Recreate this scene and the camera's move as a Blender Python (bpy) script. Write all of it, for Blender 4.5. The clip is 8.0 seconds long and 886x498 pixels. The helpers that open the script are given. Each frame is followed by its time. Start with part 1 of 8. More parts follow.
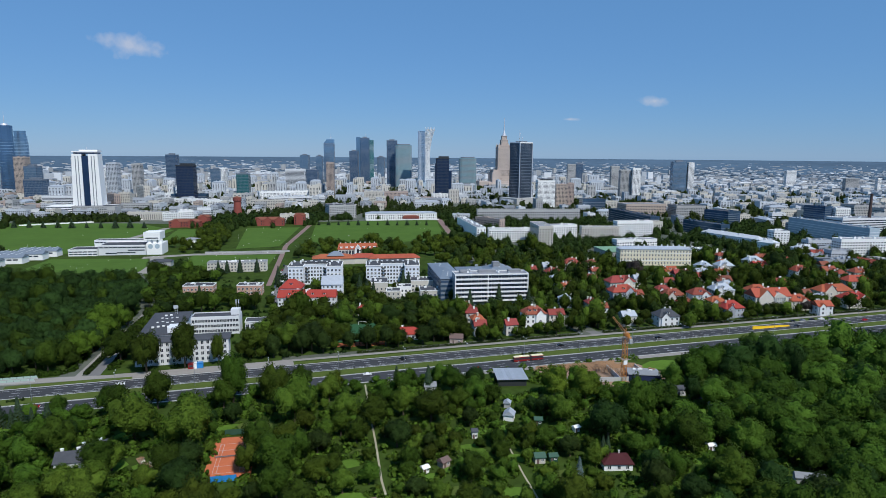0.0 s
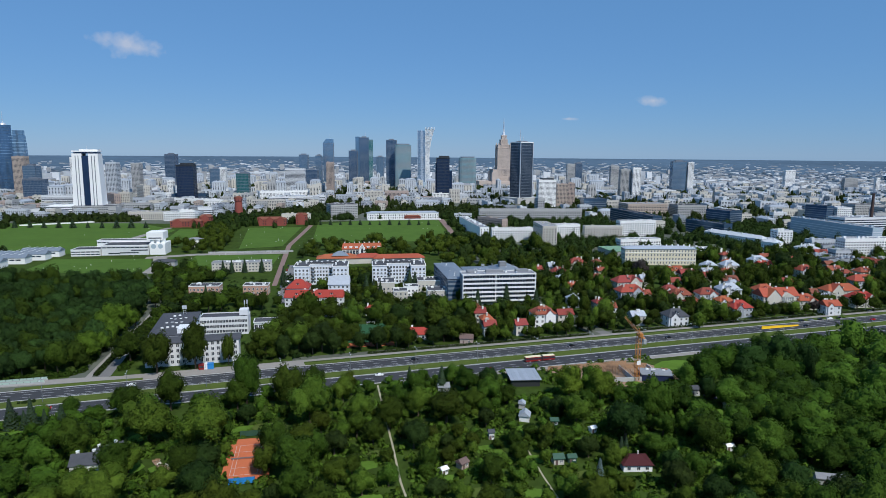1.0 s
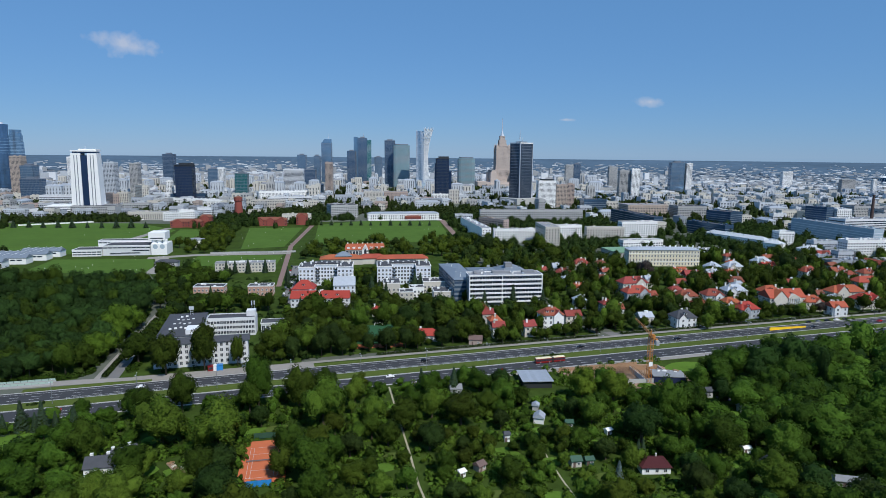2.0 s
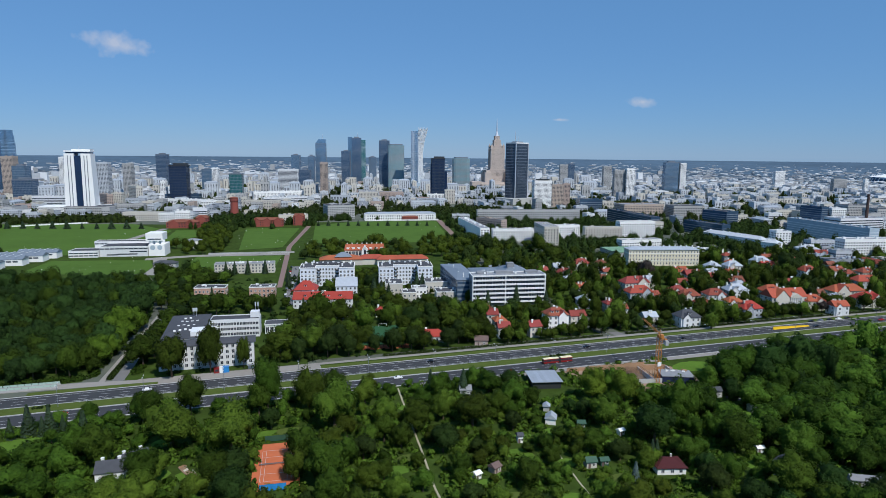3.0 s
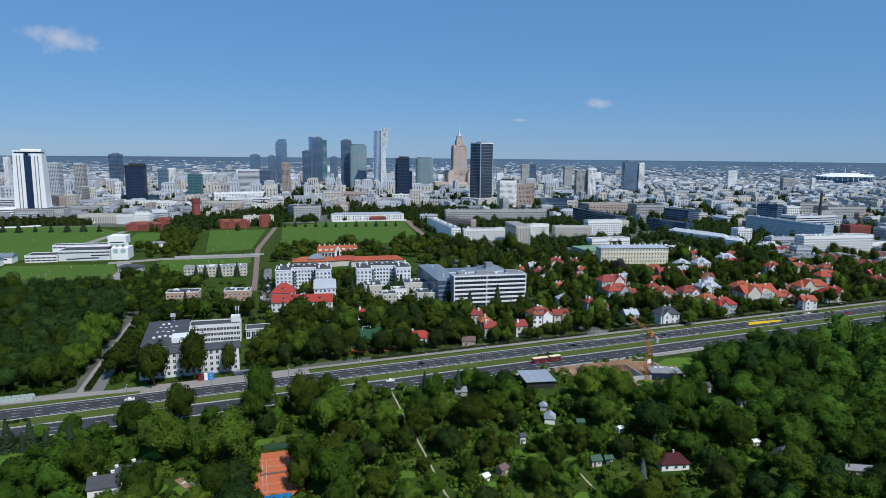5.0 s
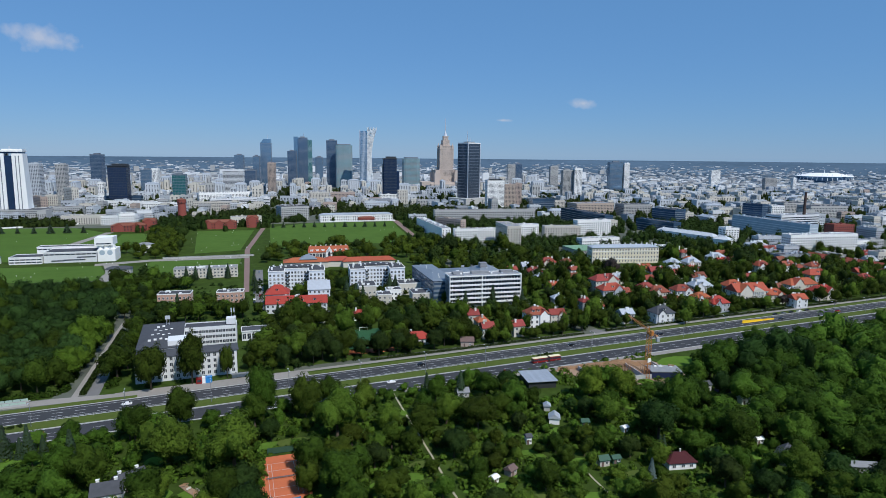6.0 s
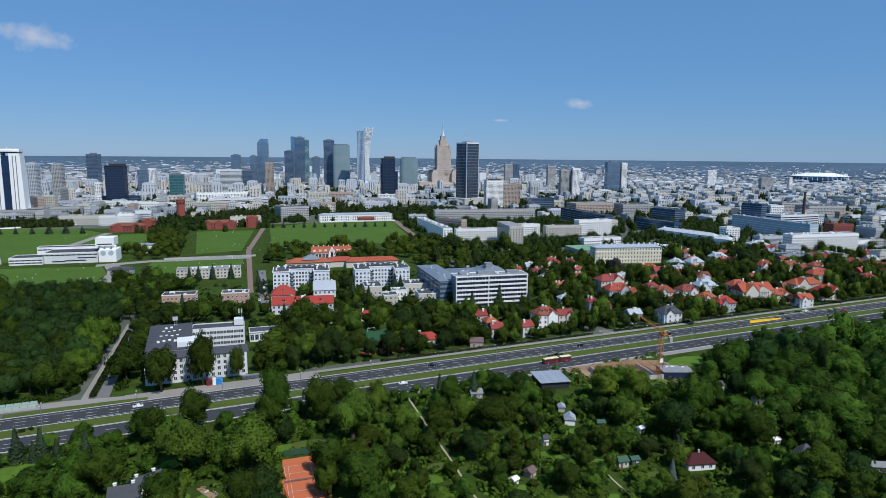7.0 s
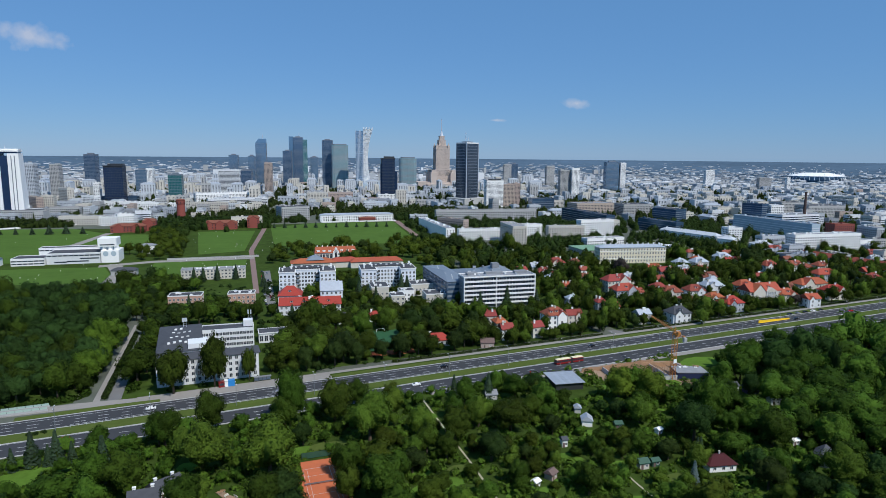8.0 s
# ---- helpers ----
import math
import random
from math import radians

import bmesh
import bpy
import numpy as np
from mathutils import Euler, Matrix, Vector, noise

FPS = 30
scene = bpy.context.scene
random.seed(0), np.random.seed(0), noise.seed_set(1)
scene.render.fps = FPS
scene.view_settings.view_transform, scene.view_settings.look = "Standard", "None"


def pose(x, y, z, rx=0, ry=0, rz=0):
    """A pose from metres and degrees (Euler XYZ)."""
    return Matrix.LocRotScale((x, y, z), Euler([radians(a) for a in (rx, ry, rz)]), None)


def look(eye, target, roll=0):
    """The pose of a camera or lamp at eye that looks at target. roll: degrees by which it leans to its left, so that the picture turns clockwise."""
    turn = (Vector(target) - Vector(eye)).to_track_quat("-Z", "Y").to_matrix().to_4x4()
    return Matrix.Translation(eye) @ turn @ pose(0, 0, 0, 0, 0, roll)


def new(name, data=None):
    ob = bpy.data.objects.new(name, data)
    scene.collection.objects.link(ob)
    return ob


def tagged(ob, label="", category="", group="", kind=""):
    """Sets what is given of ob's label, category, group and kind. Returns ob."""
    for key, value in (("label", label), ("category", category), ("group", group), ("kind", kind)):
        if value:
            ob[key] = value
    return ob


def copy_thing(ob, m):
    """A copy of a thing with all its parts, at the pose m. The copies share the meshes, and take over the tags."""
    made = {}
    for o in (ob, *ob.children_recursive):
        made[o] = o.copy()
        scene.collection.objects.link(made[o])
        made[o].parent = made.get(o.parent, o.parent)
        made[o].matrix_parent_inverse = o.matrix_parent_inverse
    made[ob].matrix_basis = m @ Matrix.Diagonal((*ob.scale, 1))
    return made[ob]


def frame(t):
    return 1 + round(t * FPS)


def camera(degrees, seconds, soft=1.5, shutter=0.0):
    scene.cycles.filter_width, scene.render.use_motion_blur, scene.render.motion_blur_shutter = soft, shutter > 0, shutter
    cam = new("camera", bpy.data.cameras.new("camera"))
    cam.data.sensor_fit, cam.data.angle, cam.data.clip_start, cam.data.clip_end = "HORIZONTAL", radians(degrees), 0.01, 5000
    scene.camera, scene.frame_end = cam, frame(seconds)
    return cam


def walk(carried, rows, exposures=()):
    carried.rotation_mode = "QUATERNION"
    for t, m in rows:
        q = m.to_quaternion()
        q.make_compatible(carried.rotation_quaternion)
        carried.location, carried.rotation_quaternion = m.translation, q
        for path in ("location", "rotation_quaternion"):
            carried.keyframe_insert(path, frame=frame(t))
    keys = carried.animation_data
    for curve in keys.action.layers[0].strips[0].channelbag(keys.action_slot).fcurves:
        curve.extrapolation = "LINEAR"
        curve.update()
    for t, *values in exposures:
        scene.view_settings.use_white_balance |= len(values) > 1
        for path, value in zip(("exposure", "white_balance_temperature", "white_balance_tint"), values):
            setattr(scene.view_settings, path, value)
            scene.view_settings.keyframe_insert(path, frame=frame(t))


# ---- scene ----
cam = camera(71.1, 8.0, soft=0.52)
PATH = [
    (0, (0.122, 0.506, 116.503), (0.722, 2.39, 116.2), 0.4),
    (0.5, (-3.405, 2.342, 116.468), (-2.801, 4.225, 116.164), 0.4),
    (1, (-6.973, 4.22, 116.416), (-6.365, 6.101, 116.112), 0.4),
    (1.5, (-10.572, 6.159, 116.371), (-9.957, 8.038, 116.068), 0.5),
    (3, (-21.398, 11.994, 116.287), (-20.755, 13.864, 115.985), 0.5),
    (3.5, (-25.11, 13.997, 116.28), (-24.441, 15.857, 115.978), 0.5),
    (4, (-28.852, 16.051, 116.262), (-28.156, 17.901, 115.961), 0.5),
    (4.5, (-32.568, 18.243, 116.22), (-31.836, 20.08, 115.919), 0.5),
    (6, (-43.507, 25.431, 115.907), (-42.693, 27.233, 115.607), 0.5),
    (6.5, (-47.093, 27.898, 115.846), (-46.271, 29.696, 115.546), 0.5),
    (7, (-50.683, 30.425, 115.801), (-49.855, 32.22, 115.501), 0.5),
    (7.5, (-54.287, 32.963, 115.766), (-53.453, 34.756, 115.466), 0.5),
    (8, (-57.91, 35.576, 115.76), (-57.071, 37.366, 115.46), 0.5),
]
EXPOSURE = [(0.0, 0.0, 6150, 10), (8.0, 0.0, 6150, 10)]
walk(cam, [(t, look(eye, target, roll)) for t, eye, target, roll in PATH], EXPOSURE)

import collections

# ---------------------------------------------------------------- sky and sun
SUN_AZ, SUN_EL = 165.0, 52.0            # degrees from north (+y) clockwise, degrees up
world = bpy.data.worlds.new("sky")
scene.world = world
world.use_nodes = True
wn = world.node_tree.nodes
sky = wn.new("ShaderNodeTexSky")
sky.sky_type = 'NISHITA'
sky.sun_disc = False
sky.sun_elevation, sky.sun_rotation = radians(SUN_EL), radians(SUN_AZ)
sky.altitude, sky.air_density, sky.dust_density, sky.ozone_density = 100, 1.0, 0.0, 4.0
tint = wn.new("ShaderNodeMix")
tint.data_type, tint.blend_type = 'RGBA', 'MULTIPLY'
tint.inputs[0].default_value = 1.0
tint.inputs[7].default_value = (0.80, 0.93, 1.18, 1)
world.node_tree.links.new(sky.outputs[0], tint.inputs[6])
clear = wn.new("ShaderNodeMix")             # the evenly blue air of a dry noon
clear.data_type = 'RGBA'
clear.inputs[0].default_value = 0.61
clear.inputs[7].default_value = (1.70, 4.2, 7.8, 1)
world.node_tree.links.new(tint.outputs[2], clear.inputs[6])
world.node_tree.links.new(clear.outputs[2], wn["Background"].inputs[0])
wn["Background"].inputs[1].default_value = 0.075
sun_data = bpy.data.lights.new("sun", 'SUN')
sun_data.energy, sun_data.angle, sun_data.color = 4.0, radians(0.53), (1.0, 0.955, 0.88)
sun = new("sun", sun_data)
toward = Vector((math.sin(radians(SUN_AZ)) * math.cos(radians(SUN_EL)), math.cos(radians(SUN_AZ)) * math.cos(radians(SUN_EL)), math.sin(radians(SUN_EL))))
sun.matrix_world = look(toward * 500, (0, 0, 0))

# ---------------------------------------------------------------- materials
def mat(name, col, rough=0.8, metal=0.0, var=0.15, scale=0.8, big=0.06, bump=0.0, rand=0.0, island=0.0, hue=0.0, spec=0.4, streak=0.0, thin=0.0, shade=0.0, deep=0.2):
    """A procedural surface: colour varied at a fine and a coarse scale, by object and by loose piece, with bump."""
    m = bpy.data.materials.new(name)
    m.use_nodes = True
    nt = m.node_tree
    n, link = nt.nodes, nt.links.new
    bsdf = n["Principled BSDF"]
    bsdf.inputs["Roughness"].default_value, bsdf.inputs["Metallic"].default_value = rough, metal
    bsdf.inputs["Specular IOR Level"].default_value = spec
    geo = n.new("ShaderNodeNewGeometry")
    fine, coarse = n.new("ShaderNodeTexNoise"), n.new("ShaderNodeTexNoise")
    for tex, s in ((fine, scale), (coarse, scale * big)):
        tex.inputs["Scale"].default_value, tex.inputs["Detail"].default_value = s, 4.0
        link(geo.outputs["Position"], tex.inputs["Vector"])

    def math_node(op, a, b):
        k = n.new("ShaderNodeMath")
        k.operation = op
        for i, v in enumerate((a, b)):
            if isinstance(v, (int, float)):
                k.inputs[i].default_value = v
            else:
                link(v, k.inputs[i])
        return k.outputs[0]
    total = math_node('ADD', math_node('MULTIPLY', fine.outputs["Fac"], 2.0 * var), math_node('MULTIPLY', coarse.outputs["Fac"], 2.4 * var))
    total = math_node('ADD', total, 1.0 - 2.2 * var)
    info = n.new("ShaderNodeObjectInfo") if rand or hue else None
    if rand:
        total = math_node('ADD', total, math_node('MULTIPLY', math_node('SUBTRACT', info.outputs["Random"], 0.5), 2.0 * rand))
    if shade:
        attr = n.new("ShaderNodeAttribute")
        attr.attribute_name = "shade"
        total = math_node('ADD', total, math_node('MULTIPLY', attr.outputs["Fac"], shade))
    if island:
        total = math_node('ADD', total, math_node('MULTIPLY', math_node('SUBTRACT', geo.outputs["Random Per Island"], 0.5), 2.0 * island))
    if streak:
        wave = n.new("ShaderNodeTexNoise")
        stretch = n.new("ShaderNodeMapping")
        stretch.inputs["Scale"].default_value = (1.2, 1.2, 0.08)
        link(geo.outputs["Position"], stretch.inputs["Vector"])
        link(stretch.outputs[0], wave.inputs["Vector"])
        wave.inputs["Scale"].default_value = 1.0
        total = math_node('SUBTRACT', total, math_node('MULTIPLY', wave.outputs["Fac"], streak))
    hsv = n.new("ShaderNodeHueSaturation")
    hsv.inputs["Color"].default_value = (*col, 1)
    link(total, hsv.inputs["Value"])
    if hue:
        mixed = math_node('FRACT', math_node('MULTIPLY', info.outputs["Random"], 7.31), 0.0)
        link(math_node('ADD', 0.5 - hue, math_node('MULTIPLY', mixed, 2 * hue)), hsv.inputs["Hue"])
    link(hsv.outputs[0], bsdf.inputs["Base Color"])
    if bump:
        b = n.new("ShaderNodeBump")
        b.inputs["Strength"].default_value, b.inputs["Distance"].default_value = bump, deep
        link(fine.outputs["Fac"], b.inputs["Height"])
        link(b.outputs[0], bsdf.inputs["Normal"])
    if thin:
        tr, mix = n.new("ShaderNodeBsdfTranslucent"), n.new("ShaderNodeMixShader")
        link(hsv.outputs[0], tr.inputs["Color"])
        mix.inputs[0].default_value = thin
        link(bsdf.outputs[0], mix.inputs[1])
        link(tr.outputs[0], mix.inputs[2])
        link(mix.outputs[0], n["Material Output"].inputs["Surface"])
    return m


WHITE = mat("white_plaster", (0.70, 0.715, 0.725), 0.85, var=0.07, scale=0.5, streak=0.10, rand=0.05)
BRIGHT = mat("white_paint", (0.82, 0.82, 0.80), 0.7, var=0.05, scale=0.7)
BLUISH = mat("pale_blue_plaster", (0.72, 0.76, 0.82), 0.85, var=0.06, scale=0.5, streak=0.08)
PALE_WALL = mat("weathered_pale_render", (0.50, 0.53, 0.56), 0.88, var=0.14, scale=0.2, streak=0.14, rand=0.16)
GREY_PLASTER = mat("grey_plaster", (0.36, 0.39, 0.43), 0.88, var=0.12, scale=0.4, streak=0.12, rand=0.22)
YELLOW_PLASTER = mat("pale_yellow_plaster", (0.74, 0.67, 0.50), 0.88, var=0.07, scale=0.5, streak=0.08)
CREAM = mat("cream_plaster", (0.58, 0.55, 0.48), 0.88, var=0.08, scale=0.5, streak=0.10, rand=0.07, hue=0.01)
TAN = mat("tan_render", (0.42, 0.335, 0.285), 0.88, var=0.10, scale=0.5, streak=0.08, rand=0.08, hue=0.012)
PINK = mat("pink_brick", (0.48, 0.30, 0.23), 0.9, var=0.12, scale=1.5, rand=0.05)
CONCRETE = mat("concrete", (0.42, 0.42, 0.41), 0.9, var=0.12, scale=0.6, streak=0.12, rand=0.08)
BRICK = mat("red_brick", (0.25, 0.066, 0.050), 0.9, var=0.16, scale=1.2, rand=0.05)
STONE = mat("pale_sandstone", (0.52, 0.44, 0.385), 0.9, var=0.10, scale=0.3, streak=0.12)
TILE = mat("red_roof_tiles", (0.25, 0.066, 0.048), 0.75, var=0.20, scale=1.6, bump=0.3, rand=0.10, hue=0.012, spec=0.12)
TILE_ORANGE = mat("orange_roof_tiles", (0.34, 0.090, 0.050), 0.75, var=0.18, scale=1.6, bump=0.3, rand=0.08, hue=0.01, spec=0.12)
SHEET_RED = mat("red_sheet_roof", (0.33, 0.050, 0.036), 0.55, var=0.10, scale=0.6, bump=0.1, spec=0.15)
MAROON = mat("maroon_sheet_roof", (0.072, 0.023, 0.025), 0.85, var=0.12, scale=0.8, spec=0.08)
TILE_BROWN = mat("brown_roof_tiles", (0.20, 0.075, 0.05), 0.8, var=0.2, scale=1.6, bump=0.3, rand=0.1, spec=0.12)
FELT = mat("dark_roofing_felt", (0.072, 0.076, 0.086), 0.9, var=0.22, scale=0.5, bump=0.1, rand=0.02, spec=0.12)
FELT_PALE = mat("pale_roofing_felt", (0.24, 0.25, 0.265), 0.9, var=0.2, scale=0.4, rand=0.10, spec=0.12)
ZINC = mat("zinc_roof", (0.42, 0.45, 0.49), 0.5, metal=0.3, var=0.15, scale=0.5, rand=0.08)
BLUE_ROOF = mat("blue_grey_sheet_roof", (0.21, 0.245, 0.285), 0.5, metal=0.2, var=0.12, scale=0.4)
GREEN_ROOF = mat("green_sheet_roof", (0.19, 0.32, 0.19), 0.6, var=0.08, scale=0.2)
WINDOW = mat("window_glass", (0.035, 0.045, 0.06), 0.12, var=0.3, scale=0.3, spec=0.6, rand=0.01)
FRAME = mat("window_frame_paint", (0.72, 0.72, 0.70), 0.6, var=0.05)
GLASS_BLUE = mat("blue_curtain_glass", (0.20, 0.33, 0.47), 0.15, metal=0.65, var=0.25, scale=0.08, rand=0.02, spec=0.6)
GLASS_DARK = mat("dark_curtain_glass", (0.03, 0.06, 0.13), 0.18, metal=0.5, var=0.25, scale=0.1, spec=0.5)
GLASS_TEAL = mat("teal_curtain_glass", (0.03, 0.16, 0.17), 0.15, metal=0.3, var=0.2, scale=0.1)
GLASS_SMOKE = mat("smoke_curtain_glass", (0.055, 0.08, 0.115), 0.18, metal=0.5, var=0.2, scale=0.06)
GLASS_NAVY = mat("navy_curtain_glass", (0.09, 0.165, 0.27), 0.16, metal=0.55, var=0.3, scale=0.06, spec=0.6)
GLASS_SEA = mat("sea_green_curtain_glass", (0.24, 0.38, 0.41), 0.2, metal=0.3, var=0.2, scale=0.1)
GLASS_PALE = mat("pale_curtain_glass", (0.44, 0.53, 0.60), 0.25, metal=0.1, var=0.2, scale=0.1)
MULLION = mat("grey_metal", (0.22, 0.24, 0.27), 0.5, metal=0.5, var=0.08)
MULLION_PALE = mat("silver_metal", (0.66, 0.68, 0.71), 0.4, metal=0.4, var=0.08)
DARK_METAL = mat("dark_metal", (0.06, 0.065, 0.07), 0.5, metal=0.5, var=0.1)
ASPHALT = mat("asphalt", (0.050, 0.052, 0.057), 0.92, var=0.13, scale=0.25, big=0.15, bump=0.1, spec=0.15)
ASPHALT_OLD = mat("worn_asphalt", (0.17, 0.165, 0.16), 0.92, var=0.14, scale=0.3, big=0.15)
PAVING = mat("pale_concrete_paving", (0.27, 0.25, 0.225), 0.9, var=0.13, scale=0.5, big=0.1)
TRODDEN = mat("trodden_gravel", (0.34, 0.31, 0.22), 0.95, var=0.3, scale=0.8, big=0.2)
PAVING_RED = mat("red_block_paving", (0.22, 0.145, 0.125), 0.9, var=0.15, scale=0.5)
MARKING = mat("road_paint", (0.50, 0.50, 0.49), 0.8, var=0.15, scale=2.0)
KERB = mat("kerb_stone", (0.45, 0.44, 0.42), 0.9, var=0.12, scale=1.0)
CLAY = mat("orange_clay", (0.50, 0.135, 0.055), 0.95, var=0.10, scale=0.6, big=0.2)
SAND = mat("sandy_earth", (0.30, 0.20, 0.13), 0.95, var=0.25, scale=0.4, bump=0.4)
GRASS = mat("mown_grass", (0.078, 0.106, 0.024), 1.0, spec=0.05, var=0.20, scale=0.35, big=0.08, bump=0.3)
LAWN = mat("bright_lawn_grass", (0.088, 0.160, 0.022), 1.0, spec=0.05, var=0.25, scale=0.5, big=0.15, bump=0.3)
GRASS_FIELD = mat("field_grass", (0.072, 0.130, 0.024), 1.0, spec=0.05, var=0.16, scale=0.10, big=0.2)
GRASS_ROUGH = mat("rough_grass", (0.040, 0.066, 0.012), 1.0, spec=0.05, var=0.45, scale=0.22, big=0.25, bump=0.6)
TURF = mat("dark_sports_turf", (0.022, 0.090, 0.035), 0.95, var=0.10, scale=0.2)
# far ground: the blue of distance haze is mixed into its base colour
HAZED_GROUND = mat("haze_blue_plain", (0.080, 0.124, 0.172), 1.0, var=0.32, scale=0.02, spec=0.05)
CITY_GROUND = mat("city_ground", (0.095, 0.105, 0.080), 0.95, var=0.5, scale=0.06, big=0.3)
SOOT_BRICK = mat("sooty_brick", (0.085, 0.055, 0.048), 0.9, var=0.2, scale=1.0)
BARK = mat("bark", (0.10, 0.075, 0.05), 0.95, var=0.3, scale=3.0, bump=0.5)
LEAF = mat("broad_leaves", (0.0375, 0.0620, 0.0060), 0.8, var=0.36, scale=1.3, big=0.2, bump=0.8, deep=0.7, rand=0.30, island=0.16, hue=0.022, thin=0.14, spec=0.08, shade=0.28)
LEAF_LIGHT = mat("light_leaves", (0.068, 0.118, 0.0125), 0.8, var=0.36, scale=1.3, big=0.2, bump=0.8, deep=0.7, rand=0.14, island=0.15, hue=0.014, thin=0.16, spec=0.08, shade=0.15)
LINDEN = mat("linden_leaves", (0.084, 0.142, 0.0135), 0.8, var=0.36, scale=1.3, big=0.2, bump=0.8, deep=0.7, rand=0.10, island=0.15, hue=0.012, thin=0.16, spec=0.08, shade=0.10)
# dark leaf green, plus a little blue painted in as haze over city trees
LEAF_DARK = mat("dark_leaves", (0.0225, 0.042, 0.0078), 0.8, var=0.36, scale=1.3, big=0.2, bump=0.8, deep=0.7, rand=0.2, island=0.16, hue=0.02, thin=0.12, spec=0.08, shade=0.25)
LEAF_PARK = mat("park_leaves", (0.027, 0.055, 0.0115), 0.8, var=0.36, scale=1.3, big=0.2, bump=0.8, deep=0.7, rand=0.2, island=0.16, hue=0.015, thin=0.12, spec=0.08, shade=0.32)
LEAF_COPPER = mat("copper_leaves", (0.032, 0.022, 0.016), 0.65, var=0.2, scale=1.0, bump=0.5, island=0.3, thin=0.1)
SHINGLE = mat("grey_brown_shingles", (0.15, 0.105, 0.095), 0.9, var=0.2, scale=2.0, spec=0.1)
NEEDLE = mat("spruce_needles", (0.020, 0.043, 0.015), 0.8, var=0.2, scale=0.8, rand=0.15, island=0.3)
NEEDLE_BLUE = mat("blue_spruce_needles", (0.085, 0.125, 0.115), 0.8, var=0.2, scale=0.8, island=0.25)
# leaf green darkened: the shade inside the foliage is put into the colour
SHADED_INNER = mat("shaded_inner_foliage", (0.030, 0.050, 0.0055), 1.0, spec=0.03, var=0.3, scale=0.9, bump=0.5)
# foliage turned blue-grey, with distance haze painted into the colour
HAZED_LEAF = mat("hazed_foliage", (0.080, 0.115, 0.150), 0.95, var=0.16, scale=0.02, island=0.12)
YELLOW = mat("yellow_paint", (0.78, 0.52, 0.02), 0.5, var=0.06)
CRANE_PAINT = mat("orange_crane_paint", (0.50, 0.20, 0.045), 0.5, var=0.1)
TIMBER = mat("raw_timber", (0.34, 0.21, 0.12), 0.85, var=0.25, scale=2.0, island=0.2)
BUS_RED = mat("bus_red", (0.22, 0.013, 0.012), 0.35, var=0.05)
BUS_CREAM = mat("bus_cream_yellow", (0.82, 0.74, 0.50), 0.4, var=0.05)
RUBBER = mat("tyre_rubber", (0.02, 0.02, 0.02), 0.9, var=0.1)
CAR_BLACK = mat("black_car_paint", (0.012, 0.013, 0.015), 0.2, var=0.05, spec=0.6)
CAR_WHITE = mat("white_car_paint", (0.78, 0.78, 0.78), 0.25, var=0.03)
CAR_RED = mat("red_car_paint", (0.35, 0.012, 0.015), 0.25, var=0.04)
CAR_SILVER = mat("silver_car_paint", (0.38, 0.39, 0.41), 0.25, metal=0.6, var=0.04)
BLUE_PAINT = mat("bright_blue_paint", (0.03, 0.22, 0.55), 0.5, var=0.08)
NAVY = mat("navy_hoarding", (0.015, 0.025, 0.075), 0.6, var=0.1)
GREEN_PAINT = mat("green_paint", (0.028, 0.080, 0.050), 0.6, var=0.1)
GREEN_PANEL = mat("green_glass_panel", (0.36, 0.48, 0.42), 0.3, var=0.06)

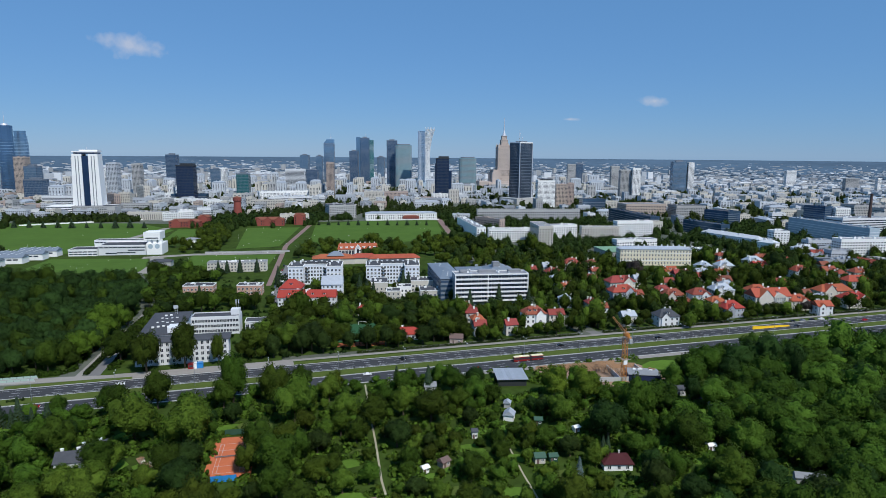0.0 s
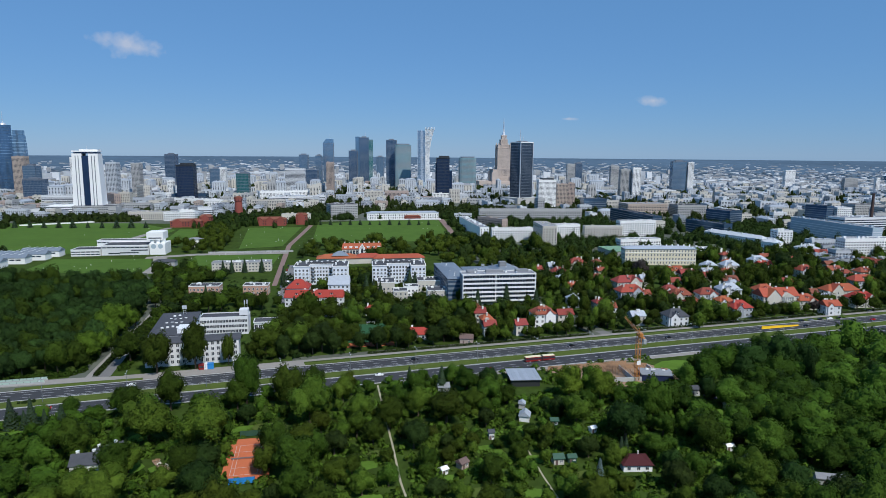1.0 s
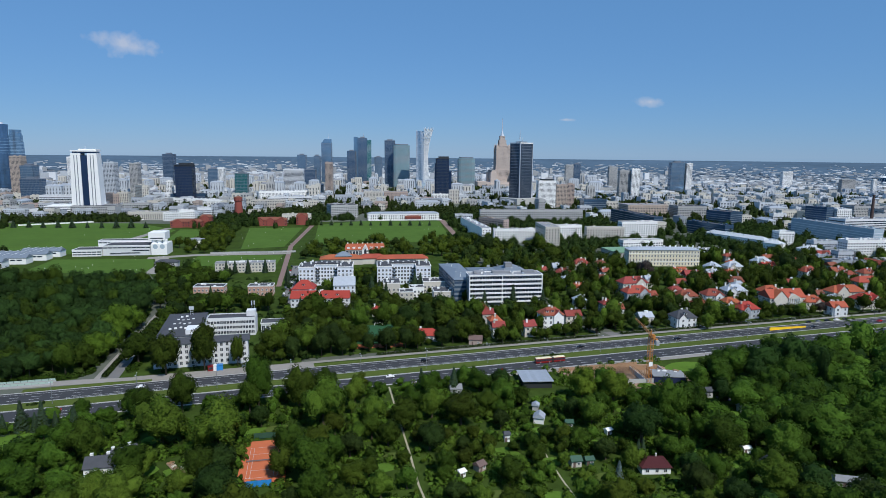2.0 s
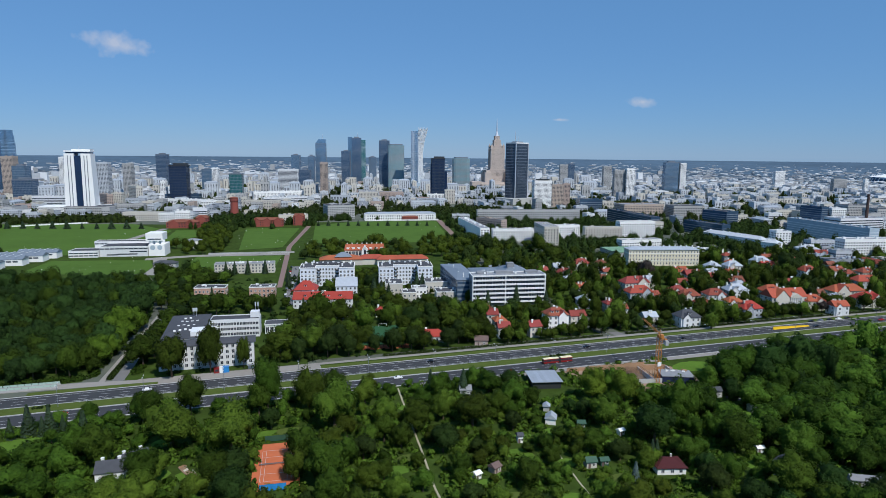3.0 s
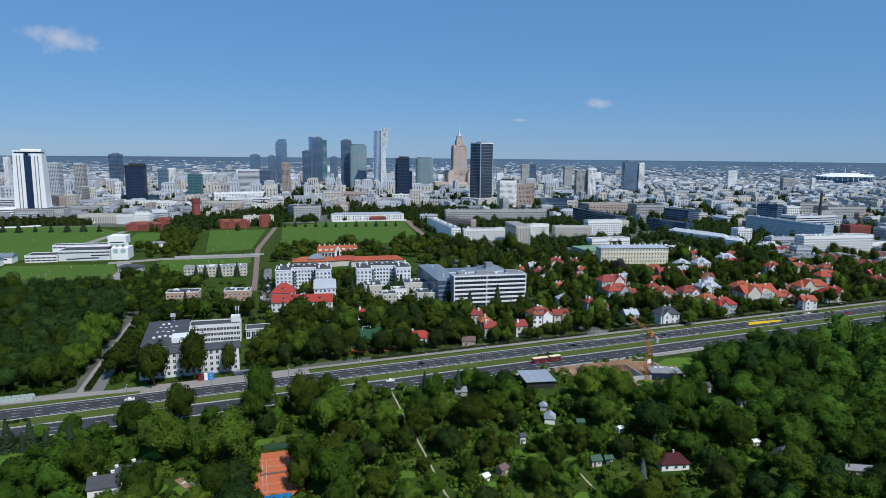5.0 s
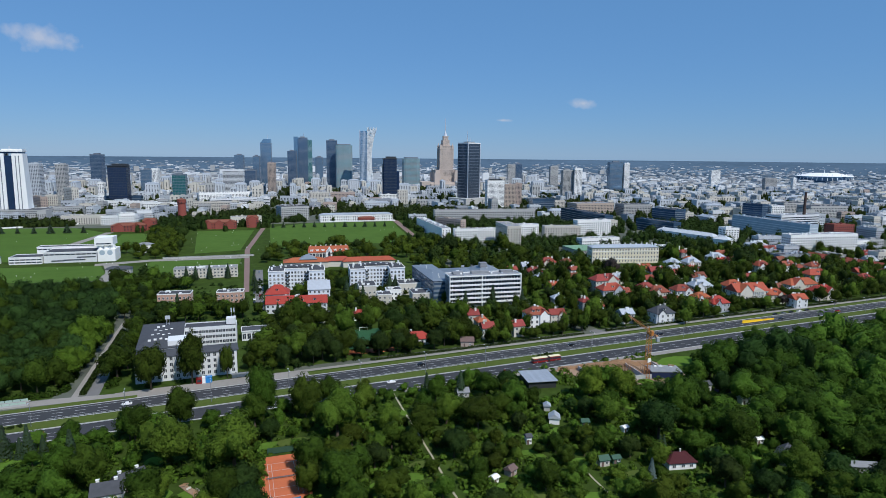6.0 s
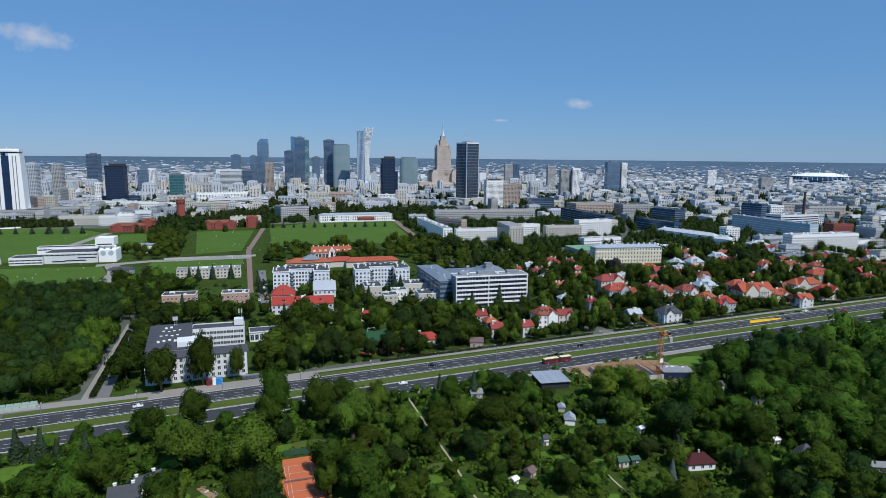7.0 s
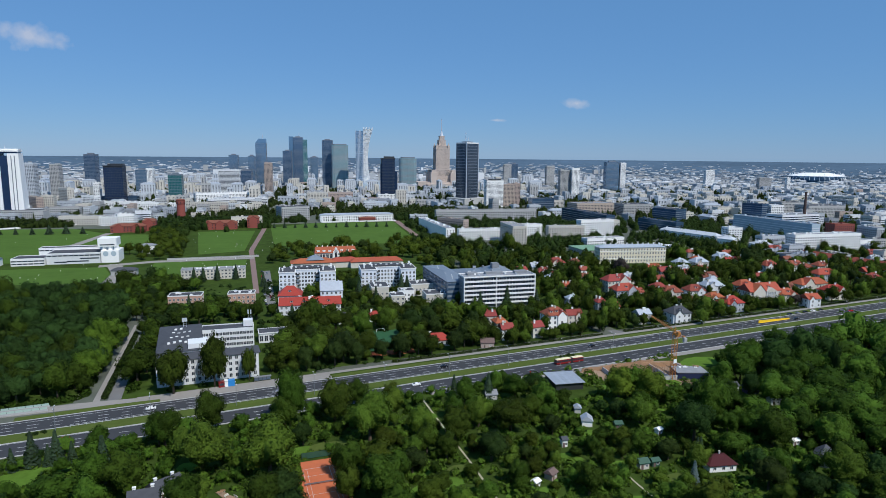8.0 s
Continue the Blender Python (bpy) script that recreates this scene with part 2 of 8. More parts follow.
# ---------------------------------------------------------------- mesh helpers
class Geo:
    """Collects the corners and faces of one mesh."""

    def __init__(self):
        self.v, self.f, self.m = [], [], []

    def face(self, pts, mi=0):
        k = len(self.v)
        self.v.extend(pts)
        self.f.append(tuple(range(k, k + len(pts))))
        self.m.append(mi)

    def box(self, x0, x1, y0, y1, z0, z1, mi=0, top=None):
        k = len(self.v)
        self.v.extend([(x0, y0, z0), (x1, y0, z0), (x1, y1, z0), (x0, y1, z0), (x0, y0, z1), (x1, y0, z1), (x1, y1, z1), (x0, y1, z1)])
        for q in ((0, 3, 2, 1), (4, 5, 6, 7), (0, 1, 5, 4), (1, 2, 6, 5), (2, 3, 7, 6), (3, 0, 4, 7)):
            self.f.append(tuple(k + i for i in q))
            self.m.append(top if top is not None and q[0] == 4 else mi)

    def obox(self, cx, cy, w, d, z0, z1, yaw=0.0, mi=0):
        k = len(self.v)
        self.box(-w / 2, w / 2, -d / 2, d / 2, z0, z1, mi)
        c, s = math.cos(radians(yaw)), math.sin(radians(yaw))
        for i in range(k, len(self.v)):
            x, y, z = self.v[i]
            self.v[i] = (cx + x * c - y * s, cy + x * s + y * c, z)

    def prism(self, pts, z0, z1, mi=0, top=None):
        n, k = len(pts), len(self.v)
        self.v.extend([(x, y, z0) for x, y in pts] + [(x, y, z1) for x, y in pts])
        for i in range(n):
            j = (i + 1) % n
            self.f.append((k + i, k + j, k + n + j, k + n + i))
            self.m.append(mi)
        self.f.append(tuple(k + n + i for i in range(n)))
        self.m.append(mi if top is None else top)
        self.f.append(tuple(k + i for i in reversed(range(n))))
        self.m.append(mi)

    def cone(self, cx, cy, r0, r1, z0, z1, n=10, mi=0, sx=1.0):
        k = len(self.v)
        for r, z in ((r0, z0), (r1, z1)):
            self.v.extend([(cx + sx * r * math.cos(2 * math.pi * i / n), cy + r * math.sin(2 * math.pi * i / n), z) for i in range(n)])
        for i in range(n):
            j = (i + 1) % n
            self.f.append((k + i, k + j, k + n + j, k + n + i))
            self.m.append(mi)
        self.f.append(tuple(k + n + i for i in range(n)))
        self.f.append(tuple(k + i for i in reversed(range(n))))
        self.m.extend((mi, mi))

    def bar(self, p, q, r, mi=0, n=4):
        p, q = Vector(p), Vector(q)
        ax = (q - p).normalized()
        side = ax.orthogonal().normalized()
        up = ax.cross(side)
        k = len(self.v)
        for c in (p, q):
            for i in range(n):
                a = 2 * math.pi * (i + 0.5) / n
                self.v.append(tuple(c + side * (r * math.cos(a)) + up * (r * math.sin(a))))
        for i in range(n):
            j = (i + 1) % n
            self.f.append((k + i, k + j, k + n + j, k + n + i))
            self.m.append(mi)
        self.f.append(tuple(k + n + i for i in range(n)))
        self.f.append(tuple(k + i for i in reversed(range(n))))
        self.m.extend((mi, mi))

    def hip(self, w, d, z, h, over=0.6, mi=0, ridge=None, cx=0.0, cy=0.0):
        """A hipped roof over a w x d footprint; ridge: its length along x (d/2 at each end by default). A closed solid with eaves."""
        a, b = w / 2 + over, d / 2 + over
        if ridge is None:
            ridge = max(w - d, 0.4)
        r = ridge / 2
        k = len(self.v)
        self.v.extend([(cx + x, cy + y, zz) for x, y, zz in [(-a, -b, z), (a, -b, z), (a, b, z), (-a, b, z), (-a, -b, z + 0.25), (a, -b, z + 0.25), (a, b, z + 0.25), (-a, b, z + 0.25), (-r, 0, z + h), (r, 0, z + h)]])
        for q in ((0, 3, 2, 1), (0, 1, 5, 4), (1, 2, 6, 5), (2, 3, 7, 6), (3, 0, 4, 7), (4, 5, 9, 8), (5, 6, 9), (6, 7, 8, 9), (7, 4, 8)):
            self.f.append(tuple(k + i for i in q))
            self.m.append(mi)

    def mesh(self, name, mats):
        me = bpy.data.meshes.new(name)
        me.from_pydata(self.v, [], self.f)
        for m in mats:
            me.materials.append(m)
        if len(mats) > 1:
            me.polygons.foreach_set("material_index", self.m)
        me.update()
        return me


def thing(name, x, y, z, yaw, label, category, group="", kind=""):
    ob = new(name)
    ob.empty_display_size = 0.5
    ob.matrix_basis = pose(x, y, z, 0, 0, yaw)
    return tagged(ob, label, category, group, kind)


def part(name, geo, mats, parent=None, label="", at=None, kind=""):
    """Links a collected mesh (or a shared one) as one object under its thing."""
    mats = mats if isinstance(mats, (list, tuple)) else [mats]
    ob = new(name, geo.mesh(name, mats) if isinstance(geo, Geo) else geo)
    if parent:
        ob.parent = parent
    if at:
        ob.matrix_basis = at
    return tagged(ob, label, kind=kind)


def setting(name, geo, mats, label, category):
    return tagged(part(name, geo, mats), label, category, kind="structure")


VIEW_CORRIDORS = []       # x, y, width, free height, reach of strips kept low for the camera's view
KEEP_OUT = []           # x, y, half width, half depth, cos, sin of what trees and filling houses keep clear of


def keep(x, y, w, d, yaw=0.0, margin=1.5):
    KEEP_OUT.append((x, y, w / 2 + margin, d / 2 + margin, math.cos(radians(yaw)), math.sin(radians(yaw))))


def is_free(x, y, r=0.0):
    for cx, cy, a, b, c, s in KEEP_OUT:
        dx, dy = x - cx, y - cy
        if abs(dx * c + dy * s) < a + r and abs(dy * c - dx * s) < b + r:
            return False
    return True


def rise(x, y):
    """Height of the far ground, bent up so its rim fits the horizon in the camera's view."""
    r = math.hypot(x, y)
    return 0.0 if r < 2900 else 87.0 * ((r - 2900) / 2000) ** 1.5


# ---------------------------------------------------------------- ground
def build_ground():
    g = Geo()
    radii = [0, 60, 130, 250, 450, 800, 1300, 1900, 2500, 2900, 3200, 3500, 3800, 4100, 4400, 4650, 4900]
    n = 96
    for r in radii:
        for i in range(n):
            a = 2 * math.pi * i / n
            x, y = r * math.sin(a), r * math.cos(a)
            g.v.append((x, y, rise(x, y)))
    for k in range(len(radii) - 1):
        for i in range(n):
            j = (i + 1) % n
            g.f.append((k * n + i, (k + 1) * n + i, (k + 1) * n + j, k * n + j) if k else (0, n + i, n + j))
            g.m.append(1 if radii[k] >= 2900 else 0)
    setting("ground", g, [CITY_GROUND, HAZED_GROUND], "grey and green city ground, tinted haze blue towards the horizon", "ground")


build_ground()
SLOPE = -0.022          # the avenue runs almost east: y = v + SLOPE * x


def strip(g, v0, v1, x0, x1, z0, z1, mi=0):
    g.prism([(x0, v0 + SLOPE * x0), (x1, v0 + SLOPE * x1), (x1, v1 + SLOPE * x1), (x0, v1 + SLOPE * x0)], z0, z1, mi)


def build_avenue():
    g = Geo()
    strip(g, 304.5, 317.5, -900, 1200, -0.3, 0.04)
    setting("road_south", g, ASPHALT, "dark asphalt carriageway with three lanes", "road")
    g = Geo()
    strip(g, 327, 340.3, -900, 1200, -0.3, 0.04)
    g.prism([(250, 334.7), (1200, 313.7), (1200, 326), (560, 336), (400, 335.4)], -0.3, 0.035)
    setting("road_north", g, ASPHALT, "dark asphalt carriageway that widens eastwards", "road")
    g = Geo()
    strip(g, 318.0, 326.5, -900, 1200, -0.2, 0.17)
    setting("median", g, GRASS, "mown grass strip between the carriageways", "median")
    for nm, v in (("kerb_a", 317.5), ("kerb_b", 326.5), ("kerb_c", 340.3), ("kerb_d", 304.0)):
        g = Geo()
        x = -400.0
        while x < 640:
            strip(g, v, v + 0.5, x + 0.03, x + 7.97, -0.2, 0.20)
            x += 8.0
        setting(nm, g, KERB, "pale stone kerb along the carriageway", "kerb")
    g = Geo()
    for v in (308.4, 312.1, 330.9, 334.5):
        x = -400.0
        while x < 640:
            strip(g, v - 0.11, v + 0.11, x, x + 4.2, 0.04, 0.056)
            x += 9.0
    for v in (304.8, 317.1, 327.4, 338.2):
        strip(g, v - 0.10, v + 0.10, -400, 640, 0.04, 0.056)
    setting("lane_marking", g, MARKING, "white dashed and solid lane lines", "road marking")
    g = Geo()
    strip(g, 340.8, 345.5, -118, 640, -0.2, 0.15)
    setting("verge_north", g, GRASS, "mown grass verge beside the avenue", "verge")
    g = Geo()
    strip(g, 347.3, 350.6, -70, 640, -0.2, 0.17)
    strip(g, 341.0, 347.2, -60, 22, -0.2, 0.19)
    g.prism([(-135, 351.6), (-60, 345.6), (-56, 349), (-96, 355.5), (-135, 357)], -0.2, 0.16)
    setting("pavement_north", g, PAVING, "pale concrete footpath beside the avenue", "pavement")
    g = Geo()
    strip(g, 299.6, 303.9, 60, 420, -0.2, 0.15)
    setting("pavement_south", g, PAVING, "pale concrete footpath beside the avenue", "pavement")
    g = Geo()
    strip(g, 345.5, 347.3, -56, 640, -0.2, 0.12)
    setting("verge_inner", g, GRASS_ROUGH, "rough grass beside the footpath", "verge")
    g = Geo()
    g.prism([(200, 334.6), (236, 333.6), (224, 342), (219, 354), (213, 354), (214, 343)], -0.2, 0.05)
    setting("side_road", g, ASPHALT_OLD, "worn asphalt side road joining the avenue", "road")
    g = Geo()
    g.prism([(-88.9, 353.5), (-86.0, 353.5), (-72.0, 492), (-73.9, 492)], -0.2, 0.06)
    setting("park_path_west", g, PAVING, "pale park path", "path")
    g = Geo()
    g.prism([(-82.6, 353), (-76.8, 353), (-67.2, 470), (-70, 470)], -0.2, 0.06)
    setting("park_road", g, ASPHALT_OLD, "worn asphalt park lane", "path")
    g = Geo()
    g.prism([(14, 492), (21, 492), (44, 660), (37, 660)], -0.2, 0.06)
    setting("street_west", g, ASPHALT_OLD, "narrow residential street", "road")
    g = Geo()
    g.prism([(14, 560), (18.5, 560), (49, 800), (101, 1024), (94, 1024), (43, 800)], -0.2, 0.08)
    setting("garden_path", g, PAVING_RED, "reddish paved path between the fields", "path")
    keep(-80, 420, 9, 150, -6, 0)
    keep(17, 576, 9, 180, -8, 0)
    keep(216, 345, 12, 20, 0, 0)
    keep(100, 323, 1700, 39, -1.26, 1.0)
    keep(-20, 346, 230, 10, -1.26, 0)
    g = Geo()
    g.prism([(-79, 353), (-68, 351.2), (16, 350.8), (24, 440), (20, 470), (-64, 480)], -0.2, 0.057)
    setting("school_lawn", g, GRASS_ROUGH, "patchy lawn round the school", "lawn")
    # allotment gardens and wood floor
    g = Geo()
    g.prism([(-400, -80), (620, -80), (620, 290), (-400, 312)], -0.2, 0.03)
    setting("garden_ground", g, GRASS_ROUGH, "patchy grass and beds of the allotment gardens", "ground")
    g = Geo()
    g.prism([(-400, 357), (-97, 357), (-78, 500), (-110, 655), (-400, 700)], -0.2, 0.04)
    setting("wood_floor", g, GRASS_ROUGH, "shaded grass under the park trees", "ground")
    for k, pts in enumerate(([(53.9, 300), (54.8, 300), (50.1, 262), (46.9, 234), (43.1, 205), (41.7, 180), (40.9, 180), (42.3, 205), (46.1, 234), (49.3, 262)],
                             [(97.2, 218), (97.9, 218), (93.9, 194), (90.1, 165), (89.4, 165), (93.2, 194)])):
        g = Geo()
        g.prism(pts, -0.1, 0.07)
        setting(f"allotment_path_{k + 1}", g, TRODDEN, "narrow pale path between the allotments", "path")
    keep(48, 250, 4, 110, -6, 0)
    keep(94, 192, 3, 50, -6, 0)
    g = Geo()
    g.prism([(-62, 358), (206, 352.5), (207, 480), (240, 700), (60, 705), (-100, 660), (-62, 500)], -0.2, 0.045)
    setting("yard_ground_west", g, GRASS_ROUGH, "grass and bare soil of yards between the houses", "ground")
    g = Geo()
    g.prism([(221, 353), (780, 339), (780, 560), (470, 640), (250, 690), (225, 480)], -0.2, 0.045)
    setting("yard_ground_east", g, GRASS_ROUGH, "grass and bare soil of yards between the villas", "ground")
    # brighter lawns of single plots
    lawns = [(68, 190, 12, 9), (30, 197, 13, 8), (12, 205, 9, 9), (62, 240, 8, 12), (104, 232, 9, 9), (110, 190, 10, 7), (200, 222, 12, 10), (-52, 245, 12, 10), (-40, 240, 10, 8), (70, 205, 8, 6), (84, 214, 7, 10), (-8, 266, 22, 9), (221, 282, 29, 14), (24, 219, 17, 10), (33, 221, 9, 8), (65, 252, 10, 6), (82, 219, 10, 9), (96, 207, 11, 7), (197, 222, 11, 8), (186, 214, 13, 8), (1, 266, 17, 9), (-108, 284, 20, 17), (-99, 290, 18, 6), (-52, 271, 8, 8), (-95, 275, 18, 12), (230, 240, 14, 8), (26, 182, 16, 10), (120, 214, 10, 8)]
    for k in range(46):
        spot = (random.uniform(-110, 205), random.uniform(150, 285))
        if not (-32 < spot[0] < 14 and 208 < spot[1] < 264):
            lawns.append((*spot, random.uniform(4, 11), random.uniform(3, 8)))
    for k, (x, y, w, d) in enumerate(lawns):
        g = Geo()
        n = 10
        g.prism([(w / 2 * math.cos(6.283 * i / n) * random.uniform(0.8, 1.15), d / 2 * math.sin(6.283 * i / n) * random.uniform(0.8, 1.15)) for i in range(n)], -0.1, 0.05 + 0.004 * k)
        ob = setting("lawn", g, LAWN if k % 5 else GRASS, "bright mown lawn of a garden plot", "lawn")
        ob.matrix_basis = pose(x, y, 0, 0, 0, random.uniform(-12, 4))
        if k < 32 and w * d > 55:
            keep(x, y, w * 0.72, d * 0.72, 0, 0)


build_avenue()


def build_fields():
    fields = [("field_west", [(-420, 880), (-160, 790), (-135, 850), (-105, 1010), (-170, 1120), (-420, 1180)]),
              ("field_front", [(-205, 765), (-106, 742), (-92, 655), (-165, 672), (-215, 700)]),
              ("field_middle", [(-60, 752), (32, 735), (15, 640), (-70, 655)]),
              ("field_east", [(74, 800), (262, 800), (300, 965), (322, 1050), (185, 1070), (108, 1030)]),
              ("field_north", [(-14, 792), (38, 800), (80, 1000), (0, 1012)]),
              ("field_house", [(-110, 860), (-70, 860), (-50, 1000), (-100, 1020)])]
    for name, pts in fields:
        g = Geo()
        g.prism(pts, -0.2, 0.10)
        setting(name, g, GRASS_FIELD, "wide mown grass field over water filters", "field")
        xs, ys = [p[0] for p in pts], [p[1] for p in pts]
        keep(sum(xs) / len(xs), sum(ys) / len(ys), (max(xs) - min(xs)) * 0.82, (max(ys) - min(ys)) * 0.9, -8, 0)
    g = Geo()
    rv = random.Random(21)
    for name, pts in fields[:5]:
        for _ in range(16):
            x, y = rv.uniform(min(q[0] for q in pts), max(q[0] for q in pts)), rv.uniform(min(q[1] for q in pts), max(q[1] for q in pts))
            g.cone(x, y, 0.22, 0.2, 0.05, 0.8, 6)
            g.cone(x, y, 0.4, 0.1, 0.8, 1.0, 6)
    tagged(part("filter_vent", g, BRIGHT), "small white air vents scattered over the grass", "vents", kind="stuff")
    g = Geo()
    g.prism([(-430, 655), (-100, 662), (40, 700), (330, 700), (350, 1060), (-60, 1085), (-430, 1190)], -0.2, 0.035)
    setting("waterworks_ground", g, GRASS_ROUGH, "rough grass round the waterworks", "ground")
    g = Geo()
    g.prism([(-172, 870), (-160, 868), (-112, 1040), (-122, 1042)], -0.2, 0.13)
    setting("field_road", g, PAVING, "pale service road between the fields", "path")
    g = Geo()
    g.prism([(-112, 742), (-60, 752), (40, 738), (42, 750), (-60, 765), (-112, 756)], -0.2, 0.12)
    setting("service_yard", g, PAVING, "pale paved service yard", "path")
    g = Geo()
    g.prism([(-104, 650), (-93, 650), (-84, 700), (-90, 745), (-104, 745), (-98, 700)], -0.2, 0.14)
    setting("yard_path", g, PAVING, "pale path to the yard", "path")
    g = Geo()
    g.prism([(268, 800), (276, 800), (335, 1060), (325, 1060)], -0.2, 0.12)
    setting("field_path_east", g, PAVING_RED, "reddish path along the field", "path")


build_fields()

# ---------------------------------------------------------------- building helpers
WINDOW_MESHES = {}


def window_mesh(w, h, bars=1):
    """A framed window, 6 cm proud of the wall, with its panes set back in the frame; it faces -y."""
    key = (w, h, bars)
    if key not in WINDOW_MESHES:
        g = Geo()
        a, t = w / 2, 0.12
        rings = ((a + t, -t, h + t, 0.02), (a + t, -t, h + t, -0.10), (a, 0, h, -0.10), (a, 0, h, -0.02))
        for b, z0, z1, y in rings:
            g.v.extend([(-b, y, z0), (b, y, z0), (b, y, z1), (-b, y, z1)])
        for k in range(3):
            for i in range(4):
                j = (i + 1) % 4
                g.f.append((4 * k + i, 4 * k + j, 4 * k + 4 + j, 4 * k + 4 + i))
                g.m.append(0)
        # the panes, joined to the frame along a shared bar
        n = len(g.v)
        g.v.extend([(-0.05, -0.02, 0), (0.05, -0.02, 0), (0.05, -0.02, h), (-0.05, -0.02, h)])
        g.f.extend([(12, n, n + 3, 15), (n, n + 1, n + 2, n + 3), (n + 1, 13, 14, n + 2)])
        g.m.extend([1, 0, 1])
        WINDOW_MESHES[key] = g.mesh("window", [FRAME, WINDOW])
    return WINDOW_MESHES[key]


def window_rows(parent, w, d, z0, step, floors, front, side, ww, wh, bars=1, faces="flr", cx=0.0, cy=0.0):
    """Windows as parts along the walls of a w x d block: f front, b back, l and r the ends."""
    me = window_mesh(ww, wh, bars)
    for k in range(floors):
        z = z0 + k * step
        for face, n, length, off, rz in (("f", front, w, d / 2, 0), ("b", front, w, d / 2, 180), ("l", side, d, w / 2, -90), ("r", side, d, w / 2, 90)):
            if face not in faces:
                continue
            for i in range(n):
                s = -length / 2 + length * (i + 0.5) / n
                m = pose(cx, cy, z, 0, 0, rz) @ pose(s, -off, 0)
                part("window", me, [], parent, at=m)


def flat_roof(g, w, d, h, wall=0, top=1, rim=0.35, lip=0.6, cx=0.0, cy=0.0):
    g.box(cx - w / 2 + rim, cx + w / 2 - rim, cy - d / 2 + rim, cy + d / 2 - rim, h - 0.4, h + 0.05, top)
    for x0, x1, y0, y1 in ((-w / 2, w / 2, -d / 2, -d / 2 + rim), (-w / 2, w / 2, d / 2 - rim, d / 2), (-w / 2, -w / 2 + rim, -d / 2 + rim, d / 2 - rim), (w / 2 - rim, w / 2, -d / 2 + rim, d / 2 - rim)):
        g.box(cx + x0, cx + x1, cy + y0, cy + y1, h - 0.4, h + lip, wall)


def roof_things(parent, w, d, h, n, rng, mats=None):
    """Vents and lift housings on a flat roof, each a part."""
    for i in range(n):
        a, b, c = rng.uniform(0.7, 2.6), rng.uniform(0.7, 2.0), rng.uniform(0.5, 1.6)
        g = Geo()
        g.box(-a / 2, a / 2, -b / 2, b / 2, -0.1, c, 0)
        g.box(-a / 2 - 0.12, a / 2 + 0.12, -b / 2 - 0.12, b / 2 + 0.12, c, c + 0.14, 0)
        part("vent", g, rng.choice(mats or [BRIGHT, CONCRETE, FELT_PALE]), parent, at=pose(rng.uniform(-w / 2 + 2, w / 2 - 2), rng.uniform(-d / 2 + 2, d / 2 - 2), h))


def window_grid(w, d, z0, z1, step, bay, ww, wh, faces="fblr", band=False):
    """Joined windows of a building too far away to pick them apart."""
    g = Geo()
    floors = max(1, int((z1 - z0) / step))
    for k in range(floors):
        z = z0 + k * step + 0.9
        for face, length, off, rz in (("f", w, d / 2, 0), ("b", w, d / 2, 180), ("l", d, w / 2, -90), ("r", d, w / 2, 90)):
            if face not in faces:
                continue
            n = 1 if band else max(1, int(length / bay))
            c, s = math.cos(radians(rz)), math.sin(radians(rz))
            for i in range(n):
                a = -length / 2 + length * (i + 0.5) / n
                hw = length / 2 - 0.6 if band else ww / 2
                pts = [(a - hw, -off - 0.06, z), (a + hw, -off - 0.06, z), (a + hw, -off - 0.06, z + wh), (a - hw, -off - 0.06, z + wh)]
                g.face([(x * c - y * s, x * s + y * c, zz) for x, y, zz in pts])
    return g


STYLE = {  # wall, roof, window material, storey, bay, window width, window height, ribbon windows, label, category
    "panel": (BRIGHT, FELT_PALE, WINDOW, 3.0, 3.4, 1.9, 1.5, False, "white rendered apartment block with rows of windows", "apartment block"),
    "office": (WHITE, FELT_PALE, WINDOW, 3.4, 4, 3, 1.6, True, "white office slab with dark ribbon windows", "office block"),
    "cream": (CREAM, FELT_PALE, WINDOW, 3.3, 3.6, 1.5, 1.9, False, "cream plastered apartment block with rows of windows", "apartment block"),
    "tan": (TAN, FELT_PALE, WINDOW, 3.0, 3.2, 1.8, 1.5, False, "tan rendered apartment block with rows of windows", "apartment block"),
    "concrete": (CONCRETE, FELT, WINDOW, 3.1, 3.2, 1.9, 1.5, False, "grey concrete block with rows of windows", "apartment block"),
    "glass": (GLASS_NAVY, FELT, MULLION, 3.6, 4, 3, 0.9, True, "dark glass office block with pale floor bands", "office block"),
    "glassband": (GLASS_PALE, FELT_PALE, MULLION_PALE, 3.4, 4, 3, 1.0, True, "long blue glass office slab with pale bands", "office block"),
    "dark": (CREAM, FELT, WINDOW, 3.0, 3.4, 1.9, 1.5, False, "cream rendered apartment block with dark felt roof", "apartment block"),
    "zinc": (PALE_WALL, ZINC, WINDOW, 3.1, 3.2, 1.3, 1.6, False, "white row of houses with a grey metal roof", "row house"),
    "blue": (GREY_PLASTER, FELT, WINDOW, 3.0, 3.2, 1.9, 1.5, False, "grey plastered block with dark felt roof", "apartment block"),
    "row": (BRIGHT, PALE_WALL, WINDOW, 3.1, 3.2, 1.3, 1.6, False, "white row of houses with a grey metal roof", "row house"),
    "pale": (PALE_WALL, FELT_PALE, WINDOW, 3.0, 3.2, 2.0, 1.6, False, "weathered pale apartment block with rows of windows", "apartment block"),
    "brick": (BRICK, TILE_BROWN, WINDOW, 3.4, 3.4, 1.4, 2.0, False, "dark red brick building", "brick building"),
}
SLAB_MESHES = {}


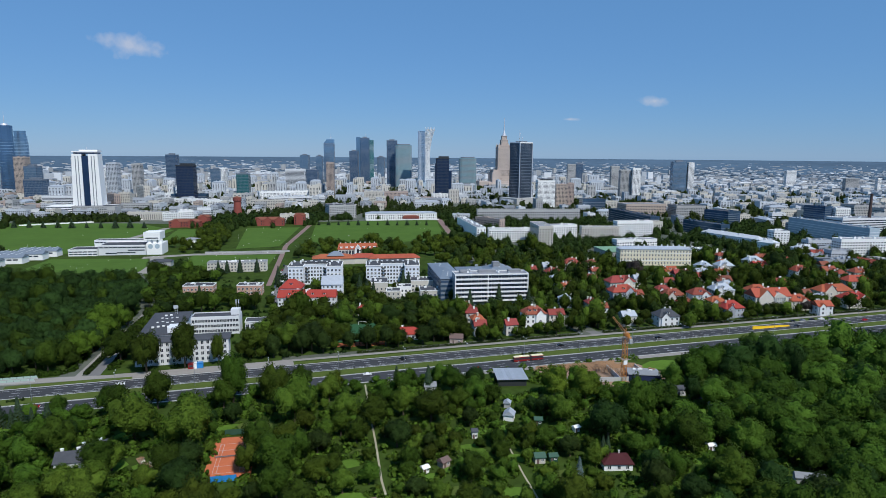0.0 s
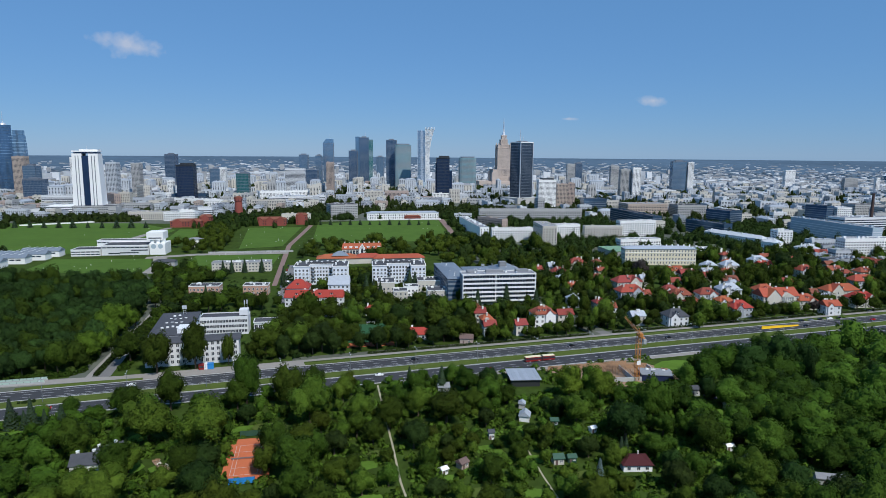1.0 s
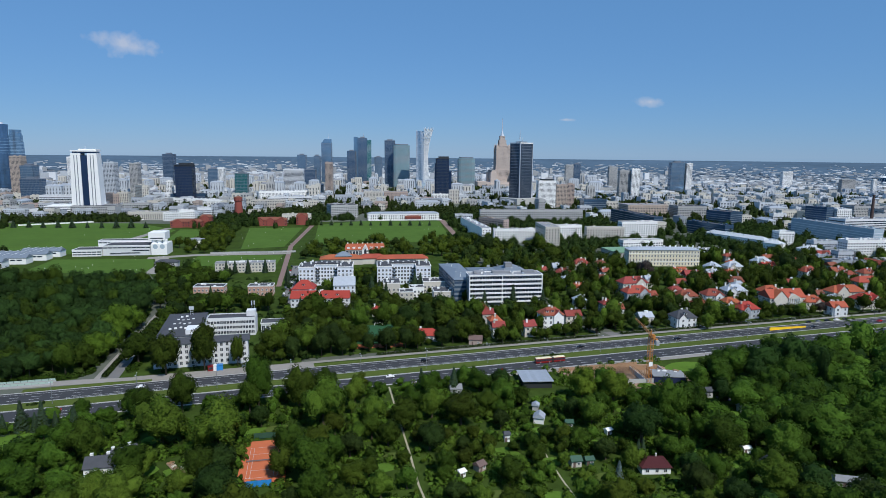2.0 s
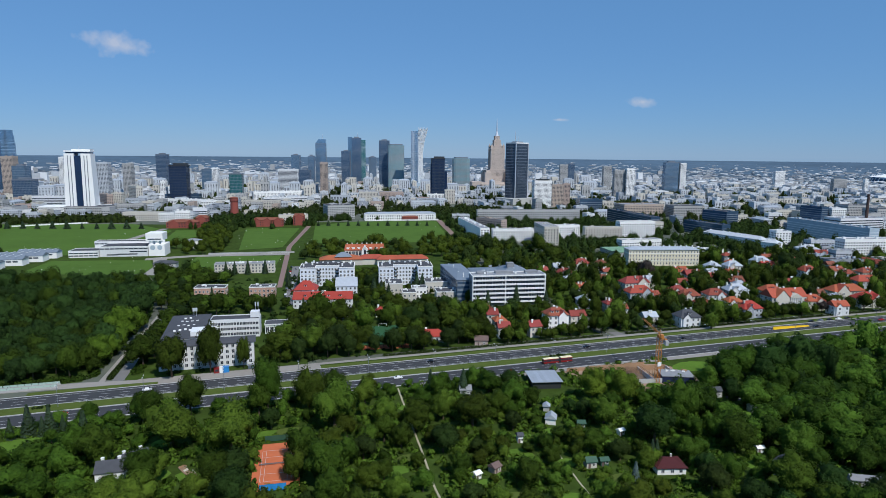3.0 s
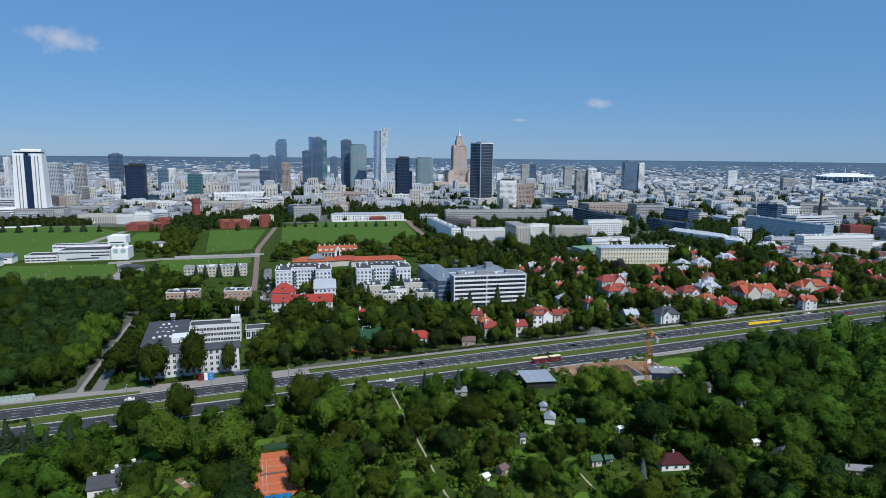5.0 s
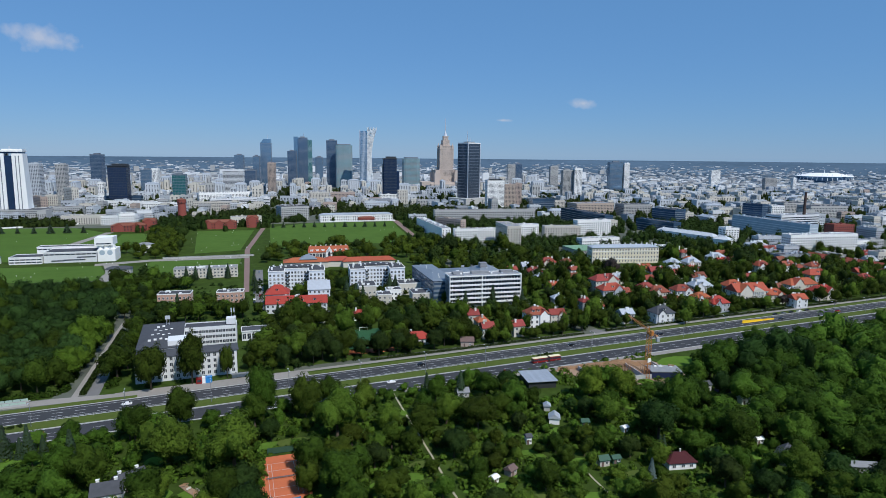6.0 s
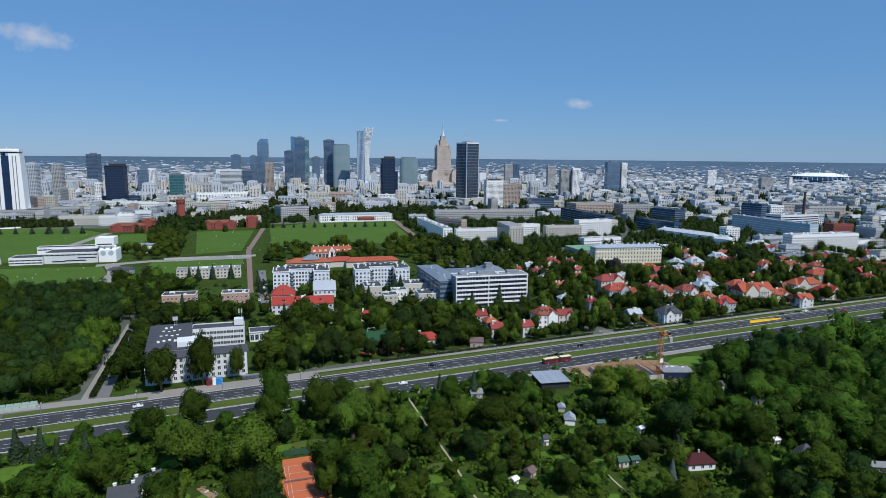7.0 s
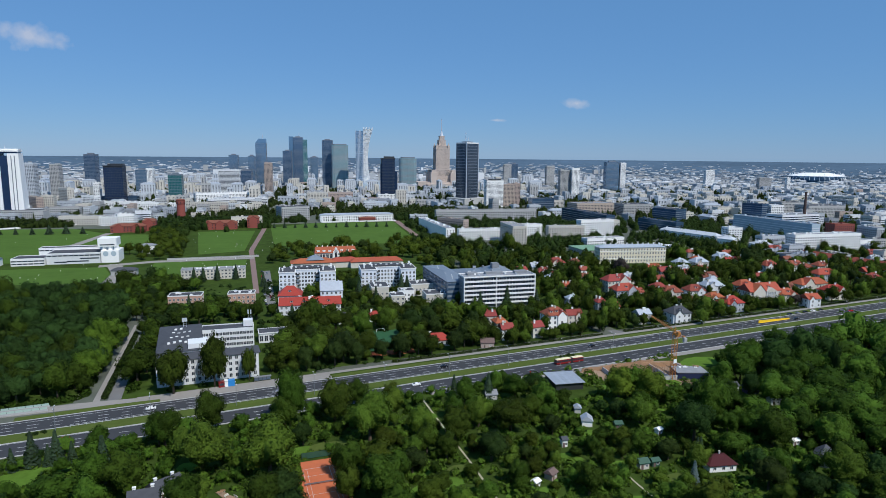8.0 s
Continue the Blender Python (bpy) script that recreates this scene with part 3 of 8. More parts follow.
def slab_meshes(style, w, d, h, clutter, rng, pitched=False, wide=1.0):
    wall, roof, win, step, bay, ww, wh, band, _, _ = STYLE[style]
    body, top, clutter_geo = Geo(), Geo(), Geo()
    body.box(-w / 2, w / 2, -d / 2, d / 2, -0.5, h - 0.4, 0)
    if pitched:
        top.hip(w, d, h - 0.4, min(d * 0.3, 4.5), 0.5, 1)
    else:
        flat_roof(top, w, d, h)
    for i in range(clutter):
        a, b, c = rng.uniform(1, 4), rng.uniform(1, 3.5), rng.uniform(0.8, 2.6)
        x, y = rng.uniform(-w / 2 + 3, w / 2 - 3) if w > 7 else 0, rng.uniform(-d / 2 + 3, d / 2 - 3) if d > 7 else 0
        if pitched:
            a, b, c, y = 0.9, 0.9, 4.5, y * 0.6
        clutter_geo.box(x - a / 2, x + a / 2, y - b / 2, y + b / 2, h - 0.2, h + c, 0)
    grid = window_grid(w, d, 0.3, h - 1.2, step, bay * wide, ww * wide, wh, band=band, faces="flr")
    return body.mesh("building", [wall]), top.mesh("roof", [wall, roof]), clutter_geo.mesh("roof_clutter", [wall]), grid.mesh("glazing", [win])


def slab(style, x, y, w, d, h, yaw, rng, name="", label="", category="", group="", clutter=5, pitched=False, z=0.0, key=None):
    """A building far off: one body with parapet or roof, and its joined windows."""
    meshes = SLAB_MESHES.get(key) if key is not None else None
    if meshes is None:
        meshes = slab_meshes(style, w, d, h, clutter, rng, pitched)
        if key is not None:
            SLAB_MESHES[key] = meshes
    st = STYLE[style]
    ob = new(name or st[9].replace(" ", "_"), meshes[0])
    ob.matrix_basis = pose(x, y, z, 0, 0, yaw)
    tagged(ob, label or st[8], category or st[9], group)
    part("roof", meshes[1], [], ob)
    part("roof_clutter", meshes[2], [], ob, kind="stuff")
    part("glazing", meshes[3], [], ob, kind="stuff")
    return ob


rng = random.Random(11)

# ---------------------------------------------------------------- the white school by the avenue
def build_school():
    root = thing("school", -36, 366, 0, -3, "white plastered four-storey school with dark felt roof", "school")
    g = Geo()
    g.box(-25, 24, -6, 6, -0.5, 13.0)
    part("wall", g, WHITE, root, "long front wing")
    g = Geo()
    g.hip(49, 12, 13.0, 1.6, 0.5, 0)
    part("roof", g, FELT, root)
    window_rows(root, 48, 12, 1.5, 3.1, 4, 16, 4, 1.4, 1.8, cx=-0.5)
    g = Geo()
    g.box(-25, -3, 6.02, 58, -0.5, 13.9)
    part("wall", g, WHITE, root, "rear west wing")
    g = Geo()
    g.box(-25.3, -2.7, 5.8, 58.3, 13.5, 14.0, 1)
    g.hip(22, 52, 14.0, 2.0, 0.5, 0, ridge=9, cx=-14, cy=32)
    part("roof", g, [FELT, WHITE], root)
    for k in range(14):
        g = Geo()
        g.box(-0.7, 0.7, -0.5, 0.5, -0.6, 0.5)
        part("skylight", g, BRIGHT, root, at=pose(-19.5 + 2.8 * (k % 4) + 1.0 * (k // 4), 18 + 9 * (k // 4) + (k % 3), 15.4, 0, 0, 0))
    g = Geo()
    g.box(-10, 0, 8, 18, 13, 17)
    part("roof_housing", g, WHITE, root)
    g = Geo()
    for x in (-12.5, -11.0):
        g.bar((x, 52, 14), (x, 52, 20), 0.09)
    for k in range(4):
        g.bar((-12.5, 52, 15.5 + 1.4 * k), (-11.0, 52, 15.5 + 1.4 * k), 0.06)
    g.box(-13.2, -10.4, 51.8, 52.2, 18.0, 20.2)
    part("antenna", g, MULLION_PALE, root)
    window_rows(root, 22, 52, 1.5, 3.1, 4, 0, 12, 1.4, 1.8, faces="l", cx=-14, cy=32)
    keep(-36, 366, 52, 14, -3)
    keep(-48, 400, 26, 54, -3)
    # the lower rear wing with close rows of windows
    root = thing("school_annex", -21, 421, 0, -8, "white three-storey wing with ribbon windows and stair tower", "school")
    g = Geo()
    g.box(-15, 15, -6, 6, -0.5, 11.0)
    part("wall", g, WHITE, root)
    g = Geo()
    flat_roof(g, 30, 12, 11.4)
    part("roof", g, [WHITE, FELT], root)
    window_rows(root, 29, 12, 1.6, 3.3, 3, 15, 3, 1.6, 1.7)
    g = Geo()
    g.box(9, 14.5, -1, 5, 11, 15)
    part("stair_tower", g, WHITE, root)
    g = Geo()
    for x in (12.0, 13.6):
        g.bar((x, 3, 14.8), (x, 3, 20.5), 0.09)
        g.box(x - 0.35, x + 0.35, 2.8, 3.2, 18.0, 20.6)
    part("antenna", g, MULLION_PALE, root)
    keep(-21, 421, 32, 14, -8)
    root = thing("school_gym", 7, 421, 0, -6, "low white gymnasium with tall windows and felt roof", "school")
    g = Geo()
    g.box(-10, 10, -5, 5, -0.5, 6.0)
    part("wall", g, WHITE, root)
    g = Geo()
    flat_roof(g, 20.6, 11, 6.4, lip=0.2)
    part("roof", g, [BRIGHT, FELT], root)
    window_rows(root, 20, 10, 1.2, 4, 1, 7, 2, 2.0, 3.4)
    keep(7, 421, 22, 12, -6)


build_school()


# ---------------------------------------------------------------- pale blue-white residence blocks
def build_residence(x, y, yaw, w, label):
    root = thing("residence", x, y, 0, yaw, label, "apartment block", "pale residence blocks")
    ends = w / 2 - 7
    g = Geo()
    g.box(-w / 2 + 12, w / 2 - 12, 12, 24, -0.5, 18.5)
    part("wall", g, BLUISH, root, "recessed middle wing")
    window_rows(root, w - 26, 12, 1.6, 3.2, 5, 8, 0, 1.5, 1.8, faces="f", cy=18)
    for k in range(4):
        for s in (-1, 1):
            gb = Geo()
            gb.box(-1.4, 1.4, -1.3, 0, 0, 0.18)
            gb.box(-1.4, 1.4, -1.3, -1.2, 0.18, 1.05)
            part("balcony", gb, DARK_METAL, root, at=pose(s * (w / 2 - 15.5), 12, 4.6 + 3.2 * k))
    for s in (-1, 1):
        g = Geo()
        g.box(-6.5, 6.5, -12, 12, -0.5, 18.5)
        part("wall", g, BLUISH, root, at=pose(s * ends, 12, 0))
        window_rows(root, 13, 24, 1.6, 3.2, 5, 4, 6, 1.5, 1.8, faces="flr", cx=s * ends, cy=12)
        g = Geo()
        g.box(-6.9, 6.9, -12.4, 12.4, 18.5, 19.2, 0)
        g.hip(12, 23, 19.2, 1.6, 0.2, 1, ridge=0.5)
        part("roof", g, [BRIGHT, FELT], root, at=pose(s * ends, 12, 0))
        g = Geo()
        g.box(-6.7, 6.7, -12.2, 12.2, 12.2, 12.5)
        part("cornice", g, BRIGHT, root, at=pose(s * ends, 12, 0))
        for q in range(4):
            g = Geo()
            g.box(-0.6, 0.6, -1.1, 1.1, -0.6, 1.3)
            g.box(-0.72, 0.72, -1.22, 1.22, 1.3, 1.5)
            part("chimney", g, BRIGHT, root, at=pose(s * ends + (-3.6, 3.4, -2.8, 3.8)[q], 4 + 5.4 * q, 20.2))
    g = Geo()
    g.box(-w / 2 + 12, w / 2 - 12, 11.6, 24.4, 18.5, 19.1, 0)
    g.box(-w / 2 + 12, w / 2 - 12, 12, 24, 19.1, 20.4, 1)
    part("roof", g, [BRIGHT, FELT], root)
    for i in range(9):
        g = Geo()
        g.box(-0.8, 0.8, -0.5, 0.5, 0, 1.6)
        g.box(-0.95, 0.95, -0.65, 0.65, 1.6, 1.8)
        part("chimney", g, BRIGHT, root, at=pose(-w / 2 + 5 + i * (w - 10) / 8, 14 + 4 * (i % 2), 19.3))
    keep(x + 3, y + 12, w + 2, 26, yaw)


build_residence(55, 541, -12, 47, "pale blue-white four-wing residence block with grey roof")
build_residence(121.5, 527, -12, 48, "pale blue-white residence block behind tall trees")


# ---------------------------------------------------------------- red-roofed school with a white gable
def build_red_school():
    root = thing("red_roofed_school", 118, 686, 0, -9, "long building with orange tiled roofs and white gable", "school")
    g = Geo()
    g.box(-22, 22, -7, 7, -0.5, 11)
    part("wall", g, CREAM, root)
    g = Geo()
    g.hip(44, 14, 11, 6, 0.6, 0, ridge=42)
    part("roof", g, TILE_ORANGE, root)
    window_rows(root, 43, 14, 5.2, 3.0, 1, 12, 0, 2.6, 4.6, faces="f")
    for i in range(6):
        x = (-18.5, -12.5, -6.5, 6.5, 12.5, 18.5)[i]
        g = Geo()
        g.box(-1.4, 1.4, -0.2, 2.5, 0, 1.9, 0)
        g.prism([(-1.7, -0.4), (1.7, -0.4), (1.7, 2.6), (-1.7, 2.6)], 1.9, 2.15, 0)
        part("dormer", g, BRIGHT, root, at=pose(x, -6.0, 11.7))
    g = Geo()
    g.prism([(-3.4, 0), (3.4, 0), (3.4, 0.8), (-3.4, 0.8)], 0, 11.5)
    for k, (a, b) in enumerate(((3.0, 13.0), (2.2, 14.4), (1.3, 15.8), (0.5, 17.0))):
        g.box(-a, a, 0, 0.8, 11.4, b)
    part("gable", g, BRIGHT, root, "white stepped entrance gable", at=pose(0, -8.0, 0))
    g = Geo()
    g.box(-1.3, 1.3, -0.12, 0.1, 0, 7.0)
    g.cone(0, 0, 1.3, 0.2, 7.0, 8.6, 8)
    part("gable_window", g, WINDOW, root, at=pose(0, -8.05, 3.5))
    for i in range(8):
        g = Geo()
        g.box(-0.5, 0.5, -0.5, 0.5, 0, 2.6)
        part("chimney", g, BRIGHT, root, at=pose(-19 + i * 5.4, 1.0, 15.6))
    for x, y, w, d, nm in ((-26, -30, 44, 18, "west"), (38, -38, 54, 11, "east"), (6, -30, 30, 14, "middle")):
        g = Geo()
        g.box(x - w / 2, x + w / 2, y - d / 2, y + d / 2, -0.5, 6.2)
        part("wall", g, CREAM, root)
        g = Geo()
        g.hip(w, d, 6.2, 4.0, 0.8, 0, cx=x, cy=y)
        part("roof", g, TILE_ORANGE, root)
    g = Geo()
    g.hip(18, 13, 8.6, 4.6, 0.0, 0, cx=-24, cy=-30, ridge=3)
    part("roof_lantern", g, BLUE_ROOF, root, "blue-grey glazed lantern")
    keep(118, 686, 46, 16, -9)
    keep(118, 636, 150, 46, -9, 0)
    keep(84, 662, 54, 22, -9)
    keep(158, 640, 70, 16, -9)


build_red_school()


# ---------------------------------------------------------------- the striped institute
def build_institute():
    root = thing("institute", 181, 446, 0, -10, "large institute with white balcony bands and blue-grey roofs", "office block")
    w, d, h = 58, 15, 24.0
    g = Geo()
    g.box(-w / 2, w / 2, -d / 2 + 1.2, d / 2, -0.5, h)
    part("wall", g, MULLION, root)
    g = Geo()
    flat_roof(g, w + 0.4, d + 0.4, h + 0.4)
    part("roof", g, [BRIGHT, FELT_PALE], root)
    for k in range(6):
        z = 3.6 + 3.4 * k
        g = Geo()
        g.box(-w / 2, w / 2, -d / 2 - 0.5, -d / 2 + 1.2, z - 0.25, z, 0)
        g.box(-w / 2, w / 2, -d / 2 - 0.5, -d / 2 - 0.35, z, z + 1.15, 0)
        part("balcony_band", g, BRIGHT, root, "white concrete balcony parapet")
    for x in (-w / 2 - 0.01, -3.2, w / 2 - 0.6):
        g = Geo()
        g.box(x, x + 0.6, -d / 2 - 0.56, -d / 2 + 1.25, 0, h + 0.8)
        part("fin", g, BRIGHT, root)
    me = window_mesh(2.25, 2.15, 1)
    for k in range(6):
        for i in range(22):
            part("window", me, [], root, at=pose(-w / 2 + w * (i + 0.5) / 22, -d / 2 + 1.2, 4.0 + 3.4 * k))
    window_rows(root, w, d, 4.2, 3.4, 6, 0, 3, 1.5, 1.6, faces="lr")
    roof_things(root, w - 6, d - 2, h + 0.5, 12, rng, [BRIGHT, FELT_PALE, ZINC])
    for x, b in ((-20, 8), (-2, 14), (20, 10)):
        g = Geo()
        g.box(x - b / 2, x + b / 2, 1, 5.5, h, h + 2.4)
        part("roof_housing", g, FELT_PALE, root)
    keep(181, 446, 62, 20, -10)
    # blue west wing and the halls behind
    root = thing("institute_west_wing", 158, 492, 0, -8, "long blue-glazed wing with grey metal roof", "office block")
    g = Geo()
    g.box(-9, 9, -36, 36, -0.5, 19)
    part("wall", g, BLUE_ROOF, root)
    g = Geo()
    for k in range(5):
        g.box(-9.12, 9.12, -36.12, 36.12, 1.6 + 3.6 * k, 3.4 + 3.6 * k)
    part("ribbon_window", g, GLASS_NAVY, root)
    for i in range(18):
        g = Geo()
        g.box(-9.3, 9.3, -0.18, 0.18, 0, 19)
        part("pier", g, BLUE_ROOF, root, at=pose(0, -34 + 4.0 * i, 0))
    g = Geo()
    g.hip(18, 72, 19, 2.6, 0.5, 0, ridge=2)
    part("roof", g, BLUE_ROOF, root)
    for i in range(10):
        g = Geo()
        g.cone(0, 0, 0.35, 0.3, 0, 1.0, 8)
        part("vent", g, BRIGHT, root, at=pose(-3 + 1.5 * (i % 3), -30 + 6.5 * i, 20.3))
    keep(158, 492, 20, 74, -8)
    root = thing("institute_rear_hall", 196, 486, 0, -10, "rear hall with stepped blue-grey metal roofs", "office block")
    g = Geo()
    g.box(-26, 24, -26, 26, -0.5, 17)
    part("wall", g, CONCRETE, root)
    for k, (x, y, w, d, z, hh) in enumerate(((-14, 0, 24, 50, 17, 4.0), (10, 8, 26, 32, 17, 6.5), (12, -18, 22, 14, 17, 3.0))):
        g = Geo()
        g.hip(w, d, z, hh, 0.4, 0, cx=x, cy=y)
        part("roof", g, BLUE_ROOF, root)
    g = Geo()
    g.box(4, 10, 2, 8, 20, 25)
    part("roof_housing", g, FELT_PALE, root)
    roof_things(root, 44, 44, 19.5, 16, rng, [BRIGHT, FELT_PALE, ZINC])
    keep(196, 486, 54, 56, -10)


build_institute()


# ---------------------------------------------------------------- villas
def villa(x, y, w, d, yaw, tile, wall, floors, label, chimneys=2, dormers=0, group="villas"):
    root = thing("villa", x, y, 0, yaw, label, "house", group)
    h = 3.2 * floors + 0.6
    g = Geo()
    g.box(-w / 2, w / 2, -d / 2, d / 2, -0.5, h)
    part("wall", g, wall, root)
    g = Geo()
    rh = min(w, d) * 0.42
    if rng.random() < 0.6:
        g.hip(w, d, h, rh, 0.6, 0, ridge=max(w - d * 0.8, w * 0.3))
        part("roof", g, tile, root)
    else:
        g.hip(w, d, h, rh, 0.5, 0, ridge=w + 0.6)
        part("roof", g, tile, root)
    n = max(2, int(w / 3.2))
    window_rows(root, w, d, 1.3, 3.2, floors, n, max(2, int(d / 4)), 1.3, 1.7)
    for i in range(chimneys):
        g = Geo()
        g.box(-0.55, 0.55, -0.4, 0.4, -2.5, 1.6, 0)
        g.box(-0.68, 0.68, -0.52, 0.52, 1.6, 1.85, 0)
        part("chimney", g, rng.choice([BRIGHT, BRIGHT, CREAM]), root, at=pose(rng.uniform(-w * 0.35, w * 0.35), rng.uniform(-0.2, 0.2) * d, h + rh * 0.75))
    for i in range(dormers):
        g = Geo()
        g.box(-0.9, 0.9, -0.8, 1.6, 0, 1.5)
        dormer = part("dormer", g, BRIGHT, root, at=pose(-w / 2 + w * (i + 1) / (dormers + 1), -d * 0.28, h + rh * 0.35))
        g = Geo()
        g.hip(1.9, 2.6, 1.5, 0.7, 0.25, 0, ridge=0.3, cy=0.4)
        part("dormer_roof", g, tile, dormer)
        g = Geo()
        g.box(-0.6, 0.6, -0.86, -0.78, 0.3, 1.3)
        part("dormer_window", g, WINDOW, dormer)
    keep(x, y, w, d, yaw, 1.0)
    if abs(yaw) < 45 and y > 365 and h > 4.5 and (group == "old houses" or w >= 15):
        VIEW_CORRIDORS.append((x, y - d / 2, w, h * 0.75, 18))
    if w > 10.5 and group == "villas":
        gw, ox, front = w * 0.4, rng.choice([-0.22, 0.2]) * w, -d / 2 - 1.0
        g = Geo()
        g.box(ox - gw / 2, ox + gw / 2, front, -d / 2 + 0.5, -0.5, h)
        g.face([(ox - gw / 2, front, h), (ox + gw / 2, front, h), (ox, front, h + gw * 0.5)])
        gable = part("gable", g, wall, root)
        g = Geo()
        for s in (-1, 1):
            a, b = (ox + s * (gw / 2 + 0.35), h - 0.3), (ox, h + gw * 0.5 + 0.12)
            g.face([(a[0], front - 0.3, a[1]), (b[0], front - 0.3, b[1]), (b[0], -0.5, b[1]), (a[0], -0.5, a[1])][::s])
            g.face([(a[0], front - 0.3, a[1] - 0.2), (b[0], front - 0.3, b[1] - 0.2), (b[0], -0.5, b[1] - 0.2), (a[0], -0.5, a[1] - 0.2)][::-s])
        part("gable_roof", g, tile, root)
        for z in (1.3, 4.5):
            part("window", window_mesh(1.4, 1.7), [], gable, at=pose(ox, front, z))
    return root


VILLA_KIND = {"r": (TILE, "two-storey villa with red tiled roof and white chimneys"), "o": (TILE_ORANGE, "villa with orange tiled hip roof among trees"), "s": (SHEET_RED, "house with bright red sheet roof"),
              "g": (ZINC, "white villa with grey metal roof"), "b": (TILE_BROWN, "villa with brown tiled roof among trees"), "d": (FELT, "villa with dark grey roof and pale gable")}
VILLAS_NEAR = [(256, 459, 10, "o"), (302, 450, 23, "r"), (282, 417, 20, "o"), (245, 401, 8, "r"), (244, 386, 9, "r"), (249, 360, 10, "g"), (150, 416, 7, "r"), (148, 399, 7, "r"), (146, 381, 7, "o"),
               (142, 366, 7, "r"), (203, 378, 11, "r"), (162, 363, 5, "r"), (326, 425, 12, "r"), (322, 407, 16, "r"), (275, 353, 15, "d"), (345, 404, 15, "r"), (314, 382, 11, "r"), (340, 379, 12, "o"),
               (336, 360, 16, "s"), (295, 416, 9, "r")]
VILLAS_EAST = [(374, 412, 18, "g"), (402, 442, 14, "b"), (400, 401, 16, "o"), (403, 364, 15, "o"), (407, 345, 12, "o"), (428, 381, 11, "b"), (426, 366, 9, "g"), (462, 384, 30, "o"), (452, 357, 20, "s"),
               (519, 409, 22, "o"), (438, 509, 14, "g"), (512, 463, 16, "r"), (538, 454, 14, "r"), (493, 494, 15, "s"), (511, 520, 18, "g"), (460, 505, 16, "g"), (433, 479, 12, "o")]
VILLAS_NORTH = [(317, 560, 16, "r"), (338, 556, 10, "b"), (275, 520, 14, "r"), (386, 495, 14, "o"), (386, 478, 14, "r"), (398, 464, 12, "r"), (620, 535, 24, "r"), 
                (652, 440, 16, "g"), (668, 400, 20, "g"), (640, 375, 14, "r"), (700, 430, 18, "b"), (690, 470, 16, "r"), (316, 514, 8, "r"), (295, 486, 10, "b"), (560, 440, 14, "r"), (570, 400, 14, "o"), (545, 380, 13, "r"), (600, 390, 15, "r"), (350, 450, 12, "r"), (335, 470, 11, "g")]
for rows in (VILLAS_NEAR, VILLAS_EAST, VILLAS_NORTH):
    for x, y, w, kind in rows:
        tile, label = VILLA_KIND[kind]
        d = min(max(8.0, w * 0.75), 12.0) if w > 8 else 9
        floors = 2 if w < 20 or rng.random() < 0.5 else 3
        villa(x, y, max(w, 8), d, -8 + rng.uniform(-5, 5), tile, rng.choice([WHITE, CREAM, CREAM, GREY_PLASTER]), floors, label, rng.choice([1, 2, 3]), 1 if w > 12 else 0)
for _ in range(400):
    x, y, w = rng.uniform(225, 600), rng.uniform(385, 560), rng.uniform(8, 13)
    if is_free(x, y, w * 0.75) and not (440 < x < 520 and 440 < y < 490):
        kind = rng.choice("rrrobgg")
        villa(x, y, w, w * 0.85, -8 + rng.uniform(-6, 6), VILLA_KIND[kind][0], rng.choice([WHITE, GREY_PLASTER, CREAM]), 2, VILLA_KIND[kind][1], rng.choice([1, 2]), 0)
    if len(KEEP_OUT) > 125:
        break
villa(619, 452, 92, 11, -89, TILE, BRIGHT, 2, "long terrace with red tiled roof and many white chimneys", 16, 0, "terraces")
villa(184, 374, 15, 11, -6, TILE, BRIGHT, 3, "white three-storey villa with red tiled roof and dormers", 3, 3)
big = villa(383, 372, 30, 14, -9, TILE_ORANGE, CREAM, 3, "grand villa with pillared pediment and orange tiled roof", 3, 2)
g = Geo()
g.prism([(-5, -1.2), (5, -1.2), (5, 0.5), (-5, 0.5)], 9.8, 10.4)
g.face([(-5, -1.2, 10.4), (5, -1.2, 10.4), (0, -1.2, 13.2)])
g.face([(-5, -1.2, 10.4), (0, -1.2, 13.2), (0, 5, 13.2), (-5, 5, 10.4)])
g.face([(5, -1.2, 10.4), (5, 5, 10.4), (0, 5, 13.2), (0, -1.2, 13.2)])
part("pediment", g, CREAM, big, at=pose(5, -7, 0))
for i in range(6):
    g = Geo()
    g.cone(0, 0, 0.42, 0.36, 0, 9.8, 8)
    part("column", g, BRIGHT, big, at=pose(0.4 + 1.84 * i, -8.0, 0))
# houses west of the institute and along the narrow street
villa(33, 503, 17, 15, -14, SHEET_RED, WHITE, 3, "square house with bright red hipped roof", 2, 1, "old houses")
villa(43, 480, 44, 12, -14, SHEET_RED, WHITE, 2, "long house with bright red hipped roof and dormers", 4, 4, "old houses")
villa(66, 508, 17, 15, -12, ZINC, BLUISH, 3, "pale blue house with grey metal hip roof", 2, 0, "old houses")
villa(95, 372, 16, 9, -10, SHEET_RED, BRIGHT, 1, "low house with bright red roof among trees", 1, 0, "old houses")
villa(79, 440, 8, 8, -10, SHEET_RED, BRIGHT, 1, "small house with red roof among trees", 1, 0, "old houses")
villa(53, 444, 18, 9, -10, FELT, BRIGHT, 1, "low white pavilion with dark roof", 0, 0, "old houses")
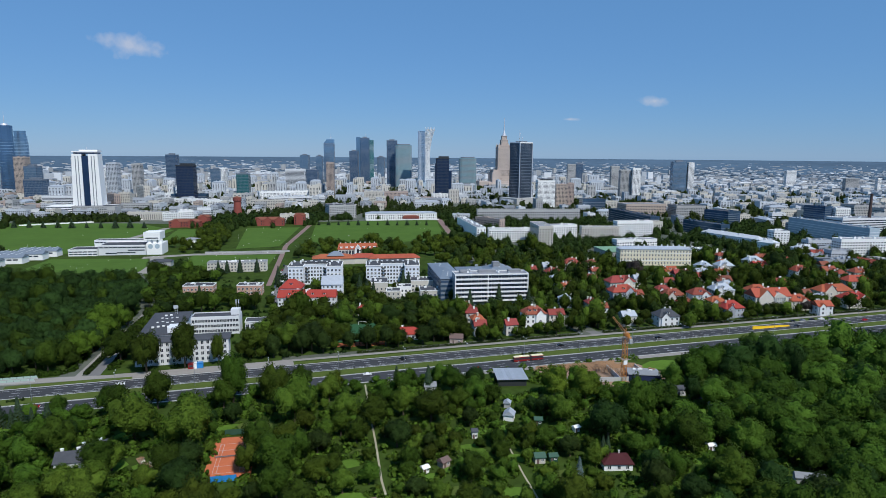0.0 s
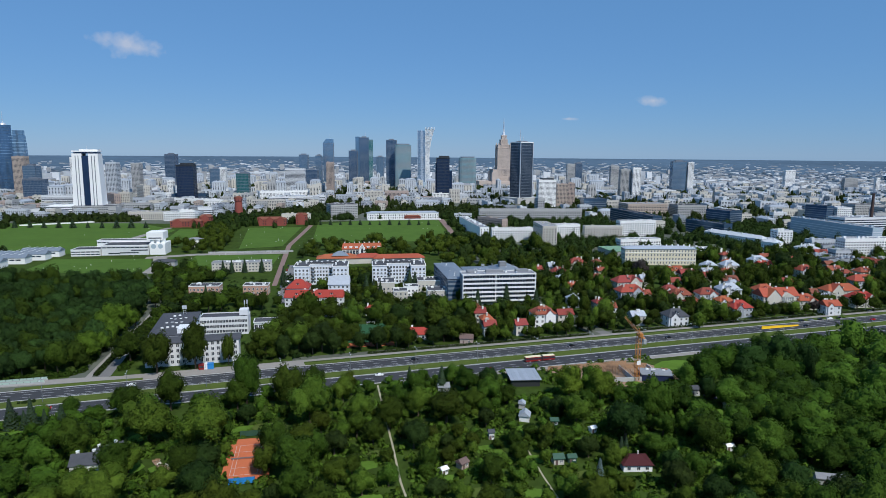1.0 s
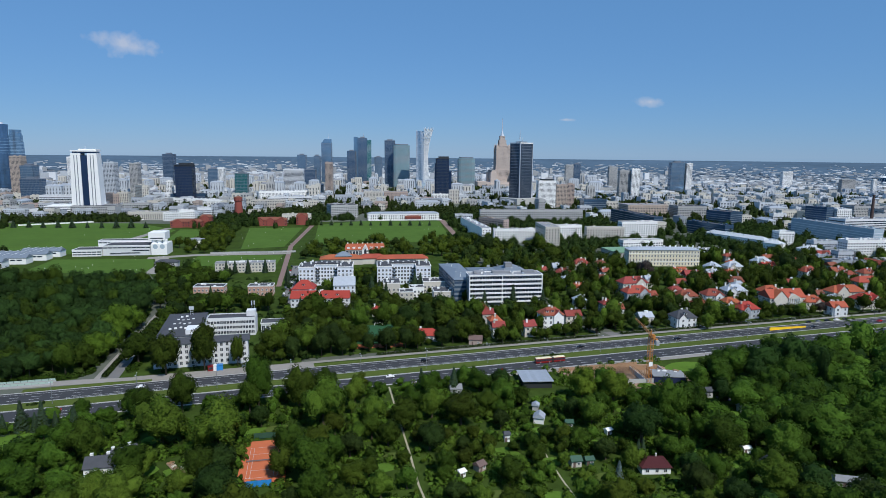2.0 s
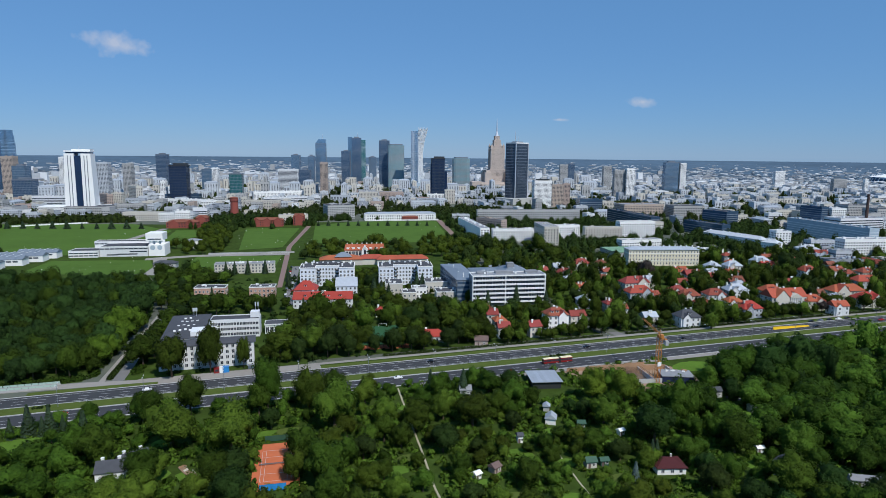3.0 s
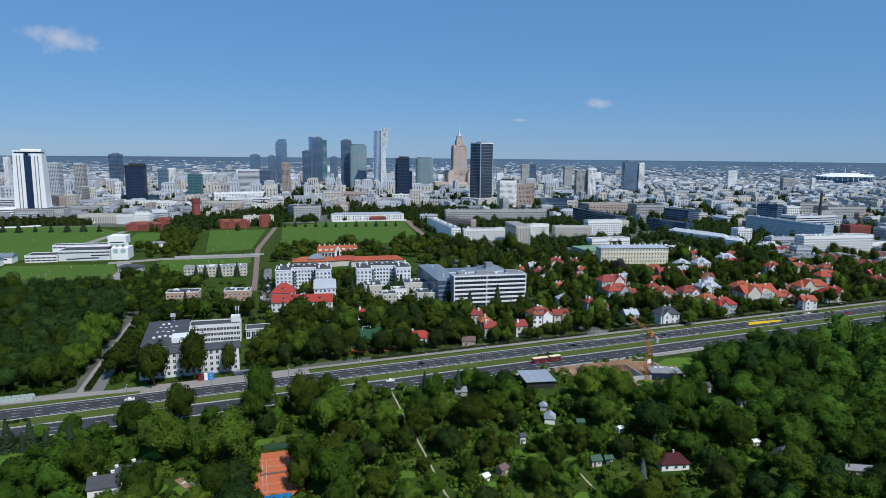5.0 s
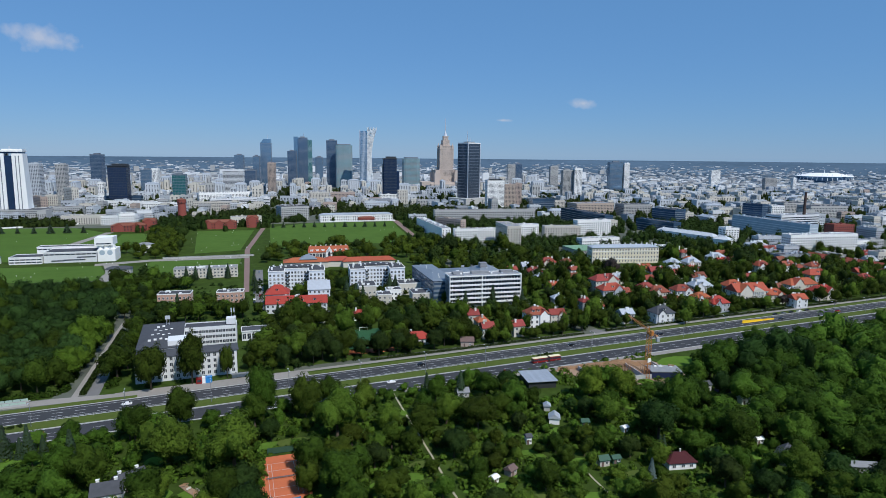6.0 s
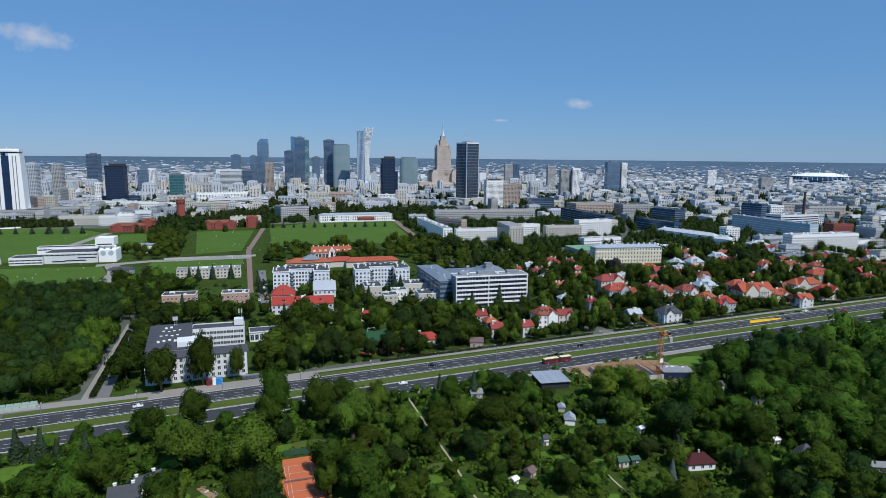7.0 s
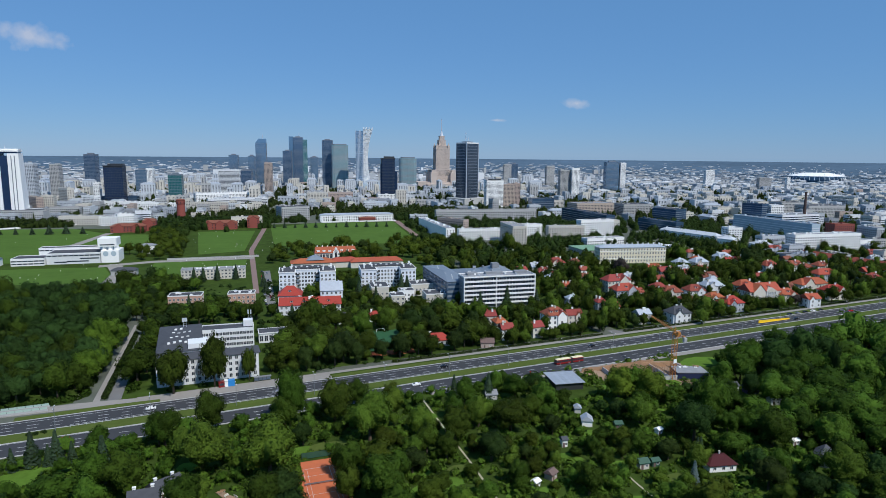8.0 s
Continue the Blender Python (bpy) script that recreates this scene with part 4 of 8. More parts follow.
for x, y, w, d, h, wall, label in ((-39, 540, 24, 12, 8.5, PINK, "pink brick house with flat felt roof"), (1, 531, 20, 11, 8.5, PINK, "pink brick house with flat felt roof"), (105, 506, 14, 20, 11, CREAM, "cream house with flat dark roof"), (111, 480, 11, 12, 8, CREAM, "cream house with slanting pale roof"),
                                   (142, 506, 19, 16, 10, CREAM, "cream house with flat dark roof"), (141, 471, 20, 16, 9, CREAM, "grey house with cluttered flat roof"), (122, 489, 12, 10, 9, BRIGHT, "white house half hidden by trees")):
    root = thing("flat_roofed_house", x, y, 0, -12, label, "house")
    g = Geo()
    g.box(-w / 2, w / 2, -d / 2, d / 2, -0.5, h - 0.3)
    part("wall", g, wall, root)
    g = Geo()
    flat_roof(g, w + 0.3, d + 0.3, h, lip=0.3)
    part("roof", g, [BRIGHT, FELT], root)
    window_rows(root, w, d, 1.4, 3.2, 2, int(w / 3), int(d / 4), 1.3, 1.6)
    roof_things(root, w, d, h, 4, rng, [BRIGHT])
    keep(x, y, w, d, -12)
    VIEW_CORRIDORS.append((x, y - d / 2, w, h * 0.62, 50))
root = thing("long_grey_block", -10, 641, 0, -8, "long pale three-storey block with cluttered grey roof", "apartment block")
g = Geo()
g.box(-28, 28, -6, 6, -0.5, 9)
part("wall", g, CREAM, root)
g = Geo()
flat_roof(g, 56.4, 12.4, 9.4)
part("roof", g, [CONCRETE, FELT_PALE], root)
window_rows(root, 56, 12, 1.3, 3.0, 3, 18, 3, 1.5, 1.5)
roof_things(root, 54, 10, 9.4, 14, rng, [BRIGHT])
keep(-10, 641, 58, 14, -8)
VIEW_CORRIDORS.extend([(341, 760, 62, 5.0, 70), (358, 684, 22, 8.0, 60), (464, 738, 54, 8.0, 50), (190, 156.5, 8, 1.8, 12), (170, 173, 11, 1.6, 12), (-10, 634, 58, 6.5, 60), (55, 528, 50, 7.0, 60), (121, 514, 50, 8.0, 60), (118, 616, 150, 5.0, 120), (181, 436, 64, 6.0, 60), (158, 455, 20, 5.0, 60), (30, 575, 16, 1.0, 60), (424, 530, 90, 4.0, 70)])


# ---------------------------------------------------------------- filter station and waterworks
def build_waterworks():
    root = thing("pump_station", -140, 790, 0, -9, "long white modern pump station with flat roofs", "waterworks")
    for x, y, w, d, h, wall in ((-2, 22, 64, 14, 12.6, BRIGHT), (-35, -6, 30, 22, 6.8, BRIGHT), (6, 0.5, 50, 28.6, 10.6, WHITE)):
        g = Geo()
        g.box(x - w / 2, x + w / 2, y - d / 2, y + d / 2, -0.5, h)
        part("wall", g, wall, root)
        g = Geo()
        flat_roof(g, w + 0.3, d + 0.3, h + 0.4, cx=x, cy=y)
        part("roof", g, [BRIGHT, FELT], root)
        for i in range(int(w / 5)):
            for z in ((h - 2.4,) if h > 10 else (1.4, h - 2.6)):
                g = Geo()
                g.box(0.0, 4.4, -0.08, 0.1, 0, 1.3)
                part("ribbon_window", g, WINDOW, root, at=pose(x - w / 2 + 0.5 + 5 * i, y - d / 2, z))
    for x, z, w in ((10, 2.2, 20), (21, 5.0, 18), (-6, 1.6, 12)):
        g = Geo()
        g.box(-w / 2, w / 2, -0.1, 0.1, 0, 1.2)
        part("ribbon_window", g, WINDOW, root, at=pose(x, -13.85, z))
    g = Geo()
    g.box(32, 49, -14, 10, -0.5, 13)
    g.box(29, 47, -12, 8, 17, 25.5)
    for i in range(3):
        g.cone(34 + 6 * i, -8, 2.6, 2.6, 13, 17, 12)
    part("tower", g, BRIGHT, root, "white tower on round drums")
    g = Geo()
    for i in range(2):
        n = 14
        g.face([(36.5 + 7.5 * i + 2.7 * math.cos(6.283 * q / n), -14.1, 9.6 + 2.7 * math.sin(6.283 * q / n)) for q in range(n)], 1)
    g.box(31, 45, -12.1, -11.9, 18.3, 19.5)
    part("tower_window", g, [WINDOW, GLASS_PALE], root)
    keep(-135, 785, 110, 60, -9)
    # glazed halls at the west end
    for k, (x, y, w) in enumerate(((-222, 792, 40), (-236, 772, 52), (-252, 752, 58), (-268, 730, 60))):
        root = thing("filter_hall", x, y, 0, -10, "low white hall with blue-grey glazed gable roof", "waterworks", "filter halls")
        g = Geo()
        g.box(-w / 2, w / 2, -7, 7, -0.5, 6.5)
        part("wall", g, BRIGHT, root)
        g = Geo()
        g.hip(w, 14, 6.5, 3.4, 0.4, 0, ridge=w + 0.4)
        part("roof", g, BLUE_ROOF, root)
        for i in range(int(w / 6)):
            g = Geo()
            g.box(-2.4, 2.4, -0.08, 0.1, 0, 1.5)
            part("ribbon_window", g, WINDOW, root, at=pose(-w / 2 + 3.4 + 6 * i, -7, 3.6))
        for i in range(int(w / 8)):
            g = Geo()
            g.box(-0.12, 0.12, -7.3, 7.3, 0, 0.25)
            part("roof_rib", g, BRIGHT, root, at=pose(-w / 2 + 4 + 8 * i, 0, 9.75))
        keep(x, y, w, 16, -10)
    # red brick filter houses
    for x, y, w, d, h, n in ((34, 1040, 50, 16, 10, 3), (84, 1044, 18, 14, 15, 1), (-92, 1050, 46, 16, 9, 2), (-64, 1060, 18, 14, 14, 1)):
        root = thing("filter_house", x, y, 0, -10, "red brick waterworks house with dark red gables", "waterworks", "brick waterworks houses")
        g = Geo()
        g.box(-w / 2, w / 2, -d / 2, d / 2, -0.5, h)
        part("wall", g, BRICK, root)
        g = Geo()
        g.hip(w, d, h, 4, 0.6, 0, ridge=w * 0.7)
        part("roof", g, TILE_BROWN, root)
        for i in range(n):
            gx = -w / 2 + w * (i + 0.5) / n
            g = Geo()
            b = min(w / n * 0.35, 6)
            g.box(gx - b, gx + b, -d / 2 - 2, -d / 2 + 1, 0, h)
            g.face([(gx - b, -d / 2 - 2, h), (gx + b, -d / 2 - 2, h), (gx, -d / 2 - 2, h + 4)])
            g.face([(gx - b - 0.4, -d / 2 - 2.4, h - 0.2), (gx, -d / 2 - 2.4, h + 4.2), (gx, 0, h + 4.2), (gx - b - 0.4, 0, h - 0.2)], 1)
            g.face([(gx, -d / 2 - 2.4, h + 4.2), (gx + b + 0.4, -d / 2 - 2.4, h - 0.2), (gx + b + 0.4, 0, h - 0.2), (gx, 0, h + 4.2)], 1)
            part("gable", g, [BRICK, TILE_BROWN], root)
        grid = window_grid(w, d, 1, h, 4, 4, 1.4, 2.2)
        part("glazing", grid, WINDOW, root, kind="stuff")
        keep(x, y, w, d, -10)
    root = thing("water_tower", -15, 1192, 0, 0, "tall round red brick water tower with flared top", "water tower")
    g = Geo()
    g.cone(0, 0, 7.4, 6.4, -0.5, 28, 20)
    g.cone(0, 0, 6.4, 7.4, 28, 29.5, 20)
    g.cone(0, 0, 7.4, 7.4, 29.5, 35, 20)
    part("shaft", g, BRICK, root)
    g = Geo()
    g.cone(0, 0, 7.7, 7.7, 35, 36, 20)
    g.cone(0, 0, 7.0, 1.0, 36, 38, 20)
    part("roof", g, TILE_BROWN, root)
    for i in range(8):
        a = 6.283 * i / 8
        g = Geo()
        g.box(-0.6, 0.6, -0.15, 0.15, 29.5, 32)
        part("window", g, WINDOW, root, at=pose(7.4 * math.cos(a), 7.4 * math.sin(a), 0, 0, 0, math.degrees(a) + 90))
    keep(-15, 1192, 20, 20)
    # white colonnaded range behind the east field, with its boundary wall
    root = thing("white_range", 266, 1086, 0, -8, "long low white range with pilasters", "waterworks")
    g = Geo()
    g.box(-64, 64, -8, 8, -0.5, 11)
    part("wall", g, BRIGHT, root)
    g = Geo()
    g.hip(128, 16, 11, 3, 0.6, 0)
    part("roof", g, ZINC, root)
    part("glazing", window_grid(128, 16, 0.5, 10, 4.4, 4.0, 1.6, 2.6), WINDOW, root, kind="stuff")
    for i in range(20):
        g = Geo()
        g.box(-0.5, 0.5, -0.4, 0.2, 0, 10.8)
        part("pilaster", g, BRIGHT, root, at=pose(-62 + 6.5 * i, -8, 0))
    keep(266, 1086, 130, 18, -8)
    root = thing("brick_annex", 280, 1070, 0, -8, "low red brick annex before a white range", "waterworks")
    g = Geo()
    g.box(-14, 14, -5, 5, -0.5, 6)
    part("wall", g, BRICK, root)
    g = Geo()
    g.hip(28, 10, 6, 2.2, 0.5, 0)
    part("roof", g, TILE_BROWN, root)
    part("glazing", window_grid(28, 10, 0.5, 5.5, 4, 4.0, 1.4, 2.2, faces="f"), WINDOW, root, kind="stuff")
    root = thing("small_white_house", -66, 826, 0, -9, "small white waterworks house", "house")
    g = Geo()
    g.box(-9, 9, -6, 6, -0.5, 9)
    part("wall", g, BRIGHT, root)
    g = Geo()
    g.hip(18, 12, 9, 2.5, 0.4, 0)
    part("roof", g, FELT_PALE, root)
    window_rows(root, 18, 12, 1.5, 3.4, 2, 4, 2, 1.4, 1.8)
    keep(-66, 826, 20, 14, -9)
    root = thing("gate_lodge", -86, 690, 0, -9, "low grey lodge with rounded roof", "shed")
    g = Geo()
    g.box(-11, 11, -5, 5, -0.5, 5)
    part("wall", g, CONCRETE, root)
    g = Geo()
    g.hip(22, 10, 5, 2.6, 0.5, 0)
    part("roof", g, FELT, root)
    keep(-86, 690, 24, 12, -9)
    for x, y, w, yaw, label in ((0, 757, 96, -7, "long low pale garage wall of panels"), (264, 1064, 130, -8, "long white boundary wall of panels"), (-250, 1150, 190, 16, "long white boundary wall of panels")):
        root = thing("boundary_wall", x, y, 0, yaw, label, "wall", "boundary walls")
        for i in range(12):
            g = Geo()
            g.box(-w / 24 + 0.1, w / 24 - 0.1, -0.3, 0.3, -0.3, 1.9, 0)
            g.box(-w / 24, w / 24, -0.45, 0.45, 1.9, 2.1, 0)
            part("panel", g, CONCRETE if w < 100 else BRIGHT, root, at=pose(-w / 2 + w * (i + 0.5) / 12, 0, 0))


build_waterworks()


# ---------------------------------------------------------------- cream long block and hall with green roof
root = thing("ministry_block", 417.5, 562, 0, -17, "long cream four-storey block with pale metal roof", "apartment block")
g = Geo()
g.box(-38, 38, -8, 8, -0.5, 17.4)
part("wall", g, YELLOW_PLASTER, root)
g = Geo()
g.hip(76, 16, 17.4, 2.8, 0.7, 0)
part("roof", g, ZINC, root)
window_rows(root, 76, 16, 1.9, 4.1, 4, 23, 4, 1.2, 2.0)
for z in (5.2, 13.2):
    g = Geo()
    g.box(-38.3, 38.3, -8.3, 8.3, z, z + 0.5)
    part("cornice", g, BRIGHT, root)
for i in range(12):
    g = Geo()
    g.box(-0.6, 0.6, -0.5, 0.5, 0, 2.2)
    part("chimney", g, BRIGHT, root, at=pose(-35 + 6.3 * i, 1.5, 19.2))
keep(416, 548, 84, 50, -17, 0)
root = thing("sports_hall", 411, 614, 0, -8, "sports hall with wide pale green roof", "sports hall")
g = Geo()
g.box(-24, 24, -20, 20, -0.5, 9)
part("wall", g, CONCRETE, root)
for i in range(12):
    g = Geo()
    g.box(-2.0, 1.9, -20.4, 20.4, 9, 9.7)
    part("roof_panel", g, GREEN_ROOF, root, at=pose(-22.3 + 4.06 * i, 0, 0))
keep(411, 614, 50, 42, -8)

# ---------------------------------------------------------------- named blocks of the nearer city
CITY_A = [("panel", 105, 1610, 152, 18, 22, 12), ("office", 113, 1480, 129, 16, 16, 6), ("cream", 309, 1554, 47, 30, 22, -10), ("tan", 365, 1540, 60, 30, 22, -14), ("panel", 466, 1468, 56, 25, 20, -14),
          ("cream", 478, 1419, 24, 18, 32, -13), ("concrete", 469, 984, 180, 14, 22, -14), ("glass", 692, 1145, 48, 30, 26, -15), ("glass", 630, 911, 150, 16, 20, -97), ("tan", 734, 1033, 82, 40, 24, -8),
          ("concrete", 814, 1002, 57, 40, 22, -14), ("glass", 781, 870, 49, 30, 24, -81), ("glass", 658, 765, 77, 16, 18, -87)]
CITY_B = [("glass", 923, 807, 39, 18, 34, -86), ("panel", 948, 790, 25, 25, 32, -16), ("office", 881, 703, 81, 30, 26, -4), ("concrete", 1153, 910, 61, 40, 24, -15), ("concrete", 1164, 848, 82, 40, 22, -16),
          ("brick", 902, 639, 34, 20, 16, -17), ("glassband", 791, 669, 149, 15, 24, -98), ("panel", 668, 640, 20, 18, 20, -18), ("panel", 690, 524, 98, 15, 24, -11), ("cream", 78, 1076, 48, 16, 14, -6),
          ("cream", -163, 1180, 62, 18, 14, -14), ("panel", -118, 1152, 33, 18, 14, -17), ("panel", -100, 1148, 24, 20, 18, 10)]
CITY_C = [("tan", -262, 1440, 46, 12, 30, -63), ("cream", -240, 1442, 22, 14, 32, -14), ("cream", -223, 1566, 40, 14, 40, -61), ("panel", -169, 1446, 35, 14, 30, -45), ("glass", -132, 1603, 92, 20, 18, -14),
          ("panel", -109, 1458, 120, 14, 16, -30), ("panel", -43, 1416, 77, 14, 14, -20), ("office", -367, 1497, 80, 22, 24, -14), ("concrete", -270, 1334, 80, 40, 14, -14), ("concrete", 165, 1140, 49, 40, 24, 4),
          ("panel", 317, 862, 150, 13, 17, 81.4), ("panel", 341, 768, 62, 13, 17.5, -14)]
CITY_D = [("cream", 358, 712, 18, 56, 29, -14), ("cream", 464, 746, 52, 13, 19, -16), ("panel", 526, 758, 54, 14, 24, -8), ("panel", 425, 789, 50, 14, 18, -2), ("panel", 467, 668, 55, 14, 12, -6),
          ("panel", 505, 590, 32, 14, 10, -10), ("cream", 1010, 951, 36, 20, 14, -16), ("tan", 363, 899, 55, 12, 18, -68), ("panel", 762, 528, 30, 24, 13, -4)]
for rows in (CITY_A, CITY_B, CITY_C, CITY_D):
    for style, x, y, w, d, h, yaw in rows:
        slab(style, x, y, w, d, h, yaw, rng, group="city blocks", clutter=max(4, int(w / 9)))
        keep(x, y, w, d, yaw, 4)
ROWS_ZINC = [(618, 667, 93, 14, 12, -83), (607, 595, 20, 14, 13, -71), (613, 551, 21, 16, 12, -18)]
for x, y, w, d, h, yaw in ROWS_ZINC:
    slab("row", x, y, w, d, h, yaw, rng, clutter=10, pitched=True, group="metal-roofed rows")
    keep(x, y, w, d, yaw, 3)

# ---------------------------------------------------------------- skyline towers
def curtain(parent, w, d, z0, z1, glass, metal, step=3.9, bay=3.0, rim=0.12, faces="fblr", slim=0.14):
    """A glazed shaft with its raised floor and upright bars (joined: far too small to pick apart)."""
    g = Geo()
    g.box(-w / 2, w / 2, -d / 2, d / 2, z0, z1)
    part("shaft", g, glass, parent)
    g = Geo()
    z = z0 + step
    while z < z1 - 0.5:
        g.box(-w / 2 - rim, w / 2 + rim, -d / 2 - rim, d / 2 + rim, z, z + 0.7)
        z += step
    if bay:
        for length, off, rz in ((w, d / 2, 0), (w, d / 2, 180), (d, w / 2, -90), (d, w / 2, 90)):
            n = max(2, int(length / bay))
            for i in range(n + 1):
                s = -length / 2 + length * i / n
                c, sn = math.cos(radians(rz)), math.sin(radians(rz))
                cx, cy = s * c + off * sn, s * sn - off * c
                g.obox(cx, cy, slim * 2, slim * 2, z0, z1, rz)
    part("facade_grid", g, metal, parent, kind="stuff")
    g = Geo()
    g.box(-w / 2 - 0.3, w / 2 + 0.3, -d / 2 - 0.3, d / 2 + 0.3, z1, z1 + 1.2)
    g.box(-w / 4, w / 4, -d / 4, d / 4, z1 + 1.2, z1 + 5)
    part("roof_plant", g, metal, parent)


def mast(parent, x, y, z0, z1, r=0.5):
    g = Geo()
    g.cone(x, y, r, r * 0.3, z0, z1, 6)
    for k in range(3):
        z = z0 + (z1 - z0) * (0.3 + 0.2 * k)
        g.cone(x, y, r * 2.2, r * 2.2, z, z + 0.8, 6)
    part("mast", g, MULLION_PALE, parent)


GLAZED = [("dark blue glass skyscraper far off", -213, 2111, 30, 28, 108, "d", 0), ("blue glass tower stepped at its side", 249, 2200, 20, 22, 106, "b", 0), ("blue glass skyscraper beside a taller one", 383, 2280, 30, 30, 124, "d", 0),
          ("low blue glass tower far off", 520, 2456, 28, 25, 102, "b", 0), ("tall dark glass hotel tower", 507, 2203, 36, 25, 162, "d", 0), ("dark blue glass tower far off", 1170, 2037, 24, 20, 84, "d", 0), ("blue glass tower with pale end", 1284, 1628, 42, 24, 97, "b", 0),
          ("broad blue glass office tower", -82, 2018, 28, 25, 66, "b", 0), ("blue glass tower far off", 227, 2505, 32, 28, 108, "b", 0), ("low dark glass office group", 209, 2054, 36, 30, 62, "d", 0), ("slender blue glass office tower", -486, 1734, 30, 24, 80, "b", 0),
          ("low dark glass office building", -455, 1638, 44, 24, 52, "d", 0)]
for label, x, y, w, d, h, k, _ in GLAZED:
    root = thing("skyscraper", x, y, 0, -18, label, "skyscraper", "skyline towers")
    curtain(root, w, d, -0.5, h, GLASS_NAVY if k == "d" else GLASS_BLUE, MULLION)
    keep(x, y, w, d, 0, 12)
PLAIN = [("tan", -534, 1824, 29, 22, 102), ("pale", -301, 1674, 25, 20, 90), ("concrete", -264, 1781, 21, 20, 86), ("tan", 227, 1749, 20, 18, 91), ("concrete", 1122, 2007, 28, 20, 83), ("concrete", 1196, 1843, 28, 20, 80),
         ("panel", 1316, 1615, 18, 24, 95), ("panel", 1884, 1775, 36, 18, 65), ("concrete", 1927, 1570, 45, 18, 45), ("panel", 1973, 1511, 12, 12, 47), ("panel", -331, 1692, 29, 14, 75), ("panel", -168, 1613, 12, 14, 48),
         ("panel", -60, 2018, 18, 18, 70)]
PLAIN_B = [("office", 145, 1910, 58, 20, 69), ("panel", -518, 2266, 14, 14, 97), ("tan", 689, 1276, 26, 20, 50), ("tan", 731, 1309, 16, 16, 50), ("concrete", 984, 1467, 28, 20, 77), ("panel", 1006, 1448, 22, 18, 82), ("concrete", -420, 2144, 120, 18, 40)]
for rows in (PLAIN, PLAIN_B):
    for style, x, y, w, d, h in rows:
        slab(style, x, y, w, d, h, -18, rng, name="tower_block", label="tall " + STYLE[style][8], category="tower block", group="tower blocks", clutter=5)
        keep(x, y, w, d, 0, 10)


def build_white_tower():
    root = thing("white_tower", -287, 1352, 0, -6, "white tapering office tower with dark glass centre strip", "skyscraper", "skyline towers")
    h = 112
    g = Geo()
    for s in (-1, 1):
        k = len(g.v)
        g.v.extend([(s * 5.8, -16, 0), (s * 26, -16, 0), (s * 26, 16, 0), (s * 5.8, 16, 0), (s * 5.8, -13, h), (s * 22.5, -13, h), (s * 22.5, 13, h), (s * 5.8, 13, h)])
        for q in ((4, 5, 6, 7), (0, 1, 5, 4), (1, 2, 6, 5), (2, 3, 7, 6), (3, 0, 4, 7)):
            g.f.append(tuple(k + i for i in (q if s > 0 else q[::-1])))
            g.m.append(0)
    part("wing", g, BRIGHT, root)
    g = Geo()
    g.box(-5.8, 5.8, -13, 13, 0, h - 4)
    part("glass_core", g, GLASS_DARK, root)
    g = Geo()
    g.box(-20, 21, -11, 11, h, h + 3, 1)
    g.box(-22.5, 22.5, -13, 13, h + 3, h + 5.5, 0)
    g.box(-10, 22, -10, 10, h + 5.5, h + 8, 0)
    part("crown", g, [BRIGHT, GLASS_DARK], root)
    g = Geo()
    for s in (-1, 1):
        for off in (11.5, 16.5):
            k = len(g.v)
            x0, x1 = s * (off - 0.7), s * (off + 0.7)
            g.v.extend([(x0, -16.1, 6), (x1, -16.1, 6), (x1, -13.2, h - 4), (x0, -13.2, h - 4)])
            g.f.append((k, k + 1, k + 2, k + 3))
            g.m.append(0)
    part("window_strip", g, MULLION, root, kind="stuff")
    g = Geo()
    g.box(-70, 45, -24, 18, -0.5, 14)
    for k in range(3):
        g.box(-70.1, 45.1, -24.1, 18.1, 3 + 4 * k, 4.4 + 4 * k, 1)
    part("podium", g, [BRIGHT, WINDOW], root)
    mast(root, 0, 0, h + 6, h + 14, 0.4)
    keep(-287, 1352, 120, 50, -6, 6)


def build_black_tower():
    for x, y, w, d, h, label in ((-130, 1575, 38, 26, 84, "black glass office tower with crown"), (470, 1486, 31, 30, 104, "dark navy glass skyscraper")):
        root = thing("skyscraper", x, y, 0, -14, label, "skyscraper", "skyline towers")
        curtain(root, w, d, -0.5, h, GLASS_DARK, DARK_METAL, 3.6, 3.0)
        g = Geo()
        g.box(-w / 2 - 1, w / 2 + 1, -d / 2 - 1, d / 2 + 1, h + 1.2, h + 3)
        g.box(-w * 0.3, w * 0.5, -d * 0.3, d * 0.3, h + 3, h + 7)
        part("crown", g, DARK_METAL, root)
        if x < 0:
            keep(x, y, w, d, -14, 8)
            continue
        g = Geo()
        g.box(w / 2 + 0.2, w / 2 + 7, -d / 2 + 4, d / 2, -0.5, h * 0.72)
        g.box(-w / 2 - 3, -w / 2 - 0.2, -d / 2 + 4, d / 2, -0.5, h * 0.9)
        part("side_bay", g, GLASS_DARK, root)
        keep(x, y, w + 14, d, -14, 8)


